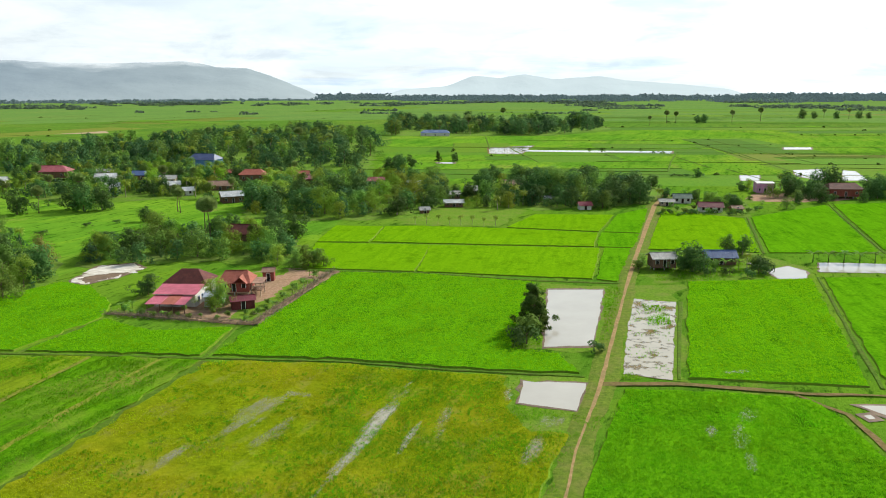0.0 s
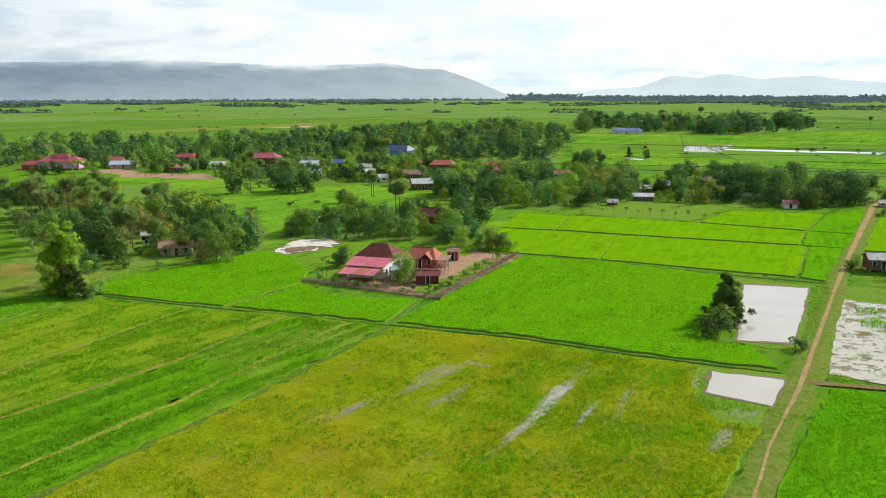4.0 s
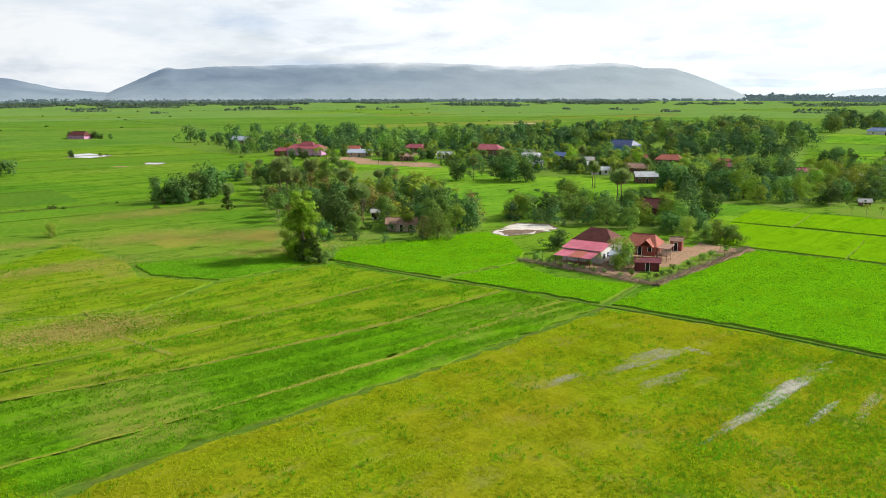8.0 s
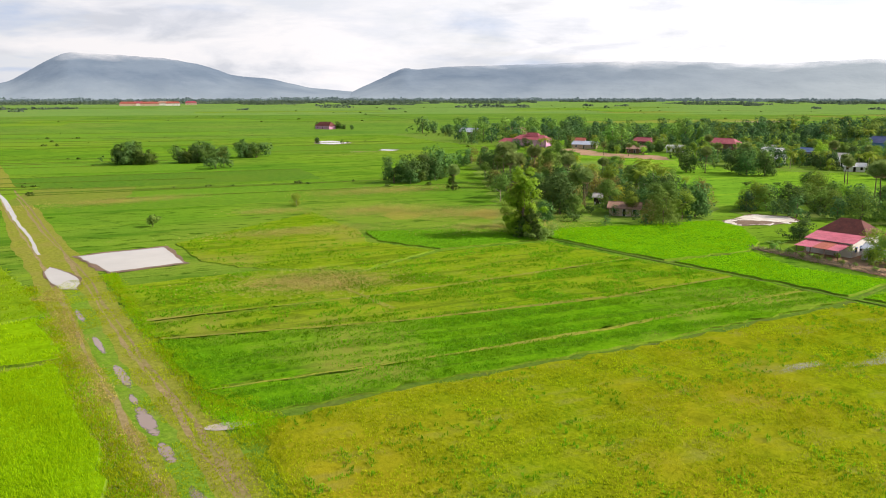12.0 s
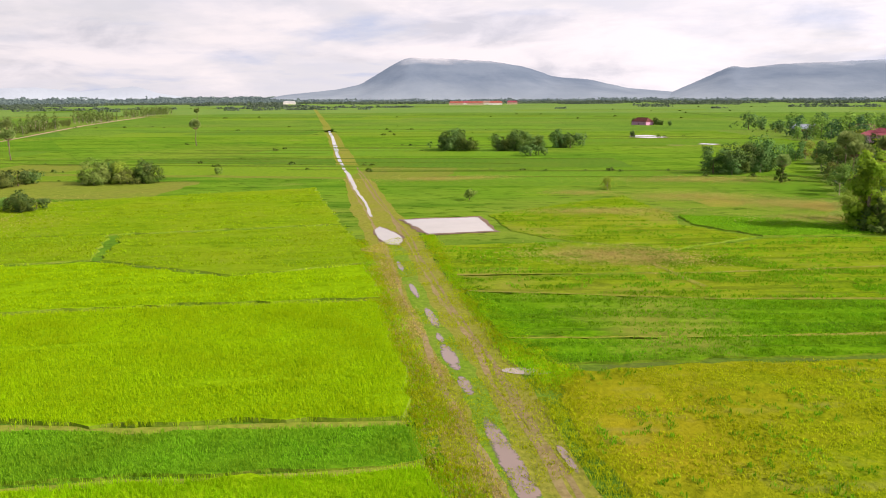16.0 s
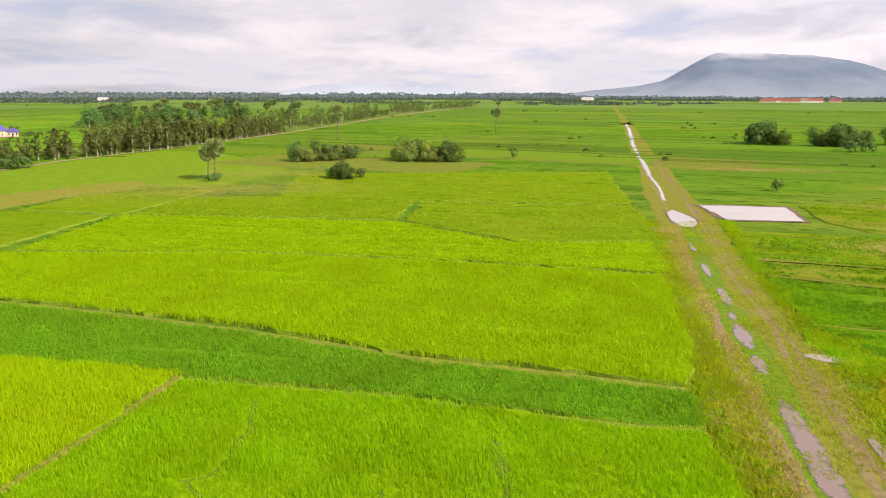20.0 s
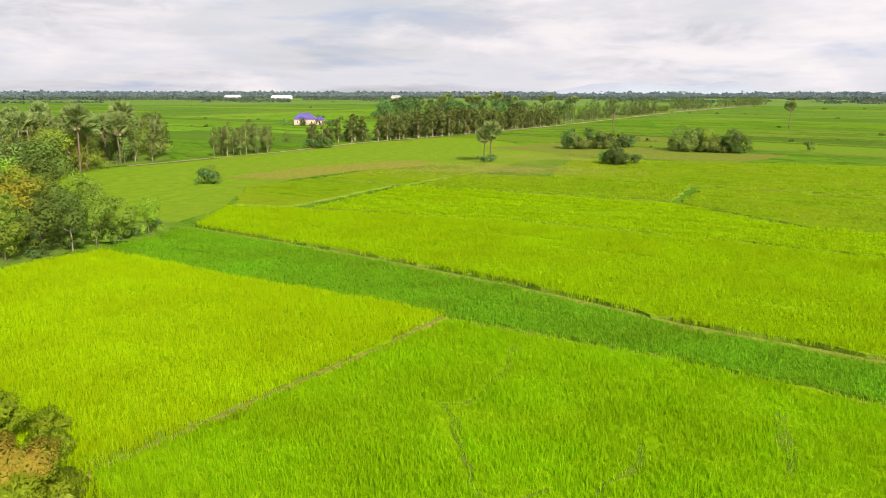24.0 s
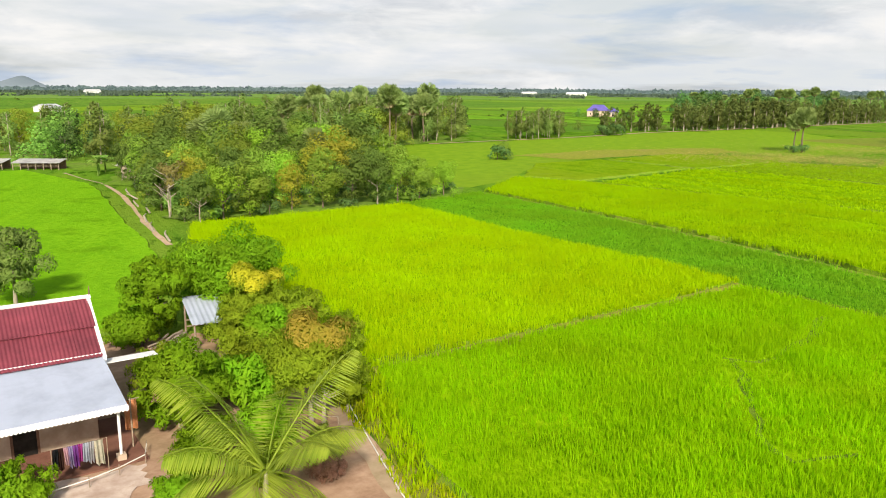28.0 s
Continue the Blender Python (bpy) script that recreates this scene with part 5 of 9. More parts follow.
def clump_cloud(name, spots, material, label, category, leaves=26):
    """Many rounded tree crowns seen from very far, as one mass of leaf sprays."""
    verts, faces = [], []
    for x, y, r, h in spots:
        m = leaves
        u = rng.normal(size=(m, 3))
        u /= np.linalg.norm(u, axis=1)[:, None]
        u[:, 2] = np.abs(u[:, 2])
        c = u * (r, r, h) * rng.uniform(0.7, 1.0, (m, 1)) + (x, y, 0.0)
        a = rng.normal(size=(m, 3))
        b = np.cross(a, u)
        a /= np.linalg.norm(a, axis=1)[:, None]
        b /= np.linalg.norm(b, axis=1)[:, None]
        s = 0.42 * min(r, h)
        for k in range(m):
            i = len(verts)
            verts += [c[k] - a[k] * s, c[k] + b[k] * s, c[k] + a[k] * s, c[k] - b[k] * s]
            faces.append((i, i + 1, i + 2, i + 3))
    ob = new(name, mesh_of(name, verts, faces, material))
    return tagged(ob, label, category, kind="stuff")


def belts():
    """Tree belts in rings, thicker and closer together towards the horizon."""
    near, far = [], []
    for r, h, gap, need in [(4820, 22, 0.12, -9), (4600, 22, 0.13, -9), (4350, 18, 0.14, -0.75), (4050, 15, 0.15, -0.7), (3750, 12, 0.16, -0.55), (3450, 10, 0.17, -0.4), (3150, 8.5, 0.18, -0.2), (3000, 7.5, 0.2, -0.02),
                            (2850, 7, 0.2, 0.02), (2700, 6.5, 0.2, 0.1), (2550, 6.5, 0.22, 0.1), (2400, 6, 0.22, 0.16), (2250, 6, 0.24, 0.18), (2100, 5.5, 0.25, 0.24), (1950, 5.5, 0.27, 0.26), (1750, 5, 0.3, 0.3), (1550, 5, 0.3, 0.36)]:
        a = -38.0
        while a < 176:
            keep = noise.noise(Vector((a * 0.16, r * 0.0021, 0.3))) + 0.4 * noise.noise(Vector((a * 0.7, r * 0.01, 5.1)))
            if a > 16:
                keep += (0.22 if a > 50 else 0.0) + (0.24 if r > 2300 else 0.0)
            if a < 12 and r < 3300:
                keep -= 0.05
            rr = r * (1 + 0.03 * noise.noise(Vector((a * 0.2, 3, r))))
            if keep > need:
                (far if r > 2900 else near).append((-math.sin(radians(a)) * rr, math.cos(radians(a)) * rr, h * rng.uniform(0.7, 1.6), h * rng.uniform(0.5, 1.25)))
            a += gap * rng.uniform(0.5, 1.2)
    return near, far


clump_cloud("weeds", FAR_BUSHES, M_LEAF_THICKET, "dark weeds and low bushes along far dykes", "weeds", 18)
NEAR_BELTS, FAR_BELTS = belts()
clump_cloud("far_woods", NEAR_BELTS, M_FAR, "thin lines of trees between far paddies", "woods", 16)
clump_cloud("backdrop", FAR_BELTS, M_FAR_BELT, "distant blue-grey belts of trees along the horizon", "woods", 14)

# ---------------------------------------------------------------- plants
def soften(me, normals, per=4):
    """Shades the leaves of a crown or stand as one soft mass: the given normal for each leaf's corners."""
    at = me.attributes.new("custom_normal", "FLOAT_VECTOR", "POINT")
    normals = normals / np.maximum(np.linalg.norm(normals, axis=1), 1e-6)[:, None]
    at.data.foreach_set("vector", np.repeat(normals, per, 0).astype(np.float32).ravel())
    me.update()


def blades(name, c, a, n, length, width, material, fold=0.15, soft=False):
    """Leaves as folded rhombs: centres c, ways a, faces n, sizes."""
    out = n
    if soft:
        n = n + np.random.default_rng(len(c)).normal(0, 0.34, n.shape)
    a = a / np.maximum(np.linalg.norm(a, axis=1), 1e-6)[:, None]
    b = np.cross(n, a)
    b /= np.maximum(np.linalg.norm(b, axis=1), 1e-6)[:, None]
    n2 = np.cross(a, b)
    L, W = np.reshape(length, (-1, 1)), np.reshape(width, (-1, 1))
    v = np.stack([c - a * L / 2, c - b * W / 2 + n2 * W * fold, c + a * L / 2, c + b * W / 2 + n2 * W * fold], 1).reshape(-1, 3)
    m = len(c)
    me = bpy.data.meshes.new(name)
    me.vertices.add(4 * m)
    me.vertices.foreach_set("co", v.astype(np.float32).ravel())
    me.loops.add(4 * m)
    me.loops.foreach_set("vertex_index", np.arange(4 * m, dtype=np.int32))
    me.polygons.add(m)
    me.polygons.foreach_set("loop_start", np.arange(0, 4 * m, 4, dtype=np.int32))
    me.materials.append(material)
    me.update(calc_edges=True)
    if soft:
        soften(me, out)
    return me


def crown_data(balls, count, leaf, droop=0.0, inner=0.55):
    """Leaf sprays on the skins of many overlapping clumps. balls: x, y, z, radius."""
    balls = np.array(balls, float)
    w = balls[:, 3] ** 2
    pick = rng.choice(len(balls), count, p=w / w.sum())
    u = rng.normal(size=(count, 3))
    u[:, 2] += 0.25
    u /= np.linalg.norm(u, axis=1)[:, None]
    c = balls[pick, :3] + u * balls[pick, 3:4] * rng.uniform(inner, 1.05, (count, 1)) * (1, 1, 0.85)
    mid = np.average(balls[:, :3], axis=0, weights=w)
    whole = (c - mid) / np.maximum(np.linalg.norm(c - mid, axis=1), 1e-6)[:, None]
    n = 0.75 * u + 0.45 * whole + rng.normal(0, 0.10, (count, 3)) + (0, 0, 0.30)
    a = np.cross(n, rng.normal(size=(count, 3)))
    a[:, 2] -= droop * np.linalg.norm(a, axis=1)
    return c, a, n, leaf * rng.uniform(0.6, 1.35, count)


def crown_mesh(balls, count, leaf, material, droop=0.0, aspect=0.6, inner=0.55):
    c, a, n, s = crown_data(balls, count, leaf, droop, inner)
    return blades("crown", c, a, n, s, s * aspect, material, soft=True)


def trunk_mesh(height, r0, limbs, material, lean=0.0, segs=7, spread=0.5):
    bm = bmesh.new()
    pts = [(lean * f * f * height + rng.normal(0, 0.02 * height) * f, rng.normal(0, 0.02 * height) * f, f * height) for f in (0, 0.12, 0.35, 0.65, 1.0)]
    pts[0] = (0, 0, -0.15)
    tube(bm, pts, [r0 * 1.35, r0, r0 * 0.85, r0 * 0.65, r0 * 0.3], segs)
    for k in range(limbs):
        f = rng.uniform(0.45, 0.95)
        base = Vector(pts[2]).lerp(Vector(pts[4]), (f - 0.35) / 0.65) if f > 0.35 else Vector(pts[2])
        ang = 2.4 * k + rng.uniform(0, 0.8)
        ln = height * spread * rng.uniform(0.5, 0.9)
        tip = base + Vector((math.cos(ang) * ln, math.sin(ang) * ln, ln * rng.uniform(0.5, 1.0)))
        mid = base.lerp(tip, 0.5) + Vector((0, 0, -0.06 * ln))
        tube(bm, [base, mid, tip], [r0 * 0.45, r0 * 0.3, r0 * 0.1], 5)
    me = bpy.data.meshes.new("trunk")
    bm.to_mesh(me)
    bm.free()
    me.materials.append(material)
    me.shade_smooth()
    return me


def thing(name, label, category, group="", at=(0, 0, 0)):
    ob = new(name)
    ob.location = at
    return tagged(ob, label, category, group)


class Kind:
    """A plant built once, then copied with its parts."""

    def __init__(self, name, label, meshes, height, group=""):
        self.name, self.label, self.meshes, self.height, self.first, self.group = name, label, meshes, height, None, group

    def put(self, x, y, height, z=0.0, label="", squash=1.0):
        s = height / self.height
        m = pose(x, y, z, 0, 0, rng.uniform(0, 360)) @ Matrix.Diagonal((s * squash, s * squash, s, 1))
        if self.first is None:
            self.first = thing(self.name, self.label, "palm" if "palm" in self.name else "bush" if self.name in ("shrub", "thicket") else "tree", self.group)
            for nm, me in self.meshes:
                piece(nm, me, self.first)
            self.first.matrix_basis = m
            ob = self.first
        else:
            ob = copy_thing(self.first, m @ Matrix.Diagonal((*[1 / v for v in self.first.scale], 1)))
        if label:
            ob["label"] = label
        return ob


def cluster(n, cx, cz, rx, rz, r0, r1):
    out = []
    for k in range(n):
        u = rng.normal(size=3)
        u /= np.linalg.norm(u)
        f = rng.uniform(0.35, 1.0) ** 0.6
        out.append((u[0] * rx * f, u[1] * rx * f, cz + u[2] * rz * f, rng.uniform(r0, r1)))
    return out


def round_balls(shape=1.0):
    balls = cluster(17, 0, 5.6, 3.3 * shape, 3.2, 1.2, 2.2)
    return balls + [(rng.normal(0, 2.2 * shape), rng.normal(0, 2.2 * shape), rng.uniform(0.7, 3.2), rng.uniform(1.0, 1.8)) for k in range(15)]


def thin_balls():
    return [(rng.normal(0, 0.75), rng.normal(0, 0.75), 1.9 + 7.4 * k / 11, rng.uniform(0.85, 1.45) * (1.15 - 0.4 * k / 11)) for k in range(12)]


def broadleaf(material, count=1700, leaf=0.62, bark=None, shape=1.0):
    return [("trunk", trunk_mesh(4.4, 0.24, 6, bark or M_BARK)), ("crown", crown_mesh(round_balls(shape), count, leaf, material))]


def eucalypt(material, count=1100):
    balls = thin_balls()
    return [("trunk", trunk_mesh(9.6, 0.12, 5, M_BARK_PALE, 0.0, 6, 0.14)), ("crown", crown_mesh(balls, count, 0.5, material, 0.7, 0.45))]


def column_tree(material, count=5200):
    balls = []
    for k in range(44):
        f = rng.uniform(0, 1)
        balls.append((rng.normal(0, 1.35) * (1.1 - 0.45 * f), rng.normal(0, 1.35) * (1.1 - 0.45 * f), 0.9 + 8.2 * f, rng.uniform(0.6, 1.2) * (1.15 - 0.35 * f)))
    return [("trunk", trunk_mesh(7.0, 0.25, 4, M_BARK, 0, 7, 0.3)), ("crown", crown_mesh(balls, count, 0.4, material, 0.3, 0.6, 0.4))]


def fan(bm, base, way, stalk, radius, segs=9):
    way = Vector(way).normalized()
    side = way.cross(Vector((0, 0, 1)))
    side = side.normalized() if side.length > 0.05 else Vector((1, 0, 0))
    up = side.cross(way)
    roll = rng.uniform(-1.3, 1.3)
    side, up = side * math.cos(roll) + up * math.sin(roll), up * math.cos(roll) - side * math.sin(roll)
    hub = Vector(base) + way * stalk
    b0 = [bm.verts.new(Vector(base) + side * w) for w in (-0.03, 0.03)]
    h0 = [bm.verts.new(hub + side * w) for w in (-0.03, 0.03)]
    bm.faces.new((b0[0], b0[1], h0[1], h0[0]))
    hv = bm.verts.new(hub)
    for k in range(segs):
        a = radians(-115 + 230 * (k + 0.5) / segs)
        w = radians(230 / segs * 0.36)
        ring = []
        for da, rr, lift in ((-w, 0.8, 0.0), (0, 1.0, 0.06), (w, 0.8, 0.0)):
            d = way * math.cos(a + da) + side * math.sin(a + da)
            ring.append(bm.verts.new(hub + d * radius * rr + up * (lift - 0.12 * abs(math.sin(a))) * radius))
        bm.faces.new((hv, *ring))


def sugar_palm(trunk_h=7.6, fronds=52):
    green, dry = bmesh.new(), bmesh.new()
    for k in range(fronds):
        z = 1 - 2 * (k + 0.5) / fronds
        z = z * 0.85 + 0.12
        a = 2.399963 * k + rng.uniform(-0.2, 0.2)
        r = math.sqrt(max(0, 1 - z * z))
        fan(green if z > -0.7 else dry, (0, 0, trunk_h), (r * math.cos(a), r * math.sin(a), z), 1.05 if z > -0.5 else 0.6, rng.uniform(1.0, 1.3), 11)
    for k in range(9):
        a = 0.7 * k
        fan(dry, (0, 0, trunk_h - 0.3), (0.5 * math.cos(a), 0.5 * math.sin(a), -0.9), 0.6, 1.0, 6)
    out = [("trunk", trunk_mesh(trunk_h, 0.17, 0, M_BARK, 0.0, 8))]
    for nm, bm, mm in (("crown", green, M_PALM), ("dry_skirt", dry, M_PALM_DRY)):
        me = bpy.data.meshes.new(nm)
        bm.to_mesh(me)
        bm.free()
        me.materials.append(mm)
        out.append((nm, me))
    return out


def coconut(trunk_h=7.0, fronds=16, leaflets=18, length=2.9, lean=0.05, width=0.13, lift=1.35):
    c, a, n, L, W = [], [], [], [], []
    ribs = bmesh.new()
    top = Vector((lean * trunk_h, 0, trunk_h))
    for k in range(fronds):
        ang = 2.399963 * k + rng.uniform(-0.4, 0.4)
        rise = lift - (lift + 0.4) * (k + 0.5 + rng.uniform(-1.0, 1.0)) / fronds
        d = Vector((math.cos(ang), math.sin(ang), 0))
        side = Vector((-math.sin(ang), math.cos(ang), 0))
        pts = []
        for i in range(9):
            f = i / 8
            pts.append(top + d * length * f * (0.95 - 0.18 * f) + Vector((0, 0, length * (rise * f * 0.75 - 0.62 * f * f))))
        tube(ribs, pts, [0.035 * (1.15 - i / 8) for i in range(9)], 4, False)
        for i in range(leaflets):
            f = 0.12 + 0.88 * i / (leaflets - 1)
            j = min(7, int(f * 8))
            p = pts[j].lerp(pts[j + 1], f * 8 - j)
            t = (pts[j + 1] - pts[j]).normalized()
            ll = length * 0.30 * math.sin(math.pi * (0.12 + 0.80 * f)) + 0.12
            for sgn in (-1, 1):
                w = side * sgn * 0.9 + t * 0.55 + Vector((0, 0, -0.45 - 0.2 * rng.random()))
                w.normalize()
                c.append(p + w * ll / 2)
                a.append(w)
                n.append(side.cross(t) * -1.0 + Vector((0, 0, 0.35)) + Vector(rng.normal(0, 0.2, 3)))
                L.append(ll)
                W.append(width)
    me_r = bpy.data.meshes.new("rib")
    ribs.to_mesh(me_r)
    ribs.free()
    me_r.materials.append(M_COCO)
    crown = blades("crown", np.array(c), np.array(a), np.array(n), np.array(L), np.array(W), M_COCO)
    return [("trunk", trunk_mesh(trunk_h, 0.16, 0, M_BARK_PALE, lean, 8)), ("crown", crown), ("rib", me_r)]


def banana():
    bm = bmesh.new()
    for k in range(8):
        ang, rise = 2.4 * k, rng.uniform(0.5, 1.4)
        d, side = Vector((math.cos(ang), math.sin(ang), 0)), Vector((-math.sin(ang), math.cos(ang), 0))
        rows = []
        for i in range(7):
            f = i / 6
            p = Vector((0, 0, 1.5)) + d * 1.5 * f + Vector((0, 0, rise * f * 1.5 - 1.1 * f * f))
            w = 0.30 * math.sin(math.pi * min(1, 0.12 + 0.86 * f))
            rows.append([bm.verts.new(p - side * w + Vector((0, 0, 0.08))), bm.verts.new(p), bm.verts.new(p + side * w + Vector((0, 0, 0.08)))])
        for r, q in zip(rows, rows[1:]):
            bm.faces.new((r[0], r[1], q[1], q[0]))
            bm.faces.new((r[1], r[2], q[2], q[1]))
    me = bpy.data.meshes.new("crown")
    bm.to_mesh(me)
    bm.free()
    me.materials.append(M_LEAF_LIGHT)
    return [("trunk", trunk_mesh(1.7, 0.11, 0, M_LEAF_LIGHT)), ("crown", me)]


def shrub(material, count=380, leaf=0.5):
    balls = [(rng.normal(0, 1.3), rng.normal(0, 1.3), rng.uniform(0.7, 2.3), rng.uniform(0.7, 1.2)) for k in range(9)]
    return [("stem", trunk_mesh(1.8, 0.10, 5, M_BARK, 0, 5, 0.6)), ("crown", crown_mesh(balls, count, leaf, material))]


DARK_A = Kind("broadleaf_tree", "dark green spreading broadleaf tree with rounded crown", broadleaf(M_LEAF), 10.2, "village trees")
DARK_B = Kind("broadleaf_tree", "dense dark green village tree", broadleaf(M_LEAF, 1800, 0.62, None, 1.2), 10.2, "village trees")
DARK_C = Kind("broadleaf_tree", "tall leafy tree with uneven dark crown", broadleaf(M_LEAF, 1500, 0.62, M_BARK_PALE, 0.8), 10.2, "village trees")
LIGHT_A = Kind("leafy_tree", "light green leafy tree with airy crown", broadleaf(M_LEAF_LIGHT, 2600, 0.42), 10.2, "village trees")
OLIVE_A = Kind("fruit_tree", "olive green tree with yellowing leaves", broadleaf(M_LEAF_OLIVE, 3800, 0.34, M_BARK_PALE, 0.9), 10.2, "grove trees")
BROWN_A = Kind("fruit_tree", "airy tree with brownish fading leaves", broadleaf(M_LEAF_BROWN, 2600, 0.34, M_BARK_PALE, 0.85), 10.2, "grove trees")
MANGO_FAR = Kind("mango_tree", "round bright green mango tree", broadleaf(M_LEAF_GROVE, 4200, 0.34, M_BARK, 1.1), 10.2, "grove trees")
EUC_A = Kind("eucalyptus_tree", "slender tall tree with pale trunk and thin crown", eucalypt(M_LEAF_EUC), 10.4, "tree row")
EUC_B = Kind("eucalyptus_tree", "slender grey-green tree in a plantation row", eucalypt(M_LEAF_EUC, 1300), 10.4, "tree row")
COLUMN_DARK = Kind("broadleaf_tree", "upright dark green tree leafy down to the ground", column_tree(M_LEAF_THICKET, 5200), 10.3)
COLUMN = Kind("broadleaf_tree", "tall light green tree overgrown with climbers", column_tree(M_BAMBOO), 10.3)
PALM_A = Kind("sugar_palm", "tall sugar palm with round crown of fan leaves", sugar_palm(), 9.5, "sugar palms")
PALM_B = Kind("sugar_palm", "sugar palm with a skirt of dry fronds", sugar_palm(6.0, 46), 7.9, "sugar palms")
COCO_A = Kind("coconut_palm", "coconut palm with drooping feathery fronds", coconut(), 9.0, "coconut palms")
BANANA = Kind("banana_plant", "banana plant with broad bright leaves", banana(), 3.0, "banana plants")
def thicket(material, count=3400):
    balls = [(rng.normal(0, 2.4), rng.normal(0, 2.4), rng.uniform(0.8, 1.0 + 5.4 * rng.random()), rng.uniform(1.0, 1.9)) for k in range(34)]
    return [("stem", trunk_mesh(4.0, 0.16, 8, M_BARK, 0, 5, 0.6)), ("crown", crown_mesh(balls, count, 0.5, material))]


THICKET = Kind("thicket", "dense dark green clump of bushes and small trees", thicket(M_LEAF_THICKET), 7.6, "thickets")
THICKET_B = Kind("thicket", "dense grey-green clump of bushes", thicket(M_LEAF_EUC), 7.6, "thickets")
SHRUB_A = Kind("shrub", "low dark green bush", shrub(M_LEAF), 3.2, "bushes")
SHRUB_B = Kind("shrub", "low light green bush", shrub(M_LEAF_LIGHT), 3.2, "bushes")


def grove_tree(material, count=2800, leaf=0.36, bark=None, width=1.0, base=2.9):
    """A tree of separate leafy boughs over an open stem."""
    boughs = cluster(13, 0, base + 3.0, 2.5 * width, 2.9, 1.1, 1.8) + [(rng.normal(0, 1.5 * width), rng.normal(0, 1.5 * width), rng.uniform(1.2, 2.6), rng.uniform(0.7, 1.2)) for k in range(5)]
    return [("trunk", trunk_mesh(base + 2.0, 0.15, 8, bark or M_BARK, 0, 7, 0.5)), ("crown", crown_mesh(boughs, count, leaf, material, 0.1, 0.6, 0.72))]


TREE_FRESH = Kind("leafy_tree", "bright fresh green leafy tree with open crown", grove_tree(M_CROWN_FRESH), 9.6, "grove trees")
TREE_DEEP = Kind("broadleaf_tree", "deep green tree with dense crown", grove_tree(M_CROWN_DEEP, 3000, 0.38, None, 1.1), 9.6, "grove trees")
TREE_DEEP_B = Kind("broadleaf_tree", "tall dark green tree with narrow crown", grove_tree(M_CROWN_DEEP, 2600, 0.38, M_BARK_PALE, 0.75, 3.4), 9.8, "grove trees")
TREE_MID = Kind("fruit_tree", "round green fruit tree", grove_tree(M_CROWN_MID, 3000, 0.36, None, 1.05), 9.6, "grove trees")
TREE_MID_B = Kind("fruit_tree", "green fruit tree with loose crown", grove_tree(M_CROWN_MID, 2400, 0.36, M_BARK, 0.85, 3.3), 9.6, "grove trees")
TREE_FADE = Kind("fruit_tree", "tree with yellow and orange fading leaves", grove_tree(M_CROWN_AUTUMN, 2400, 0.34, M_BARK, 0.9), 9.6, "grove trees")
TREE_BARE = Kind("bare_tree", "half bare tree with pale limbs and few leaves", [("trunk", trunk_mesh(7.0, 0.13, 14, M_BARK_PALE, 0, 7, 0.4)), ("crown", crown_mesh(cluster(9, 0, 6.4, 2.2, 2.2, 0.6, 1.0), 900, 0.34, M_LEAF_BROWN, 0.2))], 9.4, "grove trees")


def inside(p, poly):
    x, y = p
    hit = False
    for k in range(len(poly)):
        (x0, y0), (x1, y1) = poly[k], poly[k - 1]
        if (y0 > y) != (y1 > y) and x < (x1 - x0) * (y - y0) / (y1 - y0) + x0:
            hit = not hit
    return hit


CLEAR = []  # x, y, radius kept free of trees


def fill(poly, count, kinds, h0, h1, gap, seed):
    r = np.random.default_rng(seed)
    xs, ys = [p[0] for p in poly], [p[1] for p in poly]
    done = []
    for _ in range(count * 25):
        if len(done) >= count:
            break
        p = (r.uniform(min(xs), max(xs)), r.uniform(min(ys), max(ys)))
        if not inside(p, poly) or any((p[0] - q[0]) ** 2 + (p[1] - q[1]) ** 2 < gap * gap for q in done):
            continue
        if any((p[0] - x) ** 2 + (p[1] - y) ** 2 < rr * rr for x, y, rr in CLEAR):
            continue
        done.append(p)
        k = kinds[int(r.integers(len(kinds)))]
        h = r.uniform(h0, h1) * (0.35 if k in (SHRUB_A, SHRUB_B, BANANA) else 1.0)
        k.put(p[0], p[1], h, squash=r.uniform(0.9, 1.25))


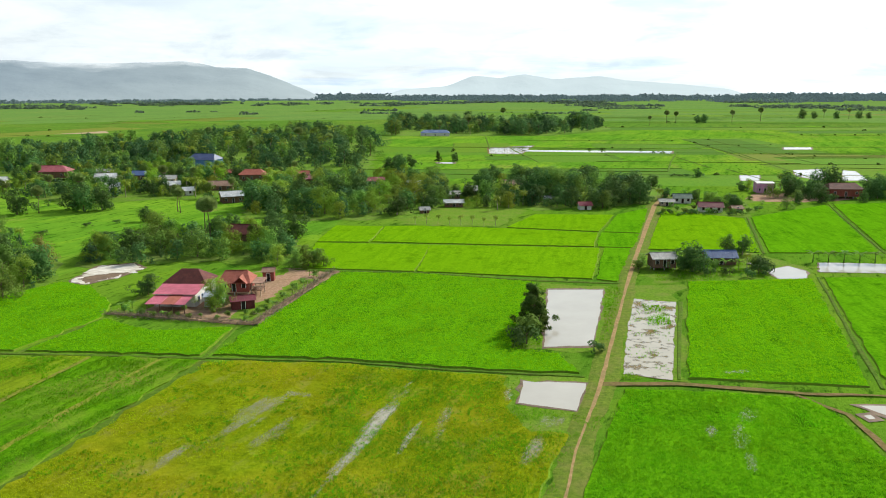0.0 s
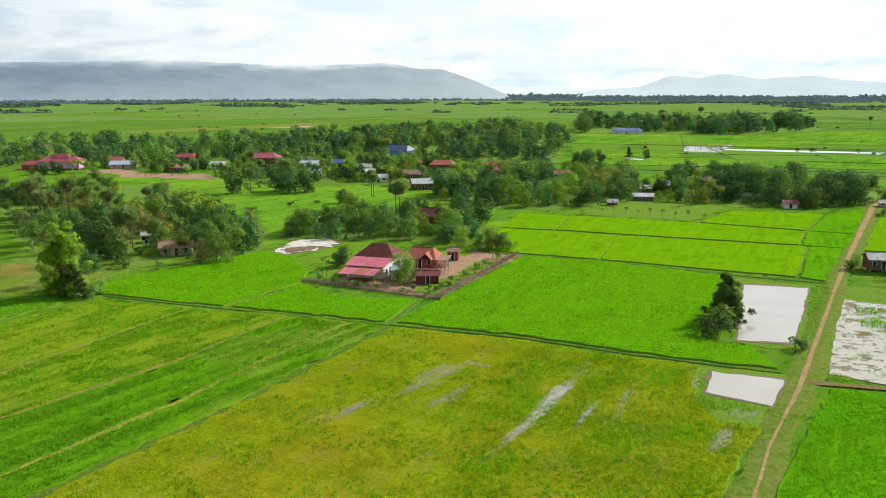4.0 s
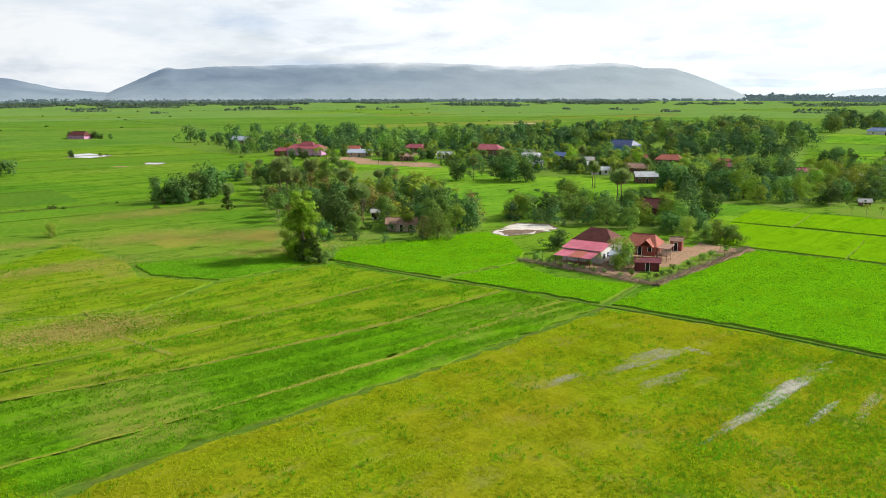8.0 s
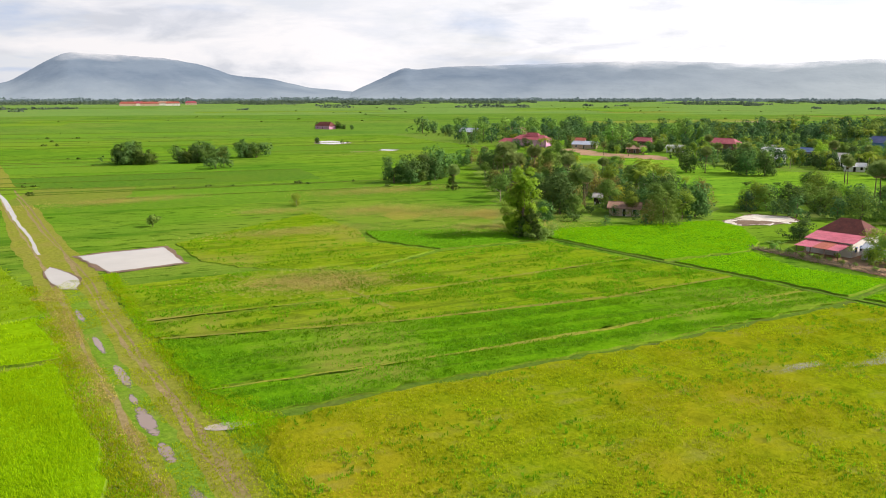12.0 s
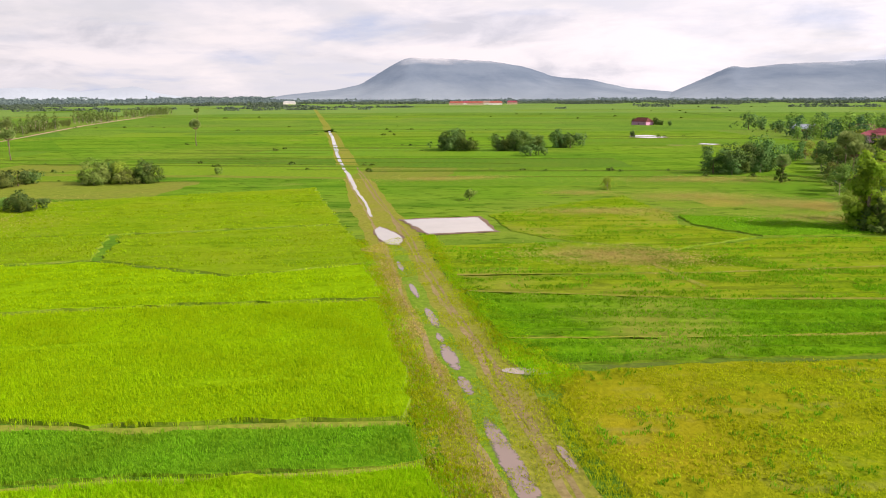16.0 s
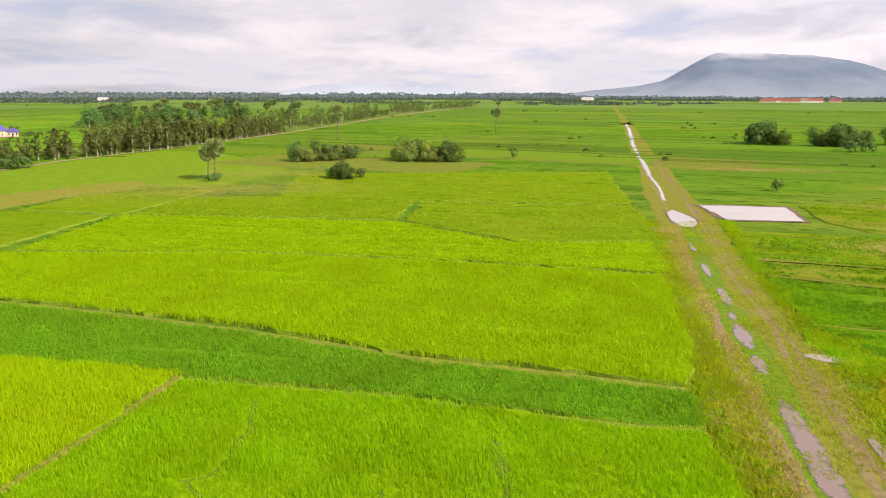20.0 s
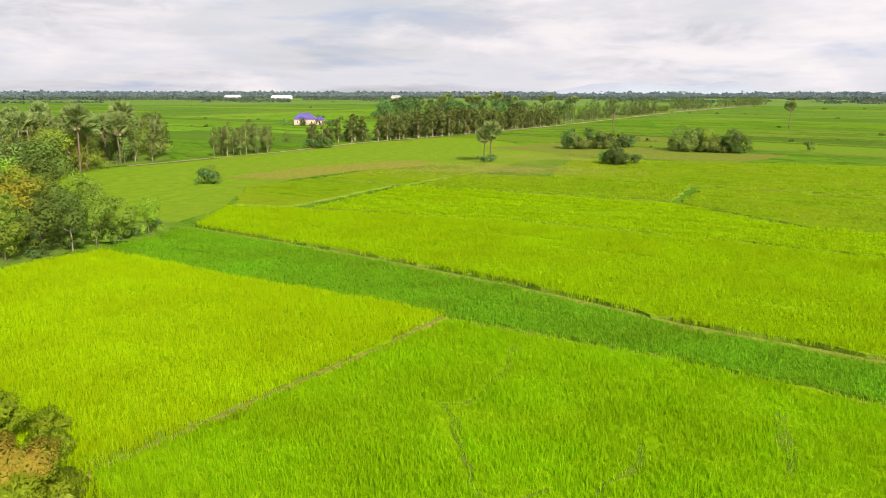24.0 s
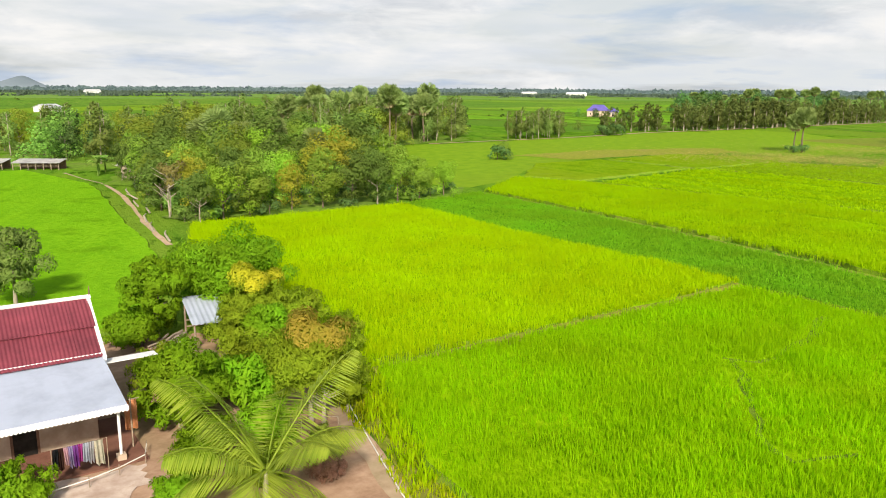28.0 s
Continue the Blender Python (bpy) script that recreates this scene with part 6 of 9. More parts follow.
def woods(poly, count, h0, h1, gap, seed, material, label, thin=False, leaves=480, leaf=0.95):
    """A far stand of trees that nobody could count, as one mass of crowns over one of trunks."""
    r = np.random.default_rng(seed)
    xs, ys = [p[0] for p in poly], [p[1] for p in poly]
    forms = [crown_data(thin_balls() if thin else round_balls(r.uniform(0.85, 1.2)), leaves, leaf, 0.5 if thin else 0.0) for _ in range(6)]
    spots, got, stems, mixed = [], {}, bmesh.new(), {M_WOOD: (M_WOOD, M_WOOD, M_WOOD_DEEP, M_WOOD_DEEP, M_WOOD_FRESH, M_LEAF_LIGHT), M_LEAF_LIGHT: (M_LEAF_LIGHT, M_WOOD)}.get(material, (material,))
    for _ in range(count * 25):
        if len(spots) >= count:
            break
        p = (r.uniform(min(xs), max(xs)), r.uniform(min(ys), max(ys)))
        if not inside(p, poly) or any((p[0] - q[0]) ** 2 + (p[1] - q[1]) ** 2 < gap * gap for q in spots):
            continue
        if count > 100 and noise.noise(Vector((p[0] * 0.016, p[1] * 0.016, seed + 0.7))) < -0.16:
            continue
        if any((p[0] - x) ** 2 + (p[1] - y) ** 2 < rr * rr for x, y, rr in CLEAR):
            continue
        spots.append(p)
        c, a, n, s = forms[int(r.integers(6))]
        k = float(np.clip((h0 + h1) / 2 + (h1 - h0) * (1.1 * noise.noise(Vector((p[0] * 0.03, p[1] * 0.03, seed))) + r.uniform(-0.3, 0.3)), h0 * 0.8, h1 * 1.1)) / 10.0
        t = r.uniform(0, 6.28)
        rot = np.array(((math.cos(t), -math.sin(t), 0), (math.sin(t), math.cos(t), 0), (0, 0, 1)))
        got.setdefault(mixed[int(r.integers(len(mixed)))], []).append((c @ rot.T * k + (p[0], p[1], 0), a @ rot.T, n @ rot.T, s * k))
        tube(stems, [(p[0], p[1], -0.1), (p[0], p[1], 6.0 * k)], [0.25 * k, 0.12 * k], 5, False)
    ob = tagged(new("woodland"), label, "woods", kind="stuff")
    for mm, rows in got.items():
        c, a, n, s = (np.concatenate([g[j] for g in rows]) for j in range(4))
        piece("crown", blades("crown", c, a, n, s, s * (0.45 if thin else 0.62), mm, soft=True), ob)
    part("trunk", stems, M_BARK_PALE if thin else M_BARK, ob)


# houses' plots kept clear
CLEAR += [(-211, 414, 14), (-178, 404, 8), (-165, 414, 9), (-148, 478, 13), (-101, 407, 10), (-120, 352, 8), (-92, 330, 9), (-69, 394, 8), (4, 341, 5), (4.5, 316, 6), (-7, 299, 4), (59, 202.6, 6), (77, 208, 6.5), (-65, 246, 7),
          (93.6, 318, 4), (102.4, 326, 5), (106, 300, 6), (150.5, 357, 8), (178, 338, 10), (35, 376, 7), (-65.5, -124.5, 5), (-61.5, -117, 4), (-318, 367, 16), (-284, 383, 9), (-297, 395, 6), (-271, 428, 9), (-135, 187, 6), (-108, 372, 9), (-120, 385, 8), (-95, 248, 0), (-70, 140, 0)]
# open yards before the houses
for hx, hy, wide in [(-211, 414, 10), (-178, 404, 6), (-165, 414, 6), (-148, 478, 9), (-101, 407, 8), (-120, 353, 6), (-92, 331, 7), (-69, 394, 6), (4.5, 316, 6), (4, 341, 4), (102, 326, 4), (106, 301, 5), (150.5, 358, 6), (-316, 368, 11), (-283, 383, 8),
                     (-297, 395, 5), (-433, 432, 8), (-108, 372, 6), (-57, 401, 5), (35, 376, 5), (-138, 191, 4), (-119, 180, 4)]:
    far = math.hypot(hx, hy)
    CLEAR += [(hx * (1 - d / far), hy * (1 - d / far), wide * 0.72) for d in (0, 7, 14, 21, 28, 34)]
CLEAR += [(x, y, 5.5) for x, y in ((-132, 372), (-143, 398), (-84, 350), (-158, 365), (-122, 428), (-190, 432), (-78, 420), (-34, 388), (-14, 372), (-240, 372), (-228, 392), (13, 351), (78, 345), (-130, 364), (-140, 390), (-34, 380), (-14, 364))] + [(-57.6, -150, 6), (-50, -157, 6), (-60, -147, 5)]
VILLAGE = [DARK_A, TREE_DEEP, DARK_C, TREE_MID, DARK_B, TREE_FRESH, TREE_DEEP_B, COCO_A, SHRUB_A]
woods([(-300, 640), (-254, 740), (-200, 810), (-78, 850), (-54, 642), (-44, 467), (-105, 468), (-172, 505), (-223, 527)], 230, 7.5, 17, 8.0, 1, M_WOOD, "dense dark green wood of tall village trees")
woods([(-330, 540), (-266, 611), (-200, 500), (-190, 450), (-235, 425), (-260, 440)], 34, 9, 15, 8, 2, M_WOOD, "dark trees thick between the village houses")
woods([(-56, 817), (105, 813), (199, 940), (215, 1120), (-72, 1100)], 190, 8, 20, 9, 3, M_WOOD, "far dark line of tall village trees")
fill([(-76, 295), (-92, 385), (-64, 392), (-25, 403), (2, 383), (0, 325), (-10, 292), (-30, 284), (-55, 284)], 46, [DARK_A, DARK_B, LIGHT_A, MANGO_FAR, DARK_C, OLIVE_A], 8.5, 13.5, 6.5, 4)
fill([(9, 350), (33, 390), (61, 400), (103, 375), (88, 323), (36, 306)], 34, [DARK_A, DARK_C, LIGHT_A, DARK_B, SHRUB_A], 8, 14, 7, 5)
fill([(92, 322), (136, 340), (120, 296), (84, 287)], 14, [DARK_A, SHRUB_A, SHRUB_B], 5, 7.5, 5, 6)
fill([(160, 362), (225, 366), (205, 325), (155, 332)], 14, [DARK_A, DARK_B, SHRUB_A, DARK_C], 6, 12, 6, 7)
fill([(-190, 395), (-90, 345), (-100, 440), (-185, 470)], 34, VILLAGE, 6, 10, 8, 8)
fill([(-122, 131), (-113, 137), (-126, 158), (-115, 169), (-102, 170), (-100, 189), (-120, 226), (-147, 236), (-178, 222), (-176, 190)], 42, [DARK_A, BROWN_A, TREE_DEEP, DARK_B, SHRUB_A, DARK_C, TREE_DEEP_B, TREE_MID], 6.5, 10.5, 5.6, 9)
fill([(-203, 213), (-262, 262), (-250, 300), (-215, 318), (-150, 240), (-150, 205), (-170, 185)], 44, [DARK_A, TREE_DEEP, BROWN_A, DARK_B, PALM_A, TREE_DEEP_B, SHRUB_A, DARK_C], 6, 10, 6.4, 10)
woods([(-471, 395), (-351, 356), (-305, 395), (-275, 385), (-209, 430), (-252, 529), (-302, 620), (-392, 570), (-500, 510)], 130, 6.5, 15, 9, 11, M_WOOD, "dark green trees around the western village houses")
woods([(-200, 350), (-160, 320), (-128, 345), (-122, 440), (-180, 560), (-250, 545)], 62, 5, 10, 7.5, 12, M_WOOD, "dense trees among the village houses")
fill([(-103, 205), (-75, 215), (-45, 209), (-40, 204), (-48, 240), (-70, 262), (-98, 248)], 26, [DARK_A, LIGHT_A, DARK_B, SHRUB_A, SHRUB_B, MANGO_FAR], 6, 10.5, 5, 13)
fill([(-290, 630), (-250, 720), (-100, 760), (-54, 642), (-50, 480), (-120, 475), (-220, 535)], 26, [COCO_A, PALM_A, COCO_A], 11, 16, 14, 14)
fill([(-40, 825), (95, 820), (180, 950), (-50, 1000)], 12, [COCO_A, PALM_A], 12, 18, 16, 15)
fill([(-200, 350), (-128, 335), (-60, 345), (-45, 420), (-100, 450), (-185, 480), (-240, 440)], 26, [COCO_A, COCO_A, PALM_A], 7.5, 11, 9, 16)
# the western groves and rows
woods([(-265, -147), (-330, -130), (-453, -110), (-805, -76), (-1291, 22), (-1400, 30), (-972, -88), (-562, -124), (-426, -140), (-327, -150)], 200, 9, 13.5, 4.5, 20, M_LEAF_ROW, "long row of slender trees along the dirt road", True, 300, 0.8)
fill([(-300, -140), (-455, -106), (-470, -125), (-330, -160)], 60, [EUC_A, EUC_B, EUC_B], 8.5, 12.5, 3.5, 21)
fill([(-502, -260), (-504, -209), (-797, -184), (-794, -219), (-629, -317)], 34, [DARK_A, DARK_B, PALM_A, DARK_C], 12, 19, 12, 22)
fill([(-189, -146), (-210, -139), (-231, -152), (-217, -160)], 22, [EUC_A, EUC_B], 7, 10, 3, 23)
fill([(-128, -158), (-131, -150), (-170, -149), (-215, -183), (-222, -212), (-190, -225), (-145, -237), (-110, -220)], 120, [EUC_A, EUC_B, EUC_A, EUC_B, OLIVE_A], 9.5, 14, 4.2, 24)
fill([(-150, -150), (-170, -150), (-200, -215), (-150, -225)], 13, [PALM_A, PALM_B], 12, 16.5, 6, 25)
fill([(-56, -172), (-64, -150), (-105, -150), (-110, -220), (-72, -215)], 40, [EUC_A, EUC_B, DARK_C, OLIVE_A, LIGHT_A], 8, 13, 5, 26)
CLEAR += [(-75.4, -109.6, 3.5), (-80.8, -108.7, 3), (-84.8, -103, 4), (-72.5, -105, 3), (-78, -104, 3), (-81, -98, 3)]
CLEAR += [(-48.7, -84.3, 3)]
# the row of trees along the rice
for x, y, h, k in [(-53.5, -99.5, 7.4, TREE_DEEP), (-51, -93, 7.0, TREE_MID), (-49.6, -88.4, 6.6, TREE_DEEP), (-48.6, -84.2, 7.6, TREE_BARE), (-51.8, -85, 7.6, TREE_FADE), (-49.4, -79.8, 5.4, TREE_DEEP), (-51.2, -76.8, 7.0, TREE_FRESH), (-55, -77.2, 7.2, TREE_MID), (-58.4, -79.6, 7.6, TREE_MID_B), (-61.2, -77.4, 6.4, TREE_FADE),
                   (-65, -76, 7.0, TREE_MID), (-69, -75, 7.4, TREE_DEEP), (-72.5, -74, 6.8, TREE_DEEP_B), (-76, -73.8, 7.0, TREE_MID_B), (-80, -73.6, 6.2, TREE_MID), (-84.5, -73.2, 5.6, TREE_FRESH), (-57.5, -83.5, 8.0, TREE_DEEP), (-54.5, -90.5, 8.4, TREE_MID_B), (-58, -96, 8.2, TREE_FRESH), (-63.5, -82.5, 7.6, TREE_FRESH),
                   (-69.5, -81, 7.6, TREE_MID), (-76.5, -80.5, 7.4, TREE_DEEP), (-83, -80.5, 7.0, TREE_MID)]:
    k.put(x, y, h)
GROVE = [TREE_MID, TREE_DEEP, TREE_FRESH, TREE_DEEP_B, TREE_MID_B, TREE_FADE, TREE_DEEP, TREE_MID]
fill([(-60, -92), (-62, -86), (-85, -84), (-89, -88), (-92, -107), (-118, -135), (-86, -138), (-70, -138), (-63, -128), (-57, -106)], 44, GROVE, 7.0, 10.0, 5.4, 27)
fill([(-60, -100), (-100, -105), (-115, -140), (-75, -140)], 14, [PALM_B, TREE_DEEP_B, EUC_A, TREE_DEEP_B], 9, 12, 6, 28)
fill([(-50.5, -97), (-47.5, -80), (-61, -74.5), (-85, -72), (-91, -77), (-89, -88), (-70, -92)], 44, [SHRUB_B, SHRUB_A, SHRUB_A], 3.5, 6, 2.2, 29)

fill([(88, 292), (100, 325), (140, 342), (190, 352), (230, 348), (215, 325), (165, 325), (122, 296)], 40, [SHRUB_A, SHRUB_B, BANANA, LIGHT_A, DARK_A], 4.5, 7.5, 4, 67)
# lower mixed trees and palms scattered through the village
MIXED = [TREE_FRESH, DARK_A, TREE_DEEP, COCO_A, TREE_MID, TREE_DEEP_B, BANANA, PALM_A, TREE_MID_B]
fill([(-200, 350), (-128, 335), (-60, 345), (-45, 420), (-100, 450), (-185, 480), (-240, 440)], 70, MIXED, 5, 9, 5.5, 61)
fill([(-320, 350), (-200, 345), (-190, 400), (-260, 430), (-330, 420)], 34, MIXED, 5, 9, 7, 62)
fill([(-165, 225), (-110, 225), (-95, 250), (-110, 285), (-170, 290)], 10, [LIGHT_A, SHRUB_A, COCO_A, DARK_A], 5, 8, 9, 63)
fill([(-110, 190), (-120, 165), (-150, 180), (-200, 225), (-240, 270), (-215, 300), (-150, 235)], 18, [TREE_FADE, DARK_A, SHRUB_A, TREE_DEEP, COCO_A, TREE_MID_B], 5, 8, 6, 64)
fill([(8, 350), (33, 385), (61, 395), (100, 372), (86, 324), (36, 308)], 20, [LIGHT_A, OLIVE_A, COCO_A, BANANA, SHRUB_B], 5, 9, 5, 65)
fill([(-78, 292), (-88, 380), (-25, 398), (0, 380), (-2, 325), (-30, 284)], 24, [LIGHT_A, OLIVE_A, COCO_A, MANGO_FAR, BANANA], 5, 9, 5, 66)

# trees close about the houses, to their sides and behind
r_yard = np.random.default_rng(70)
for hx, hy, wide in [(-211, 414, 13), (-178, 404, 9), (-165, 415, 9), (-148, 478, 13), (-101, 407, 10), (-120, 353, 8), (-108, 372, 9), (-92, 331, 8), (-69, 394, 9), (-57, 401, 8), (4, 341, 7), (-65, 246, 10), (-316, 368, 17), (-283, 383, 11), (-297, 395, 8),
                     (-271, 428, 12), (-433, 432, 13), (35, 376, 10), (98, 326, 9), (150.5, 358, 8), (-132, 372, 7), (-143, 398, 8), (-84, 350, 7), (-158, 365, 7), (-122, 428, 9), (-190, 432, 9), (-78, 420, 9), (-34, 388, 8), (-14, 372, 7), (-240, 372, 9), (-228, 392, 8), (13, 351, 6), (78, 345, 8)]:
    away = math.atan2(hy, hx)
    for k in range(4):
        a = away + (1 if k % 2 else -1) * r_yard.uniform(0.3, 1.75)
        [LIGHT_A, DARK_A, COCO_A, DARK_B, OLIVE_A, DARK_C][int(r_yard.integers(6))].put(hx + math.cos(a) * wide * r_yard.uniform(0.9, 1.3), hy + math.sin(a) * wide * r_yard.uniform(0.9, 1.3), r_yard.uniform(4.5, 9))

woods([(-262, -148), (-330, -131), (-453, -111), (-805, -77), (-972, -92), (-562, -126), (-426, -142), (-327, -153)], 190, 2.2, 5.5, 3.5, 48, M_LEAF_ROW, "low bushes under the row of slender trees", False, 150, 1.3)
woods([(-240, -142), (-262, -142.5), (-283, -132.5), (-317, -121.5), (-379, -114), (-457, -103.5), (-459, -112), (-381, -124), (-319, -132), (-285, -143), (-250, -151)], 95, 7, 12, 3.2, 55, M_LEAF_ROW, "dense row of slender trees beside the dirt road", True, 420, 0.9)
woods([(-128, -156), (-170, -151), (-215, -184), (-190, -222), (-110, -218), (-70, -200), (-60, -165), (-90, -150)], 90, 2.0, 4.5, 5, 49, M_LEAF_EUC, "bushes under the plantation trees", False, 150, 1.1)
# low growth between the village houses
woods([(-190, 345), (-88, 342), (-98, 445), (-185, 540), (-252, 530), (-235, 430)], 75, 4.5, 8.5, 6, 51, M_WOOD, "trees crowding between the village houses")
woods([(-78, 292), (-92, 385), (0, 383), (0, 325), (-30, 284)], 42, 6, 11, 6, 52, M_WOOD, "dense roadside trees of mixed height")
woods([(9, 350), (33, 390), (61, 400), (103, 375), (88, 323), (36, 306)], 28, 6, 11, 6, 53, M_WOOD, "dense trees beside the road")
woods([(-100, 208), (-45, 209), (-46, 240), (-70, 262), (-98, 248)], 16, 5, 9, 5, 54, M_WOOD, "leafy trees behind the farmyard")
woods([(-300, 620), (-254, 720), (-100, 700), (-50, 467), (-105, 440), (-223, 500)], 160, 2.5, 5.5, 4, 41, M_LEAF_LIGHT, "low bushes among the village trees", False, 160, 1.5)
woods([(-78, 292), (-90, 385), (0, 383), (0, 325), (-30, 284)], 70, 2.2, 5, 4, 42, M_LEAF_LIGHT, "bushes under the roadside trees", False, 200, 1.3)
woods([(-190, 345), (-88, 342), (-98, 445), (-185, 540), (-252, 530), (-300, 600), (-390, 560), (-470, 400), (-300, 385)], 200, 2.2, 5.5, 5, 43, M_WOOD, "bushes and hedges between the village houses", False, 170, 1.4)
woods([(9, 348), (33, 390), (100, 374), (86, 322), (36, 306)], 50, 2.2, 5, 4, 44, M_WOOD, "bushes between the roadside trees", False, 200, 1.3)
woods([(-118, 150), (-100, 172), (-99, 188), (-118, 226), (-215, 316), (-250, 300), (-262, 262), (-203, 213), (-178, 190)], 120, 2.0, 5.0, 4, 45, M_WOOD, "bushes at the edge of the grove", False, 220, 1.2)
woods([(-100, 208), (-45, 209), (-46, 240), (-70, 262), (-98, 248)], 50, 1.8, 4, 3, 46, M_LEAF_LIGHT, "bushes behind the farmyard", False, 240, 1.1)

fill([(-44.5, -74), (-51, -92), (-57, -109), (-60.5, -124), (-68, -124), (-63, -106), (-57, -90), (-50, -74)], 26, [SHRUB_A, TREE_DEEP, TREE_MID_B, SHRUB_B, TREE_DEEP_B, SHRUB_A], 5, 8, 3.4, 31)
for x, y, h, k in [(-141.5, 224.6, 13.5, COCO_A), (-210.7, 235, 13.5, PALM_A), (-126, 166, 6.5, TREE_DEEP), (-131, 172, 6, DARK_B), (-182.6, 203.4, 12.6, PALM_A), (-136, 184.8, 11, PALM_A), (-193.5, 229.7, 13.6, PALM_A), (-166, 215, 12.5, PALM_A), (-150, 205, 12, COCO_A), (-136.8, 214, 10.5, COCO_A), (-140.7, 229.4, 11.5, COCO_A), (-188, 214, 11.5, PALM_B), (-160, 300, 11, PALM_A), (-104, 300, 10, PALM_A), (-106, 303, 11, PALM_A)]:
    k.put(x, y, h)
# single trees that stand out
for x, y, h, k in [(18.6, 150.5, 10.2, COLUMN_DARK), (18.2, 153, 8.5, COLUMN_DARK), (19.4, 148.6, 6.5, COLUMN_DARK), (16, 140, 4.2, SHRUB_A), (28, 135.5, 2.4, SHRUB_A), (17.5, 145, 5, SHRUB_B), (75, 195, 2.4, SHRUB_A),
                   (83, 196, 3, SHRUB_A), (79, 193, 2.6, SHRUB_A), (70, 195, 2.4, SHRUB_A), (53, 202, 3, SHRUB_B), (-70, 176, 6.4, DARK_B), (-50.8, 164.6, 8.2, OLIVE_A), (-50.0, 165.6, 7.0, LIGHT_A), (-37, 205, 7.5, LIGHT_A), (-33, 206, 6.0, LIGHT_A), (-46, 208, 7, OLIVE_A),
                   (-117, 135.2, 17.2, COLUMN), (-114.4, 135, 7.5, COLUMN_DARK), (-119, 137, 12.5, COLUMN), (-127, 141, 7, TREE_MID_B), (-116, 133.6, 5.5, COLUMN_DARK), (-112.5, 134.4, 5, COLUMN_DARK), (-303, 343, 7.5, DARK_A), (-297, 346, 8.5, DARK_B), (-308, 340, 6, LIGHT_A), (-290, 349, 8, COCO_A), (-252, 249, 9.5, DARK_B), (-235, 246, 11, DARK_C), (-231, 250, 10, DARK_A), (-192, 185, 8.8, PALM_B), (-191, 183.4, 6, COLUMN_DARK), 
                   (-132, 168, 13, DARK_A), (-139, 188, 11.6, PALM_A), (-138, 219, 12, COCO_A), (-133, 221, 11, COCO_A), (-103, 173, 9.8, LIGHT_A), (-104, 191, 11, DARK_A), (-195, 214, 15.1, PALM_A), (-209, 246, 13, COCO_A),
                   (-96, 216, 8.6, LIGHT_A), (-92, 242, 11.4, LIGHT_A), (-54, 243, 11.5, DARK_A), (-48, 246, 10, DARK_B), (-41, 205, 6, LIGHT_A), (-36, 207, 5, SHRUB_B), (-77, 249, 13.7, PALM_A), (-79, 251, 13, PALM_A),
                   (-167, 297, 12.4, DARK_B), (-144, 304, 13, DARK_A), (-138, 307, 12, DARK_C), (-150, 310, 13, DARK_B), (-25, 462, 10.3, DARK_A), (-30, 468, 9, DARK_B), (51, 351, 16, LIGHT_A), (47, 347, 15, LIGHT_A), (84, 324, 13.3, DARK_A),
                   (180, 350, 16.5, DARK_C), (174, 352, 14, DARK_A), (165, 368, 7, COCO_A), (196, 342, 12, DARK_A), (204, 345, 11, DARK_B)]:
    k.put(x, y, h)
for x, y, h, k in [(-364, 138, 13.2, DARK_B), (-368, 144, 12, DARK_A), (-355, 160, 10, DARK_B), (-352, 168, 12, DARK_A), (-354, 176, 11, DARK_B), (-357, 184, 8.5, DARK_A), (-362, 197, 11, DARK_A), (-360, 204, 9, SHRUB_A), (-318, 160, 6, SHRUB_A), (-320, 165, 5, SHRUB_A),
                   (-267, -56, 8, DARK_A), (-270, -48, 8.2, DARK_B), (-274, -41, 6, SHRUB_A), (-282, -38, 5, SHRUB_A), (-270, -19, 10, LIGHT_A), (-268, -11, 8.6, OLIVE_A), (-267, -4, 9.8, DARK_C), (-272, -12, 8, DARK_A),
                   (-210, -31, 6.4, DARK_A), (-214, -28, 3.4, SHRUB_A), (-213, -35, 4, SHRUB_B), (-463, 21, 14.8, PALM_A), (-389, -61, 14.2, PALM_A), (-284, 20, 3.2, SHRUB_B), (-196, 124, 4.6, OLIVE_A), (-208, -65, 11.4, PALM_B), (-206.4, -66.4, 9.6, PALM_B), (-207, -64, 2.4, SHRUB_A), (-205, -67, 2.2, SHRUB_A),
                   (-137, -104, 4.8, LIGHT_A), (-386, -236, 6, DARK_A), (-417, -243, 7, DARK_B), (-392, -252, 6, LIGHT_A), (-408, -230, 3, SHRUB_A), (-420, -235, 3, SHRUB_A), (-136, -105, 3.6, SHRUB_A), (-239, -137, 4.6, SHRUB_A), (-235, -139, 4.2, SHRUB_A), (-260, -165, 4.4, LIGHT_A), (-217, -189, 10.4, DARK_A), (-503, -80, 15, PALM_A), (-928, 43, 14.5, PALM_A), (-190, 78, 3.4, SHRUB_B),
                   (-169, -158, 16.6, PALM_A), (-143, -147, 16.2, PALM_A), (-148, -150, 14.5, PALM_B), (-75.4, -109.6, 9.6, PALM_B), (-80.8, -108.7, 10.2, PALM_A), (-84.8, -103, 8.6, PALM_B), (-106.5, -141.7, 13.6, PALM_A), 
                   (-62, -135, 4.5, BANANA), (-60.5, -132, 4, BANANA), (-64, -137, 4.2, BANANA)]:
    k.put(x, y, h)
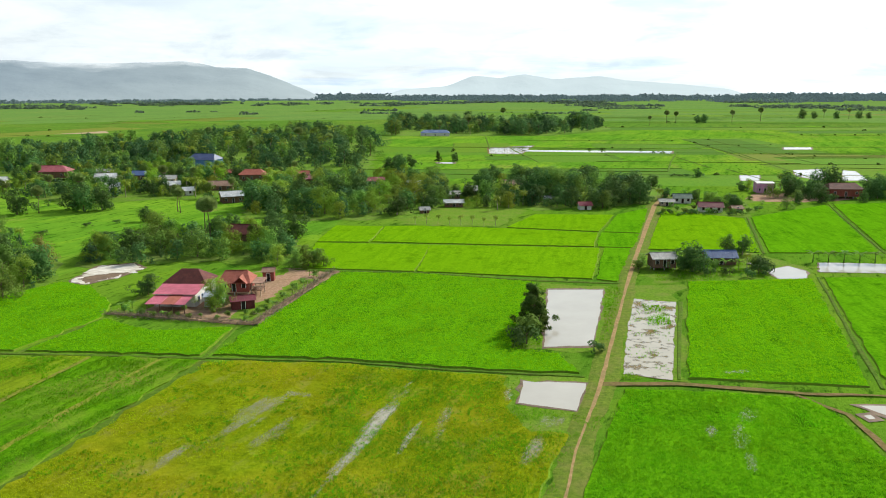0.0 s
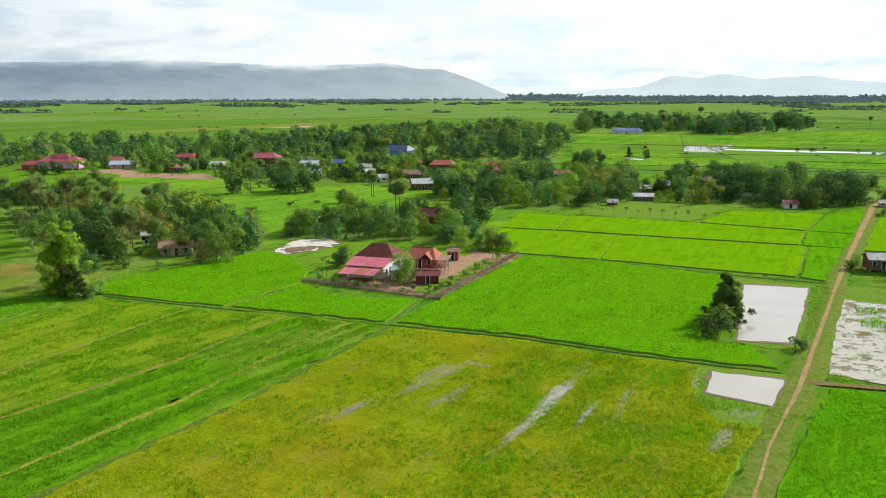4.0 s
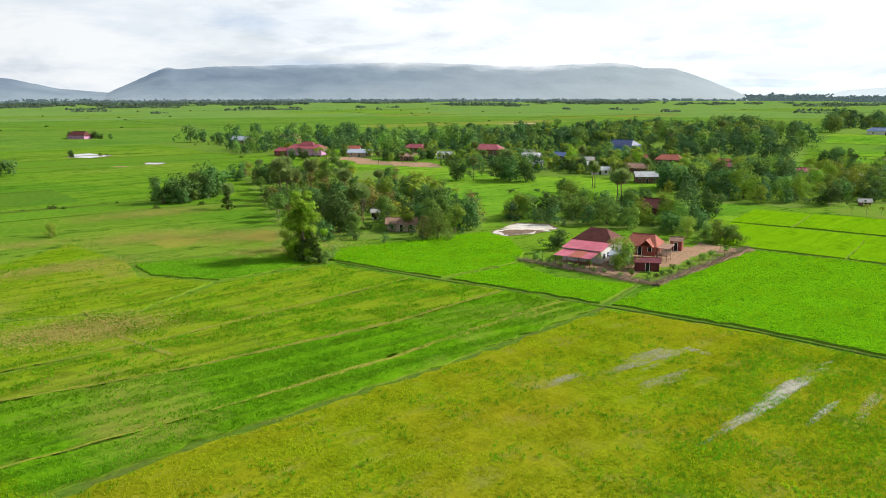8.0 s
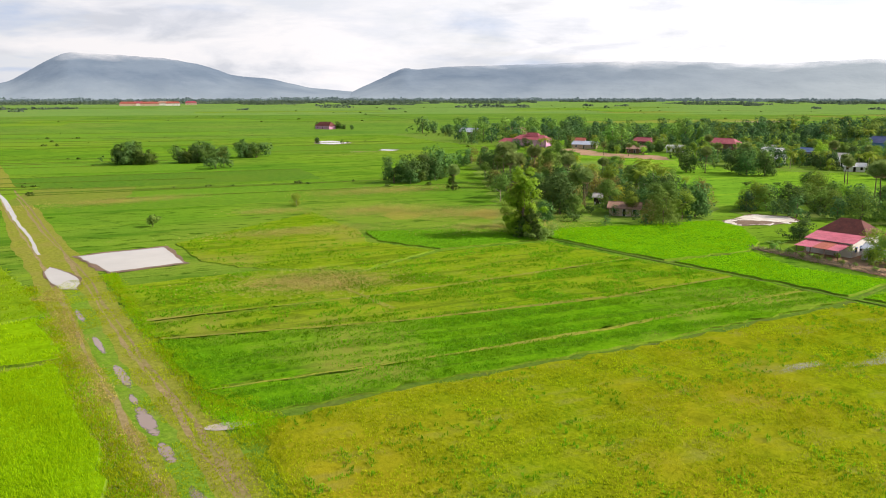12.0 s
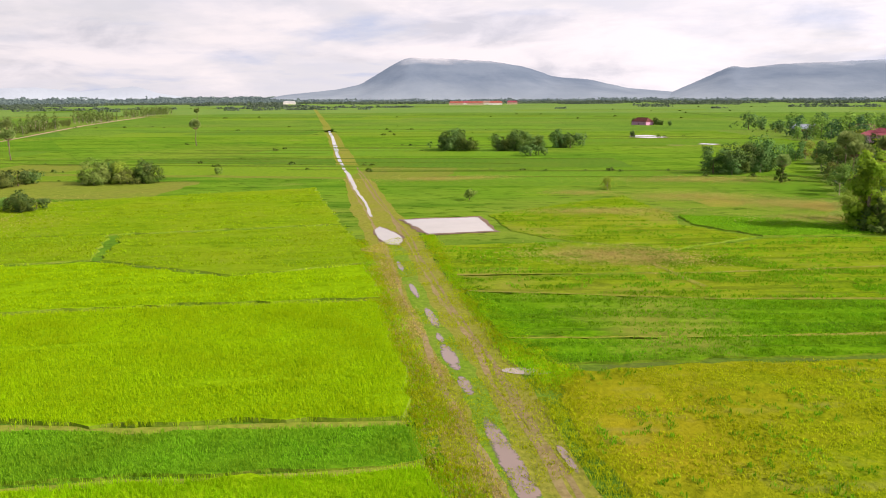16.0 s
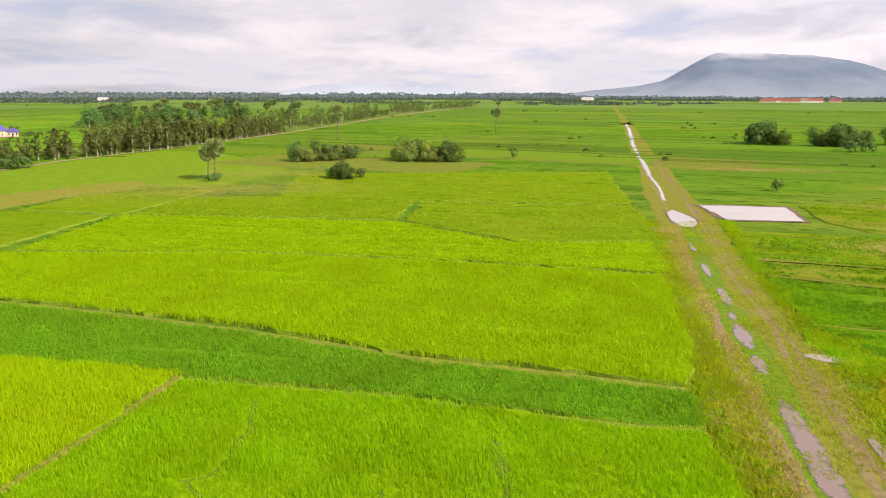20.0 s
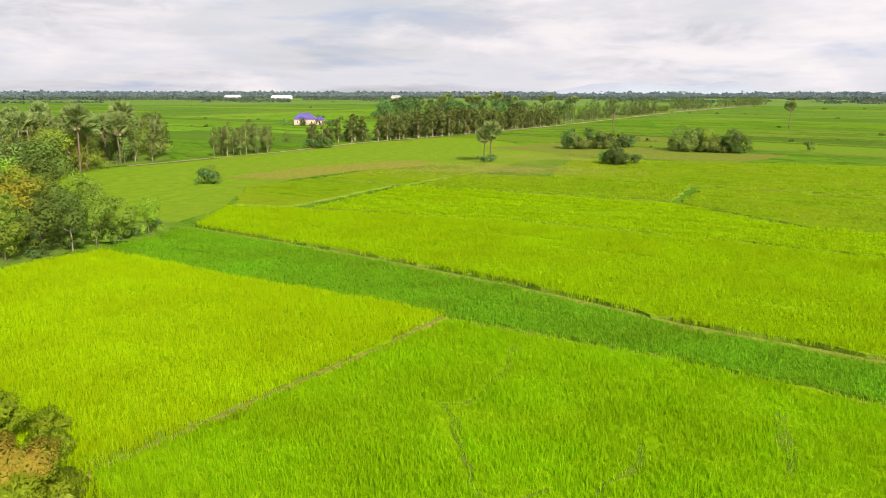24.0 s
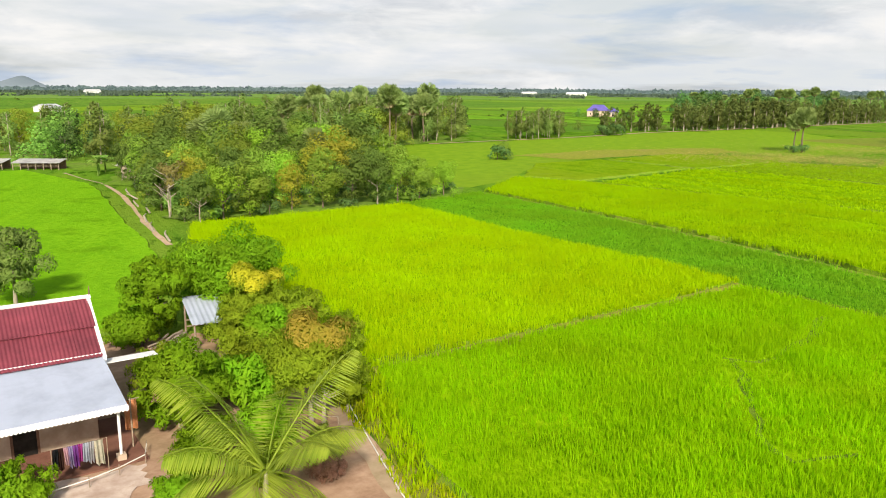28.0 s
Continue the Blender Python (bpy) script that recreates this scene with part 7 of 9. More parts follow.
for x, y, h, k in [(-366, 139, 12.5, THICKET), (-360, 146, 9, THICKET), (-354, 163, 9, THICKET), (-352, 171, 11, THICKET), (-355, 180, 9, THICKET), (-361, 200, 10, THICKET), (-267, -53, 7, THICKET_B), (-271, -45, 6.5, THICKET_B), (-280, -39, 4.4, THICKET), (-269, -17, 9, THICKET_B), (-268, -9, 7.6, THICKET_B), (-267, -3, 8.4, THICKET),
                   (-211, -31, 5.6, THICKET), (-222, 183, 11.5, DARK_B), (-219, 188, 12, DARK_A), (-221, 195, 12.5, DARK_B), (-222, 204, 14.5, DARK_A), (-223, 209, 12.5, DARK_B), (-218, 200, 9, DARK_C), (-216, 186, 8, DARK_C), (-219, 190, 7, THICKET), (-221, 205, 7, THICKET), (-113, 136, 5, THICKET_B), (-600, 417, 7, THICKET), (-585, 422, 6, THICKET), (-520, -230, 10, THICKET), (-560, -225, 9, THICKET), (18.2, 147.2, 3.6, THICKET), (-237, -138, 4.6, THICKET)]:
    k.put(x, y, h)
for x, y, h, k in [(-568, -193, 17, PALM_A), (-651, -203, 19, PALM_A), (-626, -181, 16, PALM_A), (-600, -212, 17, PALM_A), (-669, -140, 16, PALM_A), (-676, -146, 15, PALM_A), (-640, -160, 16, PALM_A), (-598, -220, 14, DARK_B), (-592, -226, 15, DARK_A), (-642, -192, 14, DARK_B), (-630, -186, 13, DARK_A), (-618, -176, 14, DARK_B), (-610, -170, 12, DARK_A),
                   (-660, -150, 13, DARK_B), (-668, -146, 14, DARK_A), (-539, -246, 11, DARK_C), (-533, -252, 13, DARK_A), (-548, -240, 10, DARK_B)]:
    k.put(x, y, h)
for x, y, h in [(277, 1038, 12.7), (319, 1106, 18), (332, 1105, 16.7), (418, 1121, 17.7), (474, 1158, 20.7), (91, 1174, 21), (620, 1263, 16), (660, 1262, 17)]:
    PALM_A.put(x, y, h)
for x, y, h in [(362, 1104, 13), (372, 1104, 15), (586, 1265, 18), (604, 1264, 13), (640, 1263, 13.6), (676, 1261, 15), (690, 1258, 12), (-438, 294, 4.6), (-434, 292, 4), (-600, 418, 7), (-590, 420, 8), (-612, 412, 7), (-615, 416, 6), (-575, 424, 5)]:
    DARK_A.put(x, y, h)
for k in range(8):
    COCO_A.put(-10 + 4.1 * k, 273.2 - 0.75 * k + 0.8 * (k % 3), 3.6 + 0.4 * (k * 5 % 3))
for x, y, h, k in [(-60, 239, 6.4, TREE_DEEP), (-69, 240, 6.8, TREE_MID), (-73, 244, 7.5, TREE_DEEP_B), (-64.5, 236, 4.6, TREE_MID_B), (-57, 247, 8, TREE_DEEP), (14, 314, 6.2, MANGO_FAR), (10.5, 315, 5.0, MANGO_FAR), (18, 315, 5.4, DARK_A), (39, 335, 14, DARK_C), (43, 338, 16, DARK_A), (47.5, 336, 16.5, LIGHT_A), (51, 338, 15, LIGHT_A), (54.5, 336, 14, DARK_B), (53, 313, 10, DARK_A), (61, 311, 10.5, DARK_C), (65, 309, 9, LIGHT_A), (69, 313, 9, DARK_B),
                   (24, 318, 9, LIGHT_A), (27, 312, 8, OLIVE_A), (30, 320, 10, COCO_A), (22, 306, 7, COCO_A), (26, 390, 12, DARK_A), (19, 376, 12, DARK_B), (38, 392, 12, DARK_A), (46, 384, 12, DARK_C), (-20, 482, 9, DARK_B), (-28, 478, 10, DARK_A), (-34, 474, 9, DARK_C), (-3, 517, 8, COLUMN_DARK), (8, 518, 7, DARK_A), (141, 423, 6, DARK_B),
                   (66.4, 198.5, 9.4, DARK_A), (65, 201, 7.5, DARK_B), (88, 220, 7.5, DARK_C), (84, 222, 6.5, DARK_A), (82.5, 202.5, 5.0, COCO_A), (85, 199, 4.2, SHRUB_A), (79.5, 200.5, 4.0, BANANA), (76, 201, 4.2, BANANA), (73, 200, 3.6, SHRUB_B), (54.6, 204.5, 4.5, LIGHT_A), (86, 204, 4.6, THICKET), (71, 203, 5, DARK_C),
                   (158, 342, 6, DARK_A), (163, 368, 9, COCO_A), (161, 345, 5, THICKET), (167, 345, 6, DARK_B), (95, 333, 6, COCO_A), (110, 331, 6, DARK_A), (114, 326, 5, LIGHT_A), (98, 334, 7, DARK_C), (119, 312, 5, COCO_A), (112, 309, 4.5, DARK_B)]:
    k.put(x, y, h)
for k in range(16):
    [SHRUB_A, SHRUB_B, SHRUB_A, BANANA][k % 4].put(83.5 + 2.2 * k, 292 - 0.12 * k + 1.1 * (k * 7 % 4), 1.7 + 0.35 * (k * 3 % 4))
for k in range(9):
    SHRUB_A.put(127 + 1.9 * k, 426.5 - 0.35 * k, 1.3 + 0.3 * (k * 5 % 3))
for k in range(6):
    BANANA.put(104 + 4.2 * k, 210 - 0.3 * k, 4.6)

# ---------------------------------------------------------------- houses
def gable_roof(bm, w, d, z, rise, over=0.5, thick=0.09, hip=0.0):
    """Two slopes along x, with thickness; hip: how far the ends lean in."""
    x0, x1, y0, y1 = -w / 2 - over, w / 2 + over, -d / 2 - over, d / 2 + over
    low = z - rise * over / (d / 2)
    lo = [(x0, y0, low), (x1, y0, low), (x1, y1, low), (x0, y1, low)]
    r = [(x0 + hip, 0, z + rise), (x1 - hip, 0, z + rise)]
    up = [Vector(p) + Vector((0, 0, thick)) for p in lo + r]
    dn = [Vector(p) for p in lo + r]
    a = [bm.verts.new(p) for p in up]
    b = [bm.verts.new(p) for p in dn]
    for f in ((0, 1, 5, 4), (2, 3, 4, 5), (3, 0, 4), (1, 2, 5)):
        if hip == 0 and len(f) == 3:
            continue
        bm.faces.new([a[k] for k in f])
        bm.faces.new([b[k] for k in reversed(f)])
    for f in ((0, 1), (1, 2), (2, 3), (3, 0)):
        if hip == 0 and f in ((1, 2), (3, 0)):
            continue
        bm.faces.new((b[f[0]], b[f[1]], a[f[1]], a[f[0]]))
    if hip == 0:
        for e, k in (((0, 4), 0), ((4, 3), 0), ((1, 5), 0), ((5, 2), 0)):
            bm.faces.new((b[e[0]], b[e[1]], a[e[1]], a[e[0]]))


def ribs_on(w, d, z, rise, over, step, hip=0.0, thick=0.09):
    """Raised seams down both slopes of a metal roof."""
    bm = bmesh.new()
    x = -w / 2 - over + step / 2
    low = z - rise * over / (d / 2)
    while x < w / 2 + over:
        t = min(1.0, (w / 2 + over - abs(x)) / hip) if hip else 1.0
        for s in (-1, 1):
            y0, zt = s * (d / 2 + over), low + (z + rise - low) * t
            y1 = s * (d / 2 + over) * (1 - t)
            o = thick + 0.004
            v = [bm.verts.new(p) for p in ((x - 0.05, y0, low + o), (x + 0.05, y0, low + o), (x + 0.05, y1, zt + o), (x - 0.05, y1, zt + o), (x, y0, low + o + 0.05), (x, y1, zt + o + 0.05))]
            bm.faces.new((v[0], v[4], v[5], v[3]))
            bm.faces.new((v[4], v[1], v[2], v[5]))
        x += step
    return bm


def house(x, y, turn, w, d, h, rise, roof, wall, label, hip=0.0, stilt=0.0, over=0.6, porch=0.0, name="house", windows=3):
    ob = thing(name, label, "house", "village houses")
    z0 = stilt
    bm = bmesh.new()
    t = 0.15
    box(bm, -w / 2, -d / 2, z0, w / 2, -d / 2 + t, z0 + h)
    box(bm, -w / 2, d / 2 - t, z0, w / 2, d / 2, z0 + h)
    box(bm, -w / 2, -d / 2 + t, z0, -w / 2 + t, d / 2 - t, z0 + h)
    box(bm, w / 2 - t, -d / 2 + t, z0, w / 2, d / 2 - t, z0 + h)
    if not hip:
        for s in (-1, 1):
            v = [bm.verts.new((s * (w / 2 - e), q, zz)) for e in (0, t) for q, zz in ((-d / 2, z0 + h), (d / 2, z0 + h), (0, z0 + h + rise))]
            bm.faces.new(v[:3])
            bm.faces.new(v[3:])
    part("wall", bm, wall, ob)
    part("floor_slab", boxes((-w / 2 + 0.01, -d / 2 + 0.01, z0 - 0.15 if stilt else 0.0, w / 2 - 0.01, d / 2 - 0.01, z0 + 0.04 if stilt else 0.12)), M_WALL_WOOD if stilt else M_CONCRETE, ob)
    bm = bmesh.new()
    gable_roof(bm, w, d, z0 + h, rise, over, 0.09, hip)
    rf = part("roof", bm, roof, ob)
    part("seam", ribs_on(w, d, z0 + h, rise, over, 0.9, hip), roof, rf)
    ridge_bm = bmesh.new()
    tube(ridge_bm, [(-w / 2 - over + hip, 0, z0 + h + rise + 0.1), (w / 2 + over - hip, 0, z0 + h + rise + 0.1)], [0.12, 0.12], 6)
    part("ridge_cap", ridge_bm, roof, rf)
    for k in range(windows):
        wx = -w / 2 + w * (k + 0.5) / windows
        for s in (-1, 1):
            yy = s * d / 2
            nm = "door" if (k == windows // 2 and s < 0) else "window"
            zl, zh = (z0 + 0.04, z0 + 2.0) if nm == "door" else (z0 + 0.9, z0 + min(h - 0.3, 2.0))
            fr = part(nm, boxes((wx - 0.5, min(yy, yy + s * 0.05), zl, wx - 0.4, max(yy, yy + s * 0.05), zh), (wx + 0.4, min(yy, yy + s * 0.05), zl, wx + 0.5, max(yy, yy + s * 0.05), zh),
                                (wx - 0.5, min(yy, yy + s * 0.05), zh, wx + 0.5, max(yy, yy + s * 0.05), zh + 0.1)), M_WHITE if wall is not M_WALL_WHITE else M_WALL_WOOD, ob)
            part("panel" if nm == "door" else "pane", boxes((wx - 0.4, min(yy + s * 0.004, yy + s * 0.03), zl, wx + 0.4, max(yy + s * 0.004, yy + s * 0.03), zh)), M_DARK, fr)
    if stilt:
        for px in np.linspace(-w / 2 + 0.2, w / 2 - 0.2, max(3, int(w / 3) + 1)):
            for py in (-d / 2 + 0.2, 0, d / 2 - 0.2):
                part("post", boxes((px - 0.11, py - 0.11, -0.05, px + 0.11, py + 0.11, z0 - 0.15)), M_CONCRETE, ob)
    if porch:
        part("porch_roof", boxes_tilt(-w / 2, w / 2, -d / 2 - porch, -d / 2 - 0.05, z0 + h - 0.75, z0 + h - 0.15), roof, ob)
        for px in np.linspace(-w / 2 + 0.2, w / 2 - 0.2, 4):
            part("porch_post", boxes((px - 0.06, -d / 2 - porch + 0.2, 0, px + 0.06, -d / 2 - porch + 0.32, z0 + h - 0.74)), M_WALL_WOOD, ob)
    ob.matrix_basis = pose(x, y, 0.0, 0, 0, turn)
    return ob


def boxes_tilt(x0, x1, y0, y1, z0, z1, thick=0.06):
    bm = bmesh.new()
    v = [bm.verts.new(p) for p in ((x0, y0, z0), (x1, y0, z0), (x1, y1, z1), (x0, y1, z1), (x0, y0, z0 + thick), (x1, y0, z0 + thick), (x1, y1, z1 + thick), (x0, y1, z1 + thick))]
    for f in ((3, 2, 1, 0), (4, 5, 6, 7), (0, 1, 5, 4), (1, 2, 6, 5), (2, 3, 7, 6), (3, 0, 4, 7)):
        bm.faces.new([v[k] for k in f])
    return bm


house(-211, 414, 8, 18, 11, 3.4, 2.6, M_ROOF_RED, M_WALL_WOOD, "large village house with bright red hipped roof", 4.0, 1.8)
house(-178, 404, 15, 10, 7, 3.0, 1.6, M_ROOF_ZINC, M_WALL_WHITE, "low white house with zinc roof")
house(-165, 415, -8, 10, 7, 3.0, 1.8, M_ROOF_BLUE, M_WALL_WOOD, "village house with bright blue metal roof", 2.0)
house(-148, 478, -12, 18, 12, 4.6, 3.0, M_ROOF_NAVY, M_WALL_BLUE, "tall house with dark blue metal roof", 3.0, 1.2)
house(-101, 407, 5, 13, 9, 3.4, 2.2, M_ROOF_ORANGE, M_WALL_WOOD, "village house with orange-red roof", 3.0, 0.8)
house(-120, 353, 20, 8, 6, 2.4, 1.2, M_ROOF_ZINC, M_WALL_WHITE, "small shed-like house with pale zinc roof")
house(-108, 372, 5, 11, 7, 2.5, 1.8, M_ROOF_RUST, M_WALL_WOOD, "wooden house with rusty brown roof")
house(-92, 331, 25, 9, 8, 3.0, 1.6, M_ROOF_ZINC, M_WALL_WOOD, "village house with pale worn zinc roof")
house(-69, 394, -5, 10, 7, 3.2, 1.8, M_ROOF_RED, M_WALL_WOOD, "small house with crimson roof", 2.0)
house(-57, 401, 10, 8, 5, 2.8, 1.2, M_ROOF_ZINC, M_WALL_WHITE, "small white house with zinc roof")
house(4, 341, 8, 6.6, 5, 2.2, 1.0, M_ROOF_OLD, M_WALL_WOOD, "low hut with pale worn roof")
house(4.5, 316, 3, 7.6, 4.2, 2.0, 0.9, M_ROOF_ZINC, M_WALL_WOOD, "low wooden house with pale zinc roof beside a clipped tree")
house(-7.3, 299, 12, 3.4, 3, 1.6, 0.8, M_ROOF_OLD, M_WALL_WOOD, "tiny grey hut beside young palms", windows=1)
house(-3, 345, 6, 6, 5, 2.4, 1.2, M_ROOF_ORANGE, M_WALL_CLAY, "small house with faded orange roof under trees")
house(57.5, 308, 5, 4.6, 4, 2.0, 1.0, M_ROOF_RED, M_WALL_WHITE, "small hut with faded red roof under trees", windows=1)
house(-65, 246, -10, 13, 8, 2.6, 2.2, M_ROOF_DARKRED, M_WALL_WOOD, "low wooden house with dark tiled roof among trees", 2.5)
house(59.3, 202.6, 4, 6.2, 5, 2.5, 1.1, M_ROOF_OLD, M_WALL_WOOD, "dark wooden stilt house with grey-brown roof by the road", 0, 0.9, 0.5)
house(77, 208.6, -2, 8.2, 4.6, 2.2, 1.4, M_ROOF_BLUE, M_WALL_WOOD, "farmhouse with blue metal roof half hidden by trees", 0, 0.2, 0.5)
house(93.6, 318, -8, 5.6, 4, 1.9, 0.8, M_ROOF_OLD, M_WALL_CLAY, "small roadside shed with old grey roof")
house(102.4, 326, -6, 7.0, 5, 2.4, 1.4, M_ROOF_GREEN, M_WALL_WHITE, "white roadside house with dark green roof")
house(106, 301, -8, 8.8, 5, 2.4, 1.4, M_ROOF_MAROON, M_WALL_WHITE, "white roadside house with dull red roof")
house(116.4, 301, 10, 4, 3.2, 1.6, 0.8, M_ROOF_RUST, M_WALL_WOOD, "small brown roadside hut", windows=1)
house(150.5, 358, -6, 7.4, 6, 4.4, 0.5, M_ROOF_ZINC, M_WALL_PINK, "narrow two-storey pinkish house with flat pale roof", 0, 0.3, 0.4)
house(178, 340, -3, 14, 9, 3.4, 2.0, M_ROOF_DARKRED, M_WALL_RED, "red wooden house with dark red roof beside a tree", 2.0, 1.2)
house(35, 376, 4, 11, 6, 2.6, 1.5, M_ROOF_RUST, M_WALL_WOOD, "brownish house among trees")
house(44, 331, 4, 8, 3, 1.5, 0.7, M_ROOF_OLD, M_WALL_CLAY, "long low shed under tall trees")
house(-8, 812, 0, 30, 14, 3.4, 2.6, M_ROOF_BLUE, M_WALL_WHITE, "far house with grey-blue roof", 4.0)
house(-328, 364, 20, 9, 7, 2.8, 1.8, M_ROOF_RED, M_WALL_RED, "low side wing with red tiled roof beside the temple-like hall", 2.0, 0.3)
house(-313, 369, 20, 22, 11, 4.2, 2.2, M_ROOF_RED, M_WALL_PINK, "long temple-like hall with red tiled roof", 4.0, 0.8)
house(-313, 369.5, 20, 9, 5, 6.8, 1.8, M_ROOF_RED, M_WALL_RED, "raised middle roof of the temple-like hall", 2.0)
house(-283, 383, 25, 14, 8, 2.6, 1.6, M_ROOF_GREY, M_WALL_CLAY, "village house with grey-blue roof")
house(-297, 395, 25, 8, 7, 3.4, 1.8, M_ROOF_ORANGE, M_WALL_WHITE, "house with faded orange roof")
house(-271, 428, 5, 14, 9, 3.2, 2.0, M_ROOF_RED, M_WALL_WOOD, "house with dark red roof behind trees", 3.0)
house(-225, 440, 5, 12, 8, 3.2, 2.0, M_ROOF_RED, M_WALL_WOOD, "house with red roof under tall trees", 3.0)
house(-433, 435, 15, 14, 11, 3.0, 2.6, M_ROOF_GREY, M_WALL_WOOD, "house with steel-blue roof at the village edge")
house(-415, 470, 10, 16, 9, 3.0, 3.0, M_ROOF_RUST, M_WALL_WOOD, "house with brown roof among trees")
house(-600, 413, 10, 18, 9, 3.4, 3.0, M_ROOF_DARKRED, M_WALL_PINK, "lone farmhouse with dark red roof among bushes", 3.0)
house(-136.5, 192, 30, 2.0, 2.4, 2.6, 0.7, M_ROOF_OLD, M_WALL_WHITE, "small white hut behind a sugar palm")
house(-119, 180, 30, 8, 5, 2.4, 1.2, M_ROOF_RUST, M_WALL_CLAY, "small clay-coloured hut under trees")
house(-400, -243, 118, 12, 10, 3.6, 2.8, M_ROOF_PURPLE, M_WALL_CLAY, "lone villa with violet-blue roof and clay-coloured walls", 3.5, 0.4)
house(-403.5, -235, 118, 5, 7, 2.8, 1.6, M_ROOF_PURPLE, M_WALL_CLAY, "low wing of the violet-roofed villa", 2.5, 0.4)
house(-480, -180, 10, 16, 9, 3.4, 2.0, M_ROOF_BLUE, M_WALL_PINK, "far house with blue roof behind the tree row", 3.0)
house(-190, -505, 30, 14, 9, 3.0, 1.6, M_ROOF_ZINC, M_WALL_WHITE, "small white building far across the fields")
house(-65.5, -124.5, 32, 6.4, 5, 2.6, 1.8, M_ROOF_ZINC, M_WALL_CLAY, "hut with grey tin roof half hidden in the grove")

# ---------------------------------------------------------------- the farmyard with the pink roofs
sheet("yard", [(-73, 160.5), (-48, 154.6), (-39.6, 153), (-30, 199), (-41, 204), (-70, 190)], 0.05, M_SOIL, "bare reddish earth of the farmyard", "yard", 2, 0.5, 70)
for k, poly in enumerate([[(-46, 156), (-40, 154.5), (-32, 192), (-38, 190), (-41, 172), (-46, 164)], [(-72, 161.5), (-66, 160), (-66, 176), (-72, 190)], [(-60, 181), (-42, 196), (-42, 203), (-68, 192)]]):
    sheet("grass_patch", poly, 0.07, M_GRASS, "weeds and young plants in the farmyard", "grass", 1.5, 0.5, 71 + k)


def corrugated(w, d, z0, z1, pitch=0.5, amp=0.045):
    """A corrugated sheet sloping from (y=0, z1) down to (y=-d, z0), x from 0 to w."""
    bm = bmesh.new()
    n = max(4, int(w / pitch) * 4)
    rows = []
    for y, z in ((0, z1), (-d, z0)):
        rows.append([[bm.verts.new((w * k / n, y, z + dz + amp * math.sin(math.pi / 2 * k))) for k in range(n + 1)] for dz in (0.0, -0.03)])
    for k in range(n):
        bm.faces.new((rows[0][0][k], rows[1][0][k], rows[1][0][k + 1], rows[0][0][k + 1]))
        bm.faces.new((rows[0][1][k], rows[0][1][k + 1], rows[1][1][k + 1], rows[1][1][k]))
        bm.faces.new((rows[1][0][k], rows[1][1][k], rows[1][1][k + 1], rows[1][0][k + 1]))
    return bm


def farm_house():
    ob = thing("farmhouse", "farmhouse with dark hipped tile roof and pink metal lean-to", "house")
    for row in ((-4.6, -3.6, 0, 4.6, -3.45, 4.2), (-4.6, 3.45, 0, 4.6, 3.6, 4.2), (-4.6, -3.45, 0, -4.45, 3.45, 4.2), (4.45, -3.45, 0, 4.6, 3.45, 4.2),
                (4.45, -9.6, 0, 4.6, -3.6, 3.0), (-4.6, -9.6, 0, -4.45, -3.6, 3.0), (-4.45, -9.6, 0, 4.45, -9.45, 2.9)):
        part("wall", boxes(row), M_WALL_WHITE, ob)
    bm = bmesh.new()
    v = [bm.verts.new(p) for p in ((4.45, -9.6, 3.0), (4.45, -3.6, 3.0), (4.45, -3.6, 4.0), (4.6, -9.6, 3.0), (4.6, -3.6, 3.0), (4.6, -3.6, 4.0))]
    bm.faces.new(v[:3])
    bm.faces.new(v[3:])
    part("gable", bm, M_WALL_WHITE, ob)
    bm = bmesh.new()
    gable_roof(bm, 9.2, 7.2, 4.2, 2.3, 0.6, 0.12, 3.2)
    r = part("roof", bm, M_ROOF_DARKRED, ob, "dark red hipped tile roof")
    part("seam", ribs_on(9.2, 7.2, 4.2, 2.3, 0.6, 0.5, 3.2, 0.12), M_ROOF_DARKRED, r)
    for nm, w, d, z0, z1, x, y, mm, lab in (("lean_to_roof", 10, 6.6, 3.05, 4.05, -5.0, -3.55, M_ROOF_PINK, "faded pink corrugated lean-to roof"), ("lower_roof", 9.0, 5.6, 2.2, 2.75, -4.6, -9.7, M_ROOF_PINK, "patched pink and rusty lower roof")):
        q = part(nm, corrugated(w, d, z0, z1, 0.4, 0.02), mm, ob, lab)
        q.location = (x, y, 0)
    q = part("rusty_sheet", corrugated(3.0, 5.62, 2.23, 2.79), M_ROOF_ORANGE, ob, "rusty orange roof sheet")
    q.location = (-1.0, -9.72, 0.02)
    for px in (-4.2, -1.4, 1.4, 4.1):
        part("post", boxes((px - 0.07, -15.0, 0, px + 0.07, -14.86, 2.2)), M_WALL_WOOD, ob)
    for wy, wz in ((-7.6, 1.0), (-5.4, 1.0), (0, 1.4)):
        f = part("window", boxes((4.6, wy - 0.5, wz, 4.66, wy + 0.5, wz + 0.08), (4.6, wy - 0.5, wz + 1.0, 4.66, wy + 0.5, wz + 1.08), (4.6, wy - 0.5, wz + 0.08, 4.66, wy - 0.42, wz + 1.0), (4.6, wy + 0.42, wz + 0.08, 4.66, wy + 0.5, wz + 1.0)), M_WALL_BLUE, ob)
        part("pane", boxes((4.604, wy - 0.42, wz + 0.08, 4.63, wy + 0.42, wz + 1.0)), M_DARK, f)
    ob.matrix_basis = pose(-59.6, 175.6, 0, 0, 0, -3)


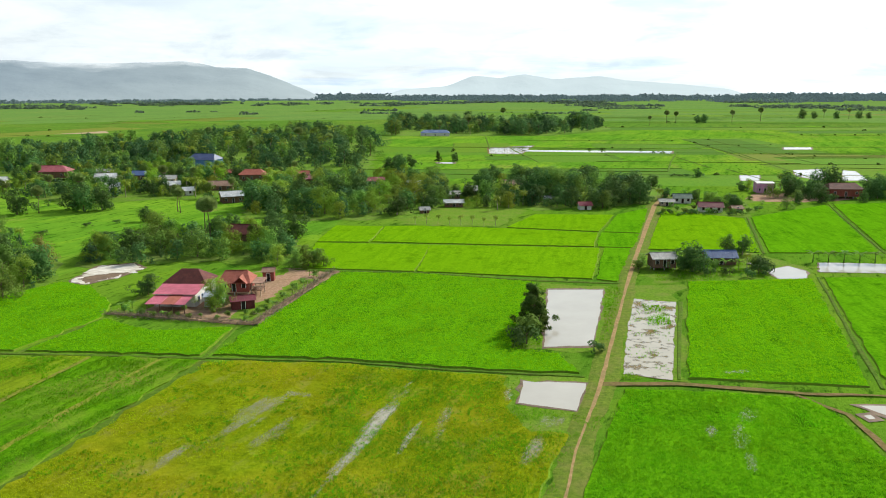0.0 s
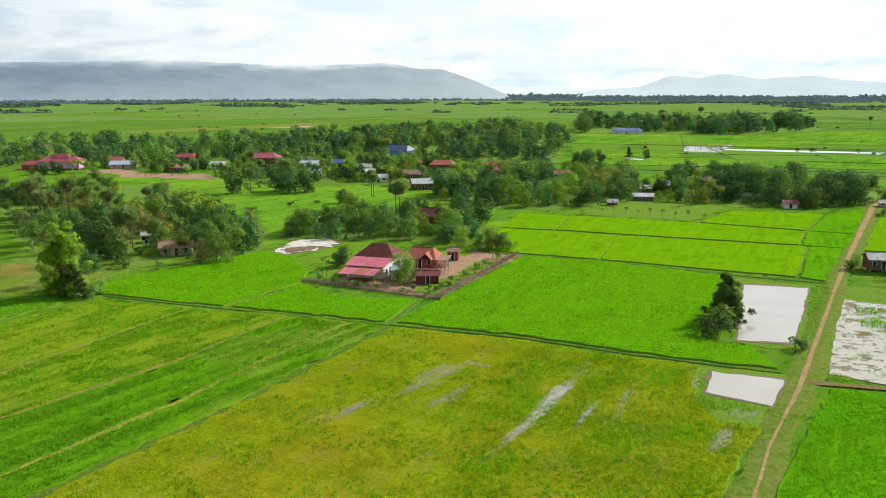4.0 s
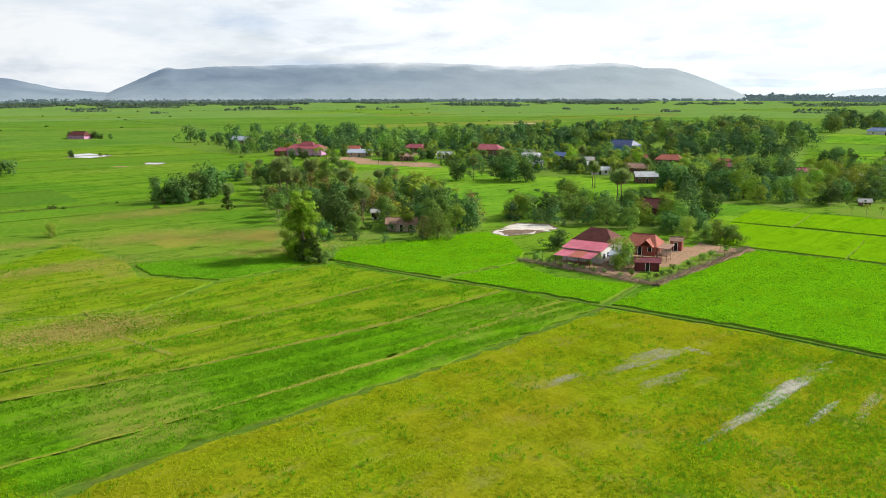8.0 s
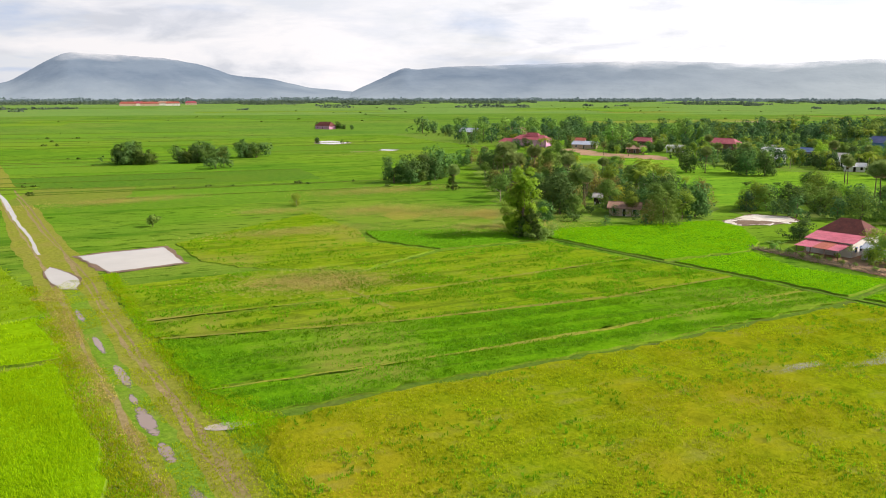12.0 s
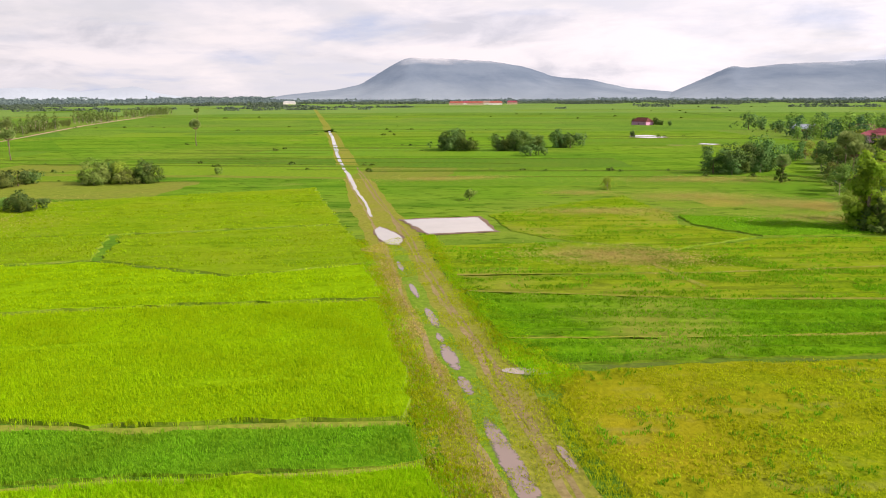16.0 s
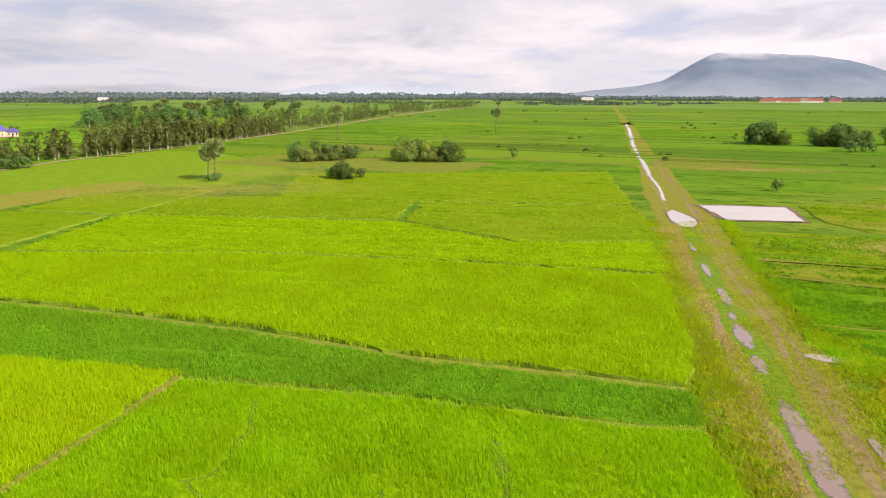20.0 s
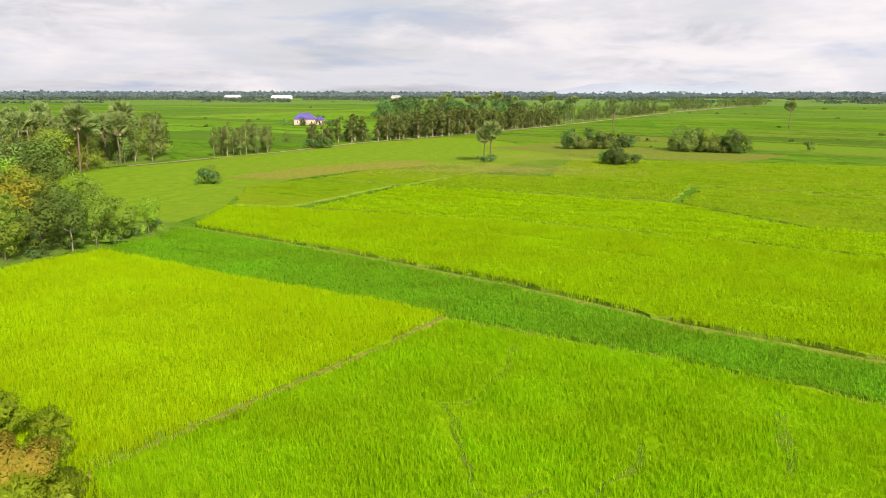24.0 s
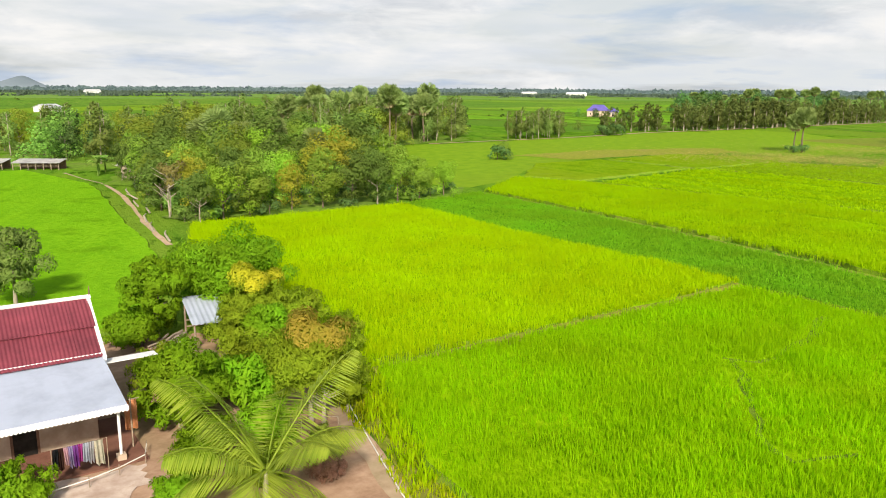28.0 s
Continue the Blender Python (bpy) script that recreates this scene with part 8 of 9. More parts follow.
def stilt_house():
    ob = house(-48.9, 176.4, 2, 6.8, 6.6, 2.4, 1.9, M_ROOF_ORANGE, M_WALL_RED, "red stilt house with orange tiled roof and open porch", 1.4, 1.6, 0.6)
    bm = bmesh.new()
    gable_roof(bm, 5.4, 2.6, 4.05, 1.25, 0.3, 0.09)
    g = part("front_gable", bm, M_ROOF_ORANGE, ob)
    g.matrix_basis = pose(1.7, -1.9, 0, 0, 0, 90)
    ob = thing("porch", "open wooden porch with a brown roof beside the stilt house", "porch")
    part("deck", boxes((0, 0, 1.45, 2.4, 4.2, 1.6)), M_WALL_WOOD, ob)
    part("roof", boxes_tilt(-0.1, 2.9, -0.4, 4.6, 3.3, 3.6), M_ROOF_RUST, ob)
    for px in (0.15, 2.2):
        for py in (0.15, 4.0):
            part("post", boxes((px - 0.09, py - 0.09, 0, px + 0.09, py + 0.09, 1.45), (px - 0.07, py - 0.07, 1.6, px + 0.07, py + 0.07, 3.36)), M_WALL_CLAY, ob)
    for py in (0.06, 4.1):
        part("rail", boxes((0.1, py - 0.03, 2.4, 2.3, py + 0.03, 2.48), (0.1, py - 0.02, 2.0, 2.3, py + 0.02, 2.06)), M_WALL_CLAY, ob)
    for k in range(6):
        part("stair_step", boxes((0.3, -0.3 - 0.28 * k, 1.3 - 0.24 * k, 1.5, -0.02 - 0.28 * k, 1.36 - 0.24 * k)), M_WALL_WOOD, ob)
    ob.matrix_basis = pose(-45.2, 174.6, 0)


farm_house()
stilt_house()
house(-51.8, 168.0, 0, 3.6, 4.4, 2.4, 0.7, M_ROOF_GREY, M_WALL_WHITE, "small white and blue annexe with metal roof", windows=1, over=0.35, name="annexe")
house(-44.9, 165.4, 20, 5.0, 3.6, 2.1, 0.6, M_ROOF_MAROON, M_WALL_MAROON, "dark red wooden shed in the farmyard", windows=1, over=0.35, name="shed")
house(-44.6, 190.8, 5, 2.8, 3.0, 2.5, 0.7, M_ROOF_RUST, M_WALL_RED, "small reddish outhouse in the farmyard", windows=1, over=0.3, name="outhouse")


def stick_fence(line, height, thick, label, per=9.0, seed=0):
    """A fence of heaped dry sticks: posts, and a hedge of branches between them."""
    r = np.random.default_rng(seed)
    ob = thing("stick_fence", label, "fence")
    hedge = bmesh.new()
    for (x0, y0), (x1, y1) in zip(line, line[1:]):
        ln = math.hypot(x1 - x0, y1 - y0)
        n = int(ln / 2.4)
        for k in range(n + 1):
            f = k / max(n, 1)
            px, py = x0 + (x1 - x0) * f, y0 + (y1 - y0) * f
            bm = bmesh.new()
            tube(bm, [(px, py, -0.1), (px + r.normal(0, 0.05), py + r.normal(0, 0.05), height * r.uniform(1.0, 1.3))], [0.05, 0.035], 5)
            part("post", bm, M_STICK, ob)
        for k in range(int(ln * per)):
            f = r.random()
            p = Vector((x0 + (x1 - x0) * f + r.normal(0, thick), y0 + (y1 - y0) * f + r.normal(0, thick), r.uniform(0, height * 0.75)))
            d = Vector(((x1 - x0) / ln * r.normal(0, 0.6) + r.normal(0, 0.3), (y1 - y0) / ln * r.normal(0, 0.6) + r.normal(0, 0.3), r.uniform(0.0, 0.6)))
            tube(hedge, [p, p + d * r.uniform(0.6, 1.4)], [r.uniform(0.02, 0.05), 0.012], 3, False)
    tagged(part("brushwood", hedge, M_STICK, ob), kind="stuff")


for k, line in enumerate([[(-73.5, 160), (-60, 156.6), (-48, 154), (-39.2, 152.2)], [(-39, 152.2), (-34, 176), (-29.4, 200)]]):
    ribbon("brush_bank", line, 1.2 + 0.6 * k, 0.04, M_SOIL, "bank of earth round the farmyard", "bank", 0.6, 0.6, 95 + k, 0.16 + 0.1 * k)
stick_fence([(-73.5, 160), (-60, 156.6), (-48, 154), (-39.2, 152.2)], 1.2, 0.6, "low weathered fence of sticks and brush", 34, 1)
stick_fence([(-39, 152.2), (-34, 176), (-29.4, 200)], 1.2, 0.8, "thick bank of dead branches along the farmyard", 44, 2)
for k, (x, y, h) in enumerate([(-71, 163, 2.6), (-69.5, 165, 2.4), (-63, 158.5, 1.8), (-60, 158, 2.0), (-38, 165, 2.4), (-37, 171, 2.6), (-36, 177, 2.4), (-34.6, 184, 2.8), (-33, 190, 2.6), (-35, 195, 2.2), (-60, 185, 2.6), (-64, 184, 2.4)]):
    BANANA.put(x, y, h)
for x, y, h in [(-41, 159, 1.3), (-43, 160, 1.2), (-57, 158.6, 1.2), (-68, 160.5, 1.3), (-52, 158, 1.0), (-39, 163, 1.4), (-72, 181, 2.6), (-57, 163, 1.4), (-50, 161, 1.2), (-62, 158, 1.6), (-65, 159, 1.9), (-54, 156.8, 1.5), (-48, 156, 1.3), (-46, 158, 1.6), (-42, 156, 1.2), (-40.5, 161, 1.5), (-39.6, 168, 1.6), (-38, 174, 1.5), (-36.6, 181, 1.8), (-35.6, 187, 1.5), (-33.6, 194, 1.9), (-41, 163, 1.1), (-58.4, 156.6, 1.7), (-70, 162, 1.8)]:
    SHRUB_B.put(x, y, h)

# ---------------------------------------------------------------- the house by the garden
NEAR = pose(-17.1, -27.7, 0, 0, 0, -12.8)


def near_house():
    ob = thing("house", "house with maroon corrugated roof and grey metal awning", "house")
    L = 13.0
    part("wall", boxes((0.6, -4.95, 0, L, -4.8, 3.1), (0.6, -10.2, 0, L, -10.05, 3.1), (0.6, -10.05, 0, 0.75, -4.95, 3.1), (L - 0.15, -10.05, 0, L, -4.95, 3.1)), M_WALL_CLAY, ob)
    bm = bmesh.new()
    for x in (0.6, 0.75, L - 0.15, L):
        v = [bm.verts.new(p) for p in ((x, -10.2, 3.1), (x, -4.8, 3.1), (x, -7.6, 5.1))]
        bm.faces.new(v)
    part("gable", bm, M_WALL_WOOD, ob)
    # roof of single sheets
    sheet_me = None
    roof = part("roof", boxes((0.0, -7.68, 5.02, L, -7.52, 5.06)), M_ROOF_MAROON, ob, "maroon corrugated roof")
    for k in range(13):
        for side in (0, 1):
            for row in range(2):
                bm = corrugated(1.04, 1.62, 3.18 + 0.97 * (1 - row), 3.18 + 0.97 * (2 - row), 0.16, 0.02)
                q = part("roof_sheet", bm, M_ROOF_MAROON, roof)
                if side == 0:
                    q.matrix_basis = pose(1.0 * k - 0.02, -7.6, 0.02 * row + 0.05) @ pose(0, 0, 0) if row == 0 else pose(1.0 * k - 0.02, -7.6 + 3.0 - 0.12, 0.02) @ Matrix.Diagonal((1, 1, 1, 1))
                    q.matrix_basis = Matrix.Translation((1.0 * k - 0.02, -7.6, 0.05 if row == 0 else 0.02)) @ Matrix.Diagonal((1, -1, 1, 1)) @ Matrix.Translation((0, -1.45 * row, 0))
                else:
                    q.matrix_basis = Matrix.Translation((1.0 * k - 0.02, -7.6, 0.05 if row == 0 else 0.02)) @ Matrix.Translation((0, -1.45 * row, 0))
    bm = bmesh.new()
    tube(bm, [(-0.15, -7.6, 5.2), (L, -7.6, 5.2)], [0.10, 0.10], 8)
    part("ridge_cap", bm, M_WHITE, roof, "white ridge cap")
    for s in (-1, 1):
        y0, y1 = -7.6, -7.6 + s * 3.15
        bm = bmesh.new()
        v = [bm.verts.new(p) for p in ((-0.12, y0, 5.02), (-0.12, y1, 2.98), (-0.12, y1, 3.16), (-0.12, y0, 5.2), (0.04, y0, 5.02), (0.04, y1, 2.98), (0.04, y1, 3.16), (0.04, y0, 5.2))]
        for f in ((0, 1, 2, 3), (7, 6, 5, 4), (3, 2, 6, 7), (0, 4, 5, 1), (1, 5, 6, 2)):
            bm.faces.new([v[k] for k in f])
        part("barge_board", bm, M_WHITE, roof, "white barge board")
    bm = bmesh.new()
    tube(bm, [(-0.1, -7.6, 5.2), (-0.12, -7.6, 5.7)], [0.05, 0.015], 5)
    part("finial", bm, M_WALL_WOOD, roof)
    # awning
    aw = part("awning", corrugated(L + 0.1, 4.95, 2.42, 3.14, 0.3, 0.0015), M_ROOF_GREY, ob, "smooth steel-grey awning sheet")
    aw.matrix_basis = Matrix.Translation((0, -4.9, 0)) @ Matrix.Diagonal((1, -1, 1, 1))
    trim = bmesh.new()
    for k in range(int(L / 0.15)):
        x = 0.15 * k
        v = [trim.verts.new((x + dx, -4.97 - dy, z)) for dy in (0.02, 0.0) for dx, z in ((0, 2.46), (0.15, 2.46), (0.15, 2.32), (0.11, 2.275), (0.075, 2.26), (0.04, 2.275), (0, 2.32))]
        trim.faces.new(v[7:])
        trim.faces.new(list(reversed(v[:7])))
        for j in range(2, 7):
            trim.faces.new((v[j], v[(j + 1) % 7], v[7 + (j + 1) % 7], v[7 + j]))
    part("fascia", trim, M_WHITE, aw, "white scalloped fascia")
    lip = bmesh.new()
    for k in range(int(L / 0.14)):
        x = 0.14 * k
        v = [lip.verts.new((x + dx, y, 2.45 + 0.727 * (4.95 + y) / 4.95 + dz)) for dz in (0.0, 0.018) for dx, y in ((0, -4.99), (0.14, -4.99), (0.14, -4.86), (0.07, -4.80), (0, -4.86))]
        lip.faces.new(v[5:])
        for j in range(5):
            lip.faces.new((v[j], v[(j + 1) % 5], v[5 + (j + 1) % 5], v[5 + j]))
    part("edge_flashing", lip, M_WHITE, aw, "white scalloped metal flashing")
    part("eave_trim", boxes((-0.1, -4.86, 3.16, L, -4.66, 3.3)), M_WHITE, roof, "white eave trim")
    for x in (0.35, 5.6, 9.2, 12.6):
        bm = bmesh.new()
        tube(bm, [(x, -0.3, 0.25), (x, -0.3, 2.42)], [0.06, 0.06], 10)
        po = part("post", bm, M_WHITE, ob, "white round porch post")
        part("footing", boxes((x - 0.17, -0.47, 0.0, x + 0.17, -0.13, 0.34)), M_WALL_CLAY, po, "clay-coloured footing")
    part("porch_wall", boxes((0.75, -2.85, 0.1, L, -2.7, 2.7), (0.75, -4.8, 0.1, 0.9, -2.85, 2.8)), M_WALL_CLAY, ob)
    d = part("door", boxes((3.0, -2.7, 0.1, 3.1, -2.64, 2.1), (3.95, -2.7, 0.1, 4.05, -2.64, 2.1), (3.0, -2.7, 2.1, 4.05, -2.64, 2.2)), M_WALL_WOOD, ob)
    part("panel", boxes((3.1, -2.696, 0.1, 3.95, -2.66, 2.1)), M_DARK, d)
    for x in (5.4, 8.4):
        w = part("window", boxes((x, -2.7, 1.0, x + 0.8, -2.65, 1.08), (x, -2.7, 2.0, x + 0.8, -2.65, 2.08), (x, -2.7, 1.08, x + 0.07, -2.65, 2.0), (x + 0.73, -2.7, 1.08, x + 0.8, -2.65, 2.0)), M_WALL_WOOD, ob)
        part("pane", boxes((x + 0.07, -2.696, 1.08, x + 0.73, -2.67, 2.0)), M_DARK, w)
    q = part("side_gutter", boxes_tilt(-2.3, 0.2, -5.3, -4.5, 2.72, 2.8, 0.05), M_WHITE, ob, "white metal rain gutter sheet")
    bm = bmesh.new()
    tube(bm, [(-2.1, -4.9, 0), (-2.1, -4.9, 2.74)], [0.05, 0.045], 6)
    part("gutter_post", bm, M_WALL_WOOD, ob)
    ob.matrix_basis = NEAR
    tagged(ob, kind="")


near_house()
sheet("yard", [(-24, -43), (-27.5, -41), (-29, -36), (-27, -29), (-25, -22), (-21, -12), (-8, -18), (-4, -31), (-5, -42), (-18, -44)], 0.045, M_SOIL, "swept reddish earth round the garden house", "yard", 1.0, 0.3, 80)
q = tagged(new("patio", mesh_of("patio", [NEAR @ Vector(p) for p in ((-0.6, 0.2, 0.12), (13, 0.2, 0.12), (13, -4.8, 0.12), (-0.6, -4.8, 0.12), (-0.6, 0.2, 0.0), (13, 0.2, 0.0), (13, -4.8, 0.0), (-0.6, -4.8, 0.0))], [(3, 2, 1, 0), (0, 1, 5, 4), (3, 0, 4, 7), (1, 2, 6, 5), (2, 3, 7, 6)], M_FLOOR_RED)), "worn red cement floor under the awning, darkened for the shade there", "floor", kind="structure")
sheet("apron", [tuple((NEAR @ Vector(p))[:2]) for p in ((-0.4, 0.45, 0), (3.1, 0.45, 0), (3.6, 2.4, 0), (1.4, 3.2, 0), (-0.3, 2.0, 0))], 0.075, M_APRON, "patch of worn pinkish cement before the porch", "paving", 0.3, 0.25, 83)
ribbon("garden_path", [(-28, -29.5), (-26.4, -26.4), (-25.2, -23.2), (-23, -19), (-20.5, -12)], [0.55, 0.65, 0.7, 0.75, 0.8], 0.07, M_DUST, "pale trodden earth path beside the rice", "path", 0.8, 0.12, 81)
ribbon("verge", [(-30, -29.4), (-27.6, -25.6), (-25.6, -21), (-23.6, -16.6), (-21.4, -9)], [1.4, 1.3, 1.4, 1.5, 1.6], 0.09, M_VERGE, "grassy strip between path and rice", "verge", 0.8, 0.15, 82)


def cloth(x, w, h, material, label, parent):
    bm = bmesh.new()
    n, m = 8, 6
    drop = 0.05 * math.sin(x * 23)
    g = [[bm.verts.new((x + w * i / n + 0.05 * math.sin(x * 31) * j / m, 0.6 + 0.07 * math.sin(1.7 * i + x * 9) * (0.25 + j / m) + 0.06 * math.sin(x * 17) * j / m, 1.56 - h * j / m - (0.05 * math.sin(i * 1.3 + x) + drop) * j / m)) for i in range(n + 1)] for j in range(m + 1)]
    for j in range(m):
        for i in range(n):
            bm.faces.new((g[j][i], g[j][i + 1], g[j + 1][i + 1], g[j + 1][i]))
    bmesh.ops.solidify(bm, geom=bm.faces[:], thickness=0.012)
    ob = part("garment", bm, material, parent, label)
    return ob


def fabric(name, dark, light):
    return surface(name, dark, light, 14.0, 2.5, 0.95, bump=0.3, dist=0.01)


def washing_line():
    ob = thing("clothes_rack", "clothes line hung with coloured washing under the awning", "laundry")
    for x in (1.0, 2.95):
        bm = bmesh.new()
        tube(bm, [(x, 0.6, 0.0), (x, 0.6, 1.6)], [0.016, 0.016], 6)
        part("post", bm, M_STICK, ob)
    bm = bmesh.new()
    tube(bm, [(0.98, 0.6, 1.58), (2.97, 0.6, 1.58)], [0.012, 0.012], 6)
    part("rail", bm, M_STICK, ob)
    rows = [("black", (0.012, 0.012, 0.014), (0.03, 0.03, 0.035), 0.26, 0.85), ("dark brown", (0.05, 0.025, 0.02), (0.09, 0.045, 0.035), 0.22, 0.8), ("lilac", (0.38, 0.30, 0.55), (0.50, 0.42, 0.66), 0.2, 0.75),
            ("purple", (0.20, 0.05, 0.28), (0.30, 0.09, 0.40), 0.26, 0.8), ("magenta", (0.42, 0.04, 0.26), (0.55, 0.09, 0.36), 0.22, 0.72), ("pale blue", (0.46, 0.50, 0.60), (0.60, 0.64, 0.72), 0.26, 0.7),
            ("grey", (0.42, 0.42, 0.44), (0.56, 0.56, 0.58), 0.24, 0.75), ("cream", (0.62, 0.58, 0.44), (0.74, 0.70, 0.56), 0.40, 0.9)]
    rows = rows[:2] + [("rose", (0.55, 0.32, 0.38), (0.68, 0.46, 0.50), 0.2, 0.7)] + rows[2:]
    x = 2.9
    for nm, d, l, w, h in rows:
        w *= 0.82
        x -= w - 0.01
        cloth(x, w, h * 1.08, fabric("cloth_" + nm.replace(" ", "_"), d, l), nm + " garment", ob)
    ob.matrix_basis = NEAR


washing_line()


def hung_cloth():
    ob = thing("hanging_cloth", "faded orange cloth hung at the porch corner", "laundry")
    bm = bmesh.new()
    g = [[bm.verts.new((-0.55 + 0.5 * i / 6, -1.2 + 0.05 * math.sin(1.7 * i), 2.2 - 1.3 * j / 6)) for i in range(7)] for j in range(7)]
    for j in range(6):
        for i in range(6):
            bm.faces.new((g[j][i], g[j][i + 1], g[j + 1][i + 1], g[j + 1][i]))
    bmesh.ops.solidify(bm, geom=bm.faces[:], thickness=0.012)
    part("cloth", bm, fabric("cloth_orange", (0.50, 0.20, 0.08), (0.66, 0.32, 0.16)), ob)
    bm = bmesh.new()
    tube(bm, [(-0.3, -1.2, 0.0), (-0.3, -1.2, 2.3)], [0.035, 0.03], 6)
    part("pole", bm, M_STICK, ob)
    bm = bmesh.new()
    tube(bm, [(-0.65, -1.21, 2.22), (0.05, -1.21, 2.22)], [0.02, 0.02], 6)
    part("rail", bm, M_STICK, ob)
    ob.matrix_basis = NEAR


hung_cloth()


def rail_fence(pts, label, height=0.55, posts=True, z=0.0, r=0.035):
    ob = thing("rail_fence", label, "fence")
    bm = bmesh.new()
    tube(bm, [(x, y, z + height) for x, y in pts], [r] * len(pts), 6)
    part("rail", bm, M_PIPE, ob)
    if posts:
        for x, y in pts:
            bm = bmesh.new()
            tube(bm, [(x, y, -0.05), (x, y, z + height + 0.12)], [r, r * 0.9], 6)
            part("post", bm, M_STICK, ob)


rail_fence([(-13.6, -26.9), (-15.0, -26.8), (-16.2, -26.9), (-17.4, -27.2), (-17.9, -28.1)], "pale bamboo rail in front of the porch", 0.4, True, 0.0, 0.022)
rail_fence([(-28.2, -28.6), (-27.1, -26.3), (-25.1, -22.5), (-22.7, -17.8), (-20.6, -12.5)], "pale water pipe lying beside the garden path", 0.12, False, 0.03, 0.03)


def pipe_frame():
    ob = thing("pipe_frame", "thin weathered wooden frame standing by the garden path", "frame")
    for a, b in (((0, 0, 0), (0, 0, 1.0)), ((1.6, 0, 0), (1.6, 0, 1.0)), ((0, 0, 1.0), (1.6, 0, 1.0)), ((0, 0, 0.45), (1.6, 0, 0.45))):
        bm = bmesh.new()
        tube(bm, [a, b], [0.022, 0.022], 6)
        part("pipe", bm, M_STICK, ob)
    ob.matrix_basis = pose(-23.2, -24.6, 0, 0, 0, 132)


pipe_frame()


def garden_shed():
    ob = thing("shed", "open wooden garden shed with tilted grey tin roof", "shed")
    q = part("roof", corrugated(2.4, 4.2, 1.75, 2.35, 0.3, 0.02), M_ROOF_GREY, ob, "grey tin sheet")
    for x in (0.15, 2.2):
        for y, h in ((-0.2, 2.25), (-4.0, 1.75)):
            bm = bmesh.new()
            tube(bm, [(x, y, -0.1), (x, y, h)], [0.07, 0.05], 6)
            part("post", bm, M_STICK, ob)
    for z in (0.5, 0.9):
        bm = bmesh.new()
        tube(bm, [(0.15, -0.2, z), (2.2, -0.2, z)], [0.04, 0.04], 5)
        part("rail", bm, M_STICK, ob)
    ob.matrix_basis = pose(-26.9, -41.6, 0, 0, 0, 159.4)


garden_shed()

# garden trees, close to the camera's end
def garden_tree(x, y, h, r, material, label, count=5200, leaf=0.28, odd=None, low=0.28, name="mango_tree"):
    ob = thing(name, label, "tree", "garden trees")
    balls = []
    for k in range(64):
        u = rng.normal(size=3)
        u /= np.linalg.norm(u)
        f = rng.uniform(0.45, 1.0)
        balls.append((u[0] * r * f, u[1] * r * f, h * (low + 1) / 2 + u[2] * h * (1 - low) / 2 * f * 0.9, rng.uniform(0.13, 0.36) * r))
    piece("trunk", trunk_mesh(h * 0.5, 0.08 + 0.012 * h, 7, M_BARK_PALE, rng.normal(0, 0.04), 8, 0.25), ob)
    piece("crown", crown_mesh(balls, int(count * 2.8), leaf * 0.92, material, 0.7, 0.32, 0.5), ob)
    if odd:
        pick = [(b[0], b[1], b[2] + 0.3, b[3] * 0.9 + 0.1) for b in sorted(balls, key=lambda b: -b[2])[:10]]
        piece("young_leaves", crown_mesh(pick, int(count * 0.7), leaf * 0.8, odd, 0.3, 0.4, 0.6), ob, )
    ob.matrix_basis = pose(x, y, 0)
    return ob


garden_tree(-25.4, -41.9, 5.3, 1.9, M_LEAF_MANGO, "leafy green mango tree beside the tin shed", 5600, 0.25, None, 0.1)
garden_tree(-30.2, -41.6, 6.1, 4.2, M_LEAF_MANGO, "large spreading mango tree at the edge of the rice", 15000, 0.26, None, 0.05)
garden_tree(-28.9, -37.0, 4.5, 2.0, M_LEAF_GARDEN, "mango tree with a crown of yellow young leaves", 6600, 0.23, M_LEAF_YELLOW, 0.1)
garden_tree(-30.2, -34.6, 3.7, 2.0, M_LEAF_GARDEN, "yellowish green mango tree beside the rice", 5200, 0.23, None, 0.05)
garden_tree(-26.9, -34.6, 3.3, 1.9, M_LEAF_GARDEN, "low olive green mango tree in the garden", 5200, 0.23, None, 0.05)
garden_tree(-27.4, -33.4, 3.5, 1.3, M_LEAF_MANGO, "deep green bushy garden tree", 3200, 0.24, None, 0.15)
garden_tree(-24.5, -25.6, 4.6, 2.2, M_LEAF_GARDEN, "mango tree with orange young leaves by the path", 7400, 0.22, M_LEAF_TAN, 0.3)
garden_tree(-20.1, -29.3, 3.9, 2.1, M_LEAF_MANGO, "dense bright green mango tree beside the house", 7600, 0.24, None, 0.04)
garden_tree(-22.6, -31.6, 2.2, 1.5, M_LEAF_MANGO, "low green mango bush in the yard", 3000, 0.24, None, 0.03)
garden_tree(-25.6, -30.6, 2.8, 1.7, M_LEAF_GARDEN, "olive mango sapling among the garden trees", 3600, 0.23, None, 0.03)
garden_tree(-23.0, -28.0, 2.9, 1.7, M_LEAF_MANGO, "papaya-like young tree with large green leaves", 1300, 0.45, None, 0.2, "garden_tree")
garden_tree(-23.6, -41.2, 2.3, 1.7, M_LEAF_MANGO, "low leafy bush at the foot of the mango tree", 3600, 0.26, None, 0.02, "garden_shrub")
garden_tree(-19.6, -26.2, 1.7, 1.3, M_LEAF_MANGO, "low green bush in the yard behind the palm", 2600, 0.22, None, 0.02, "garden_shrub")
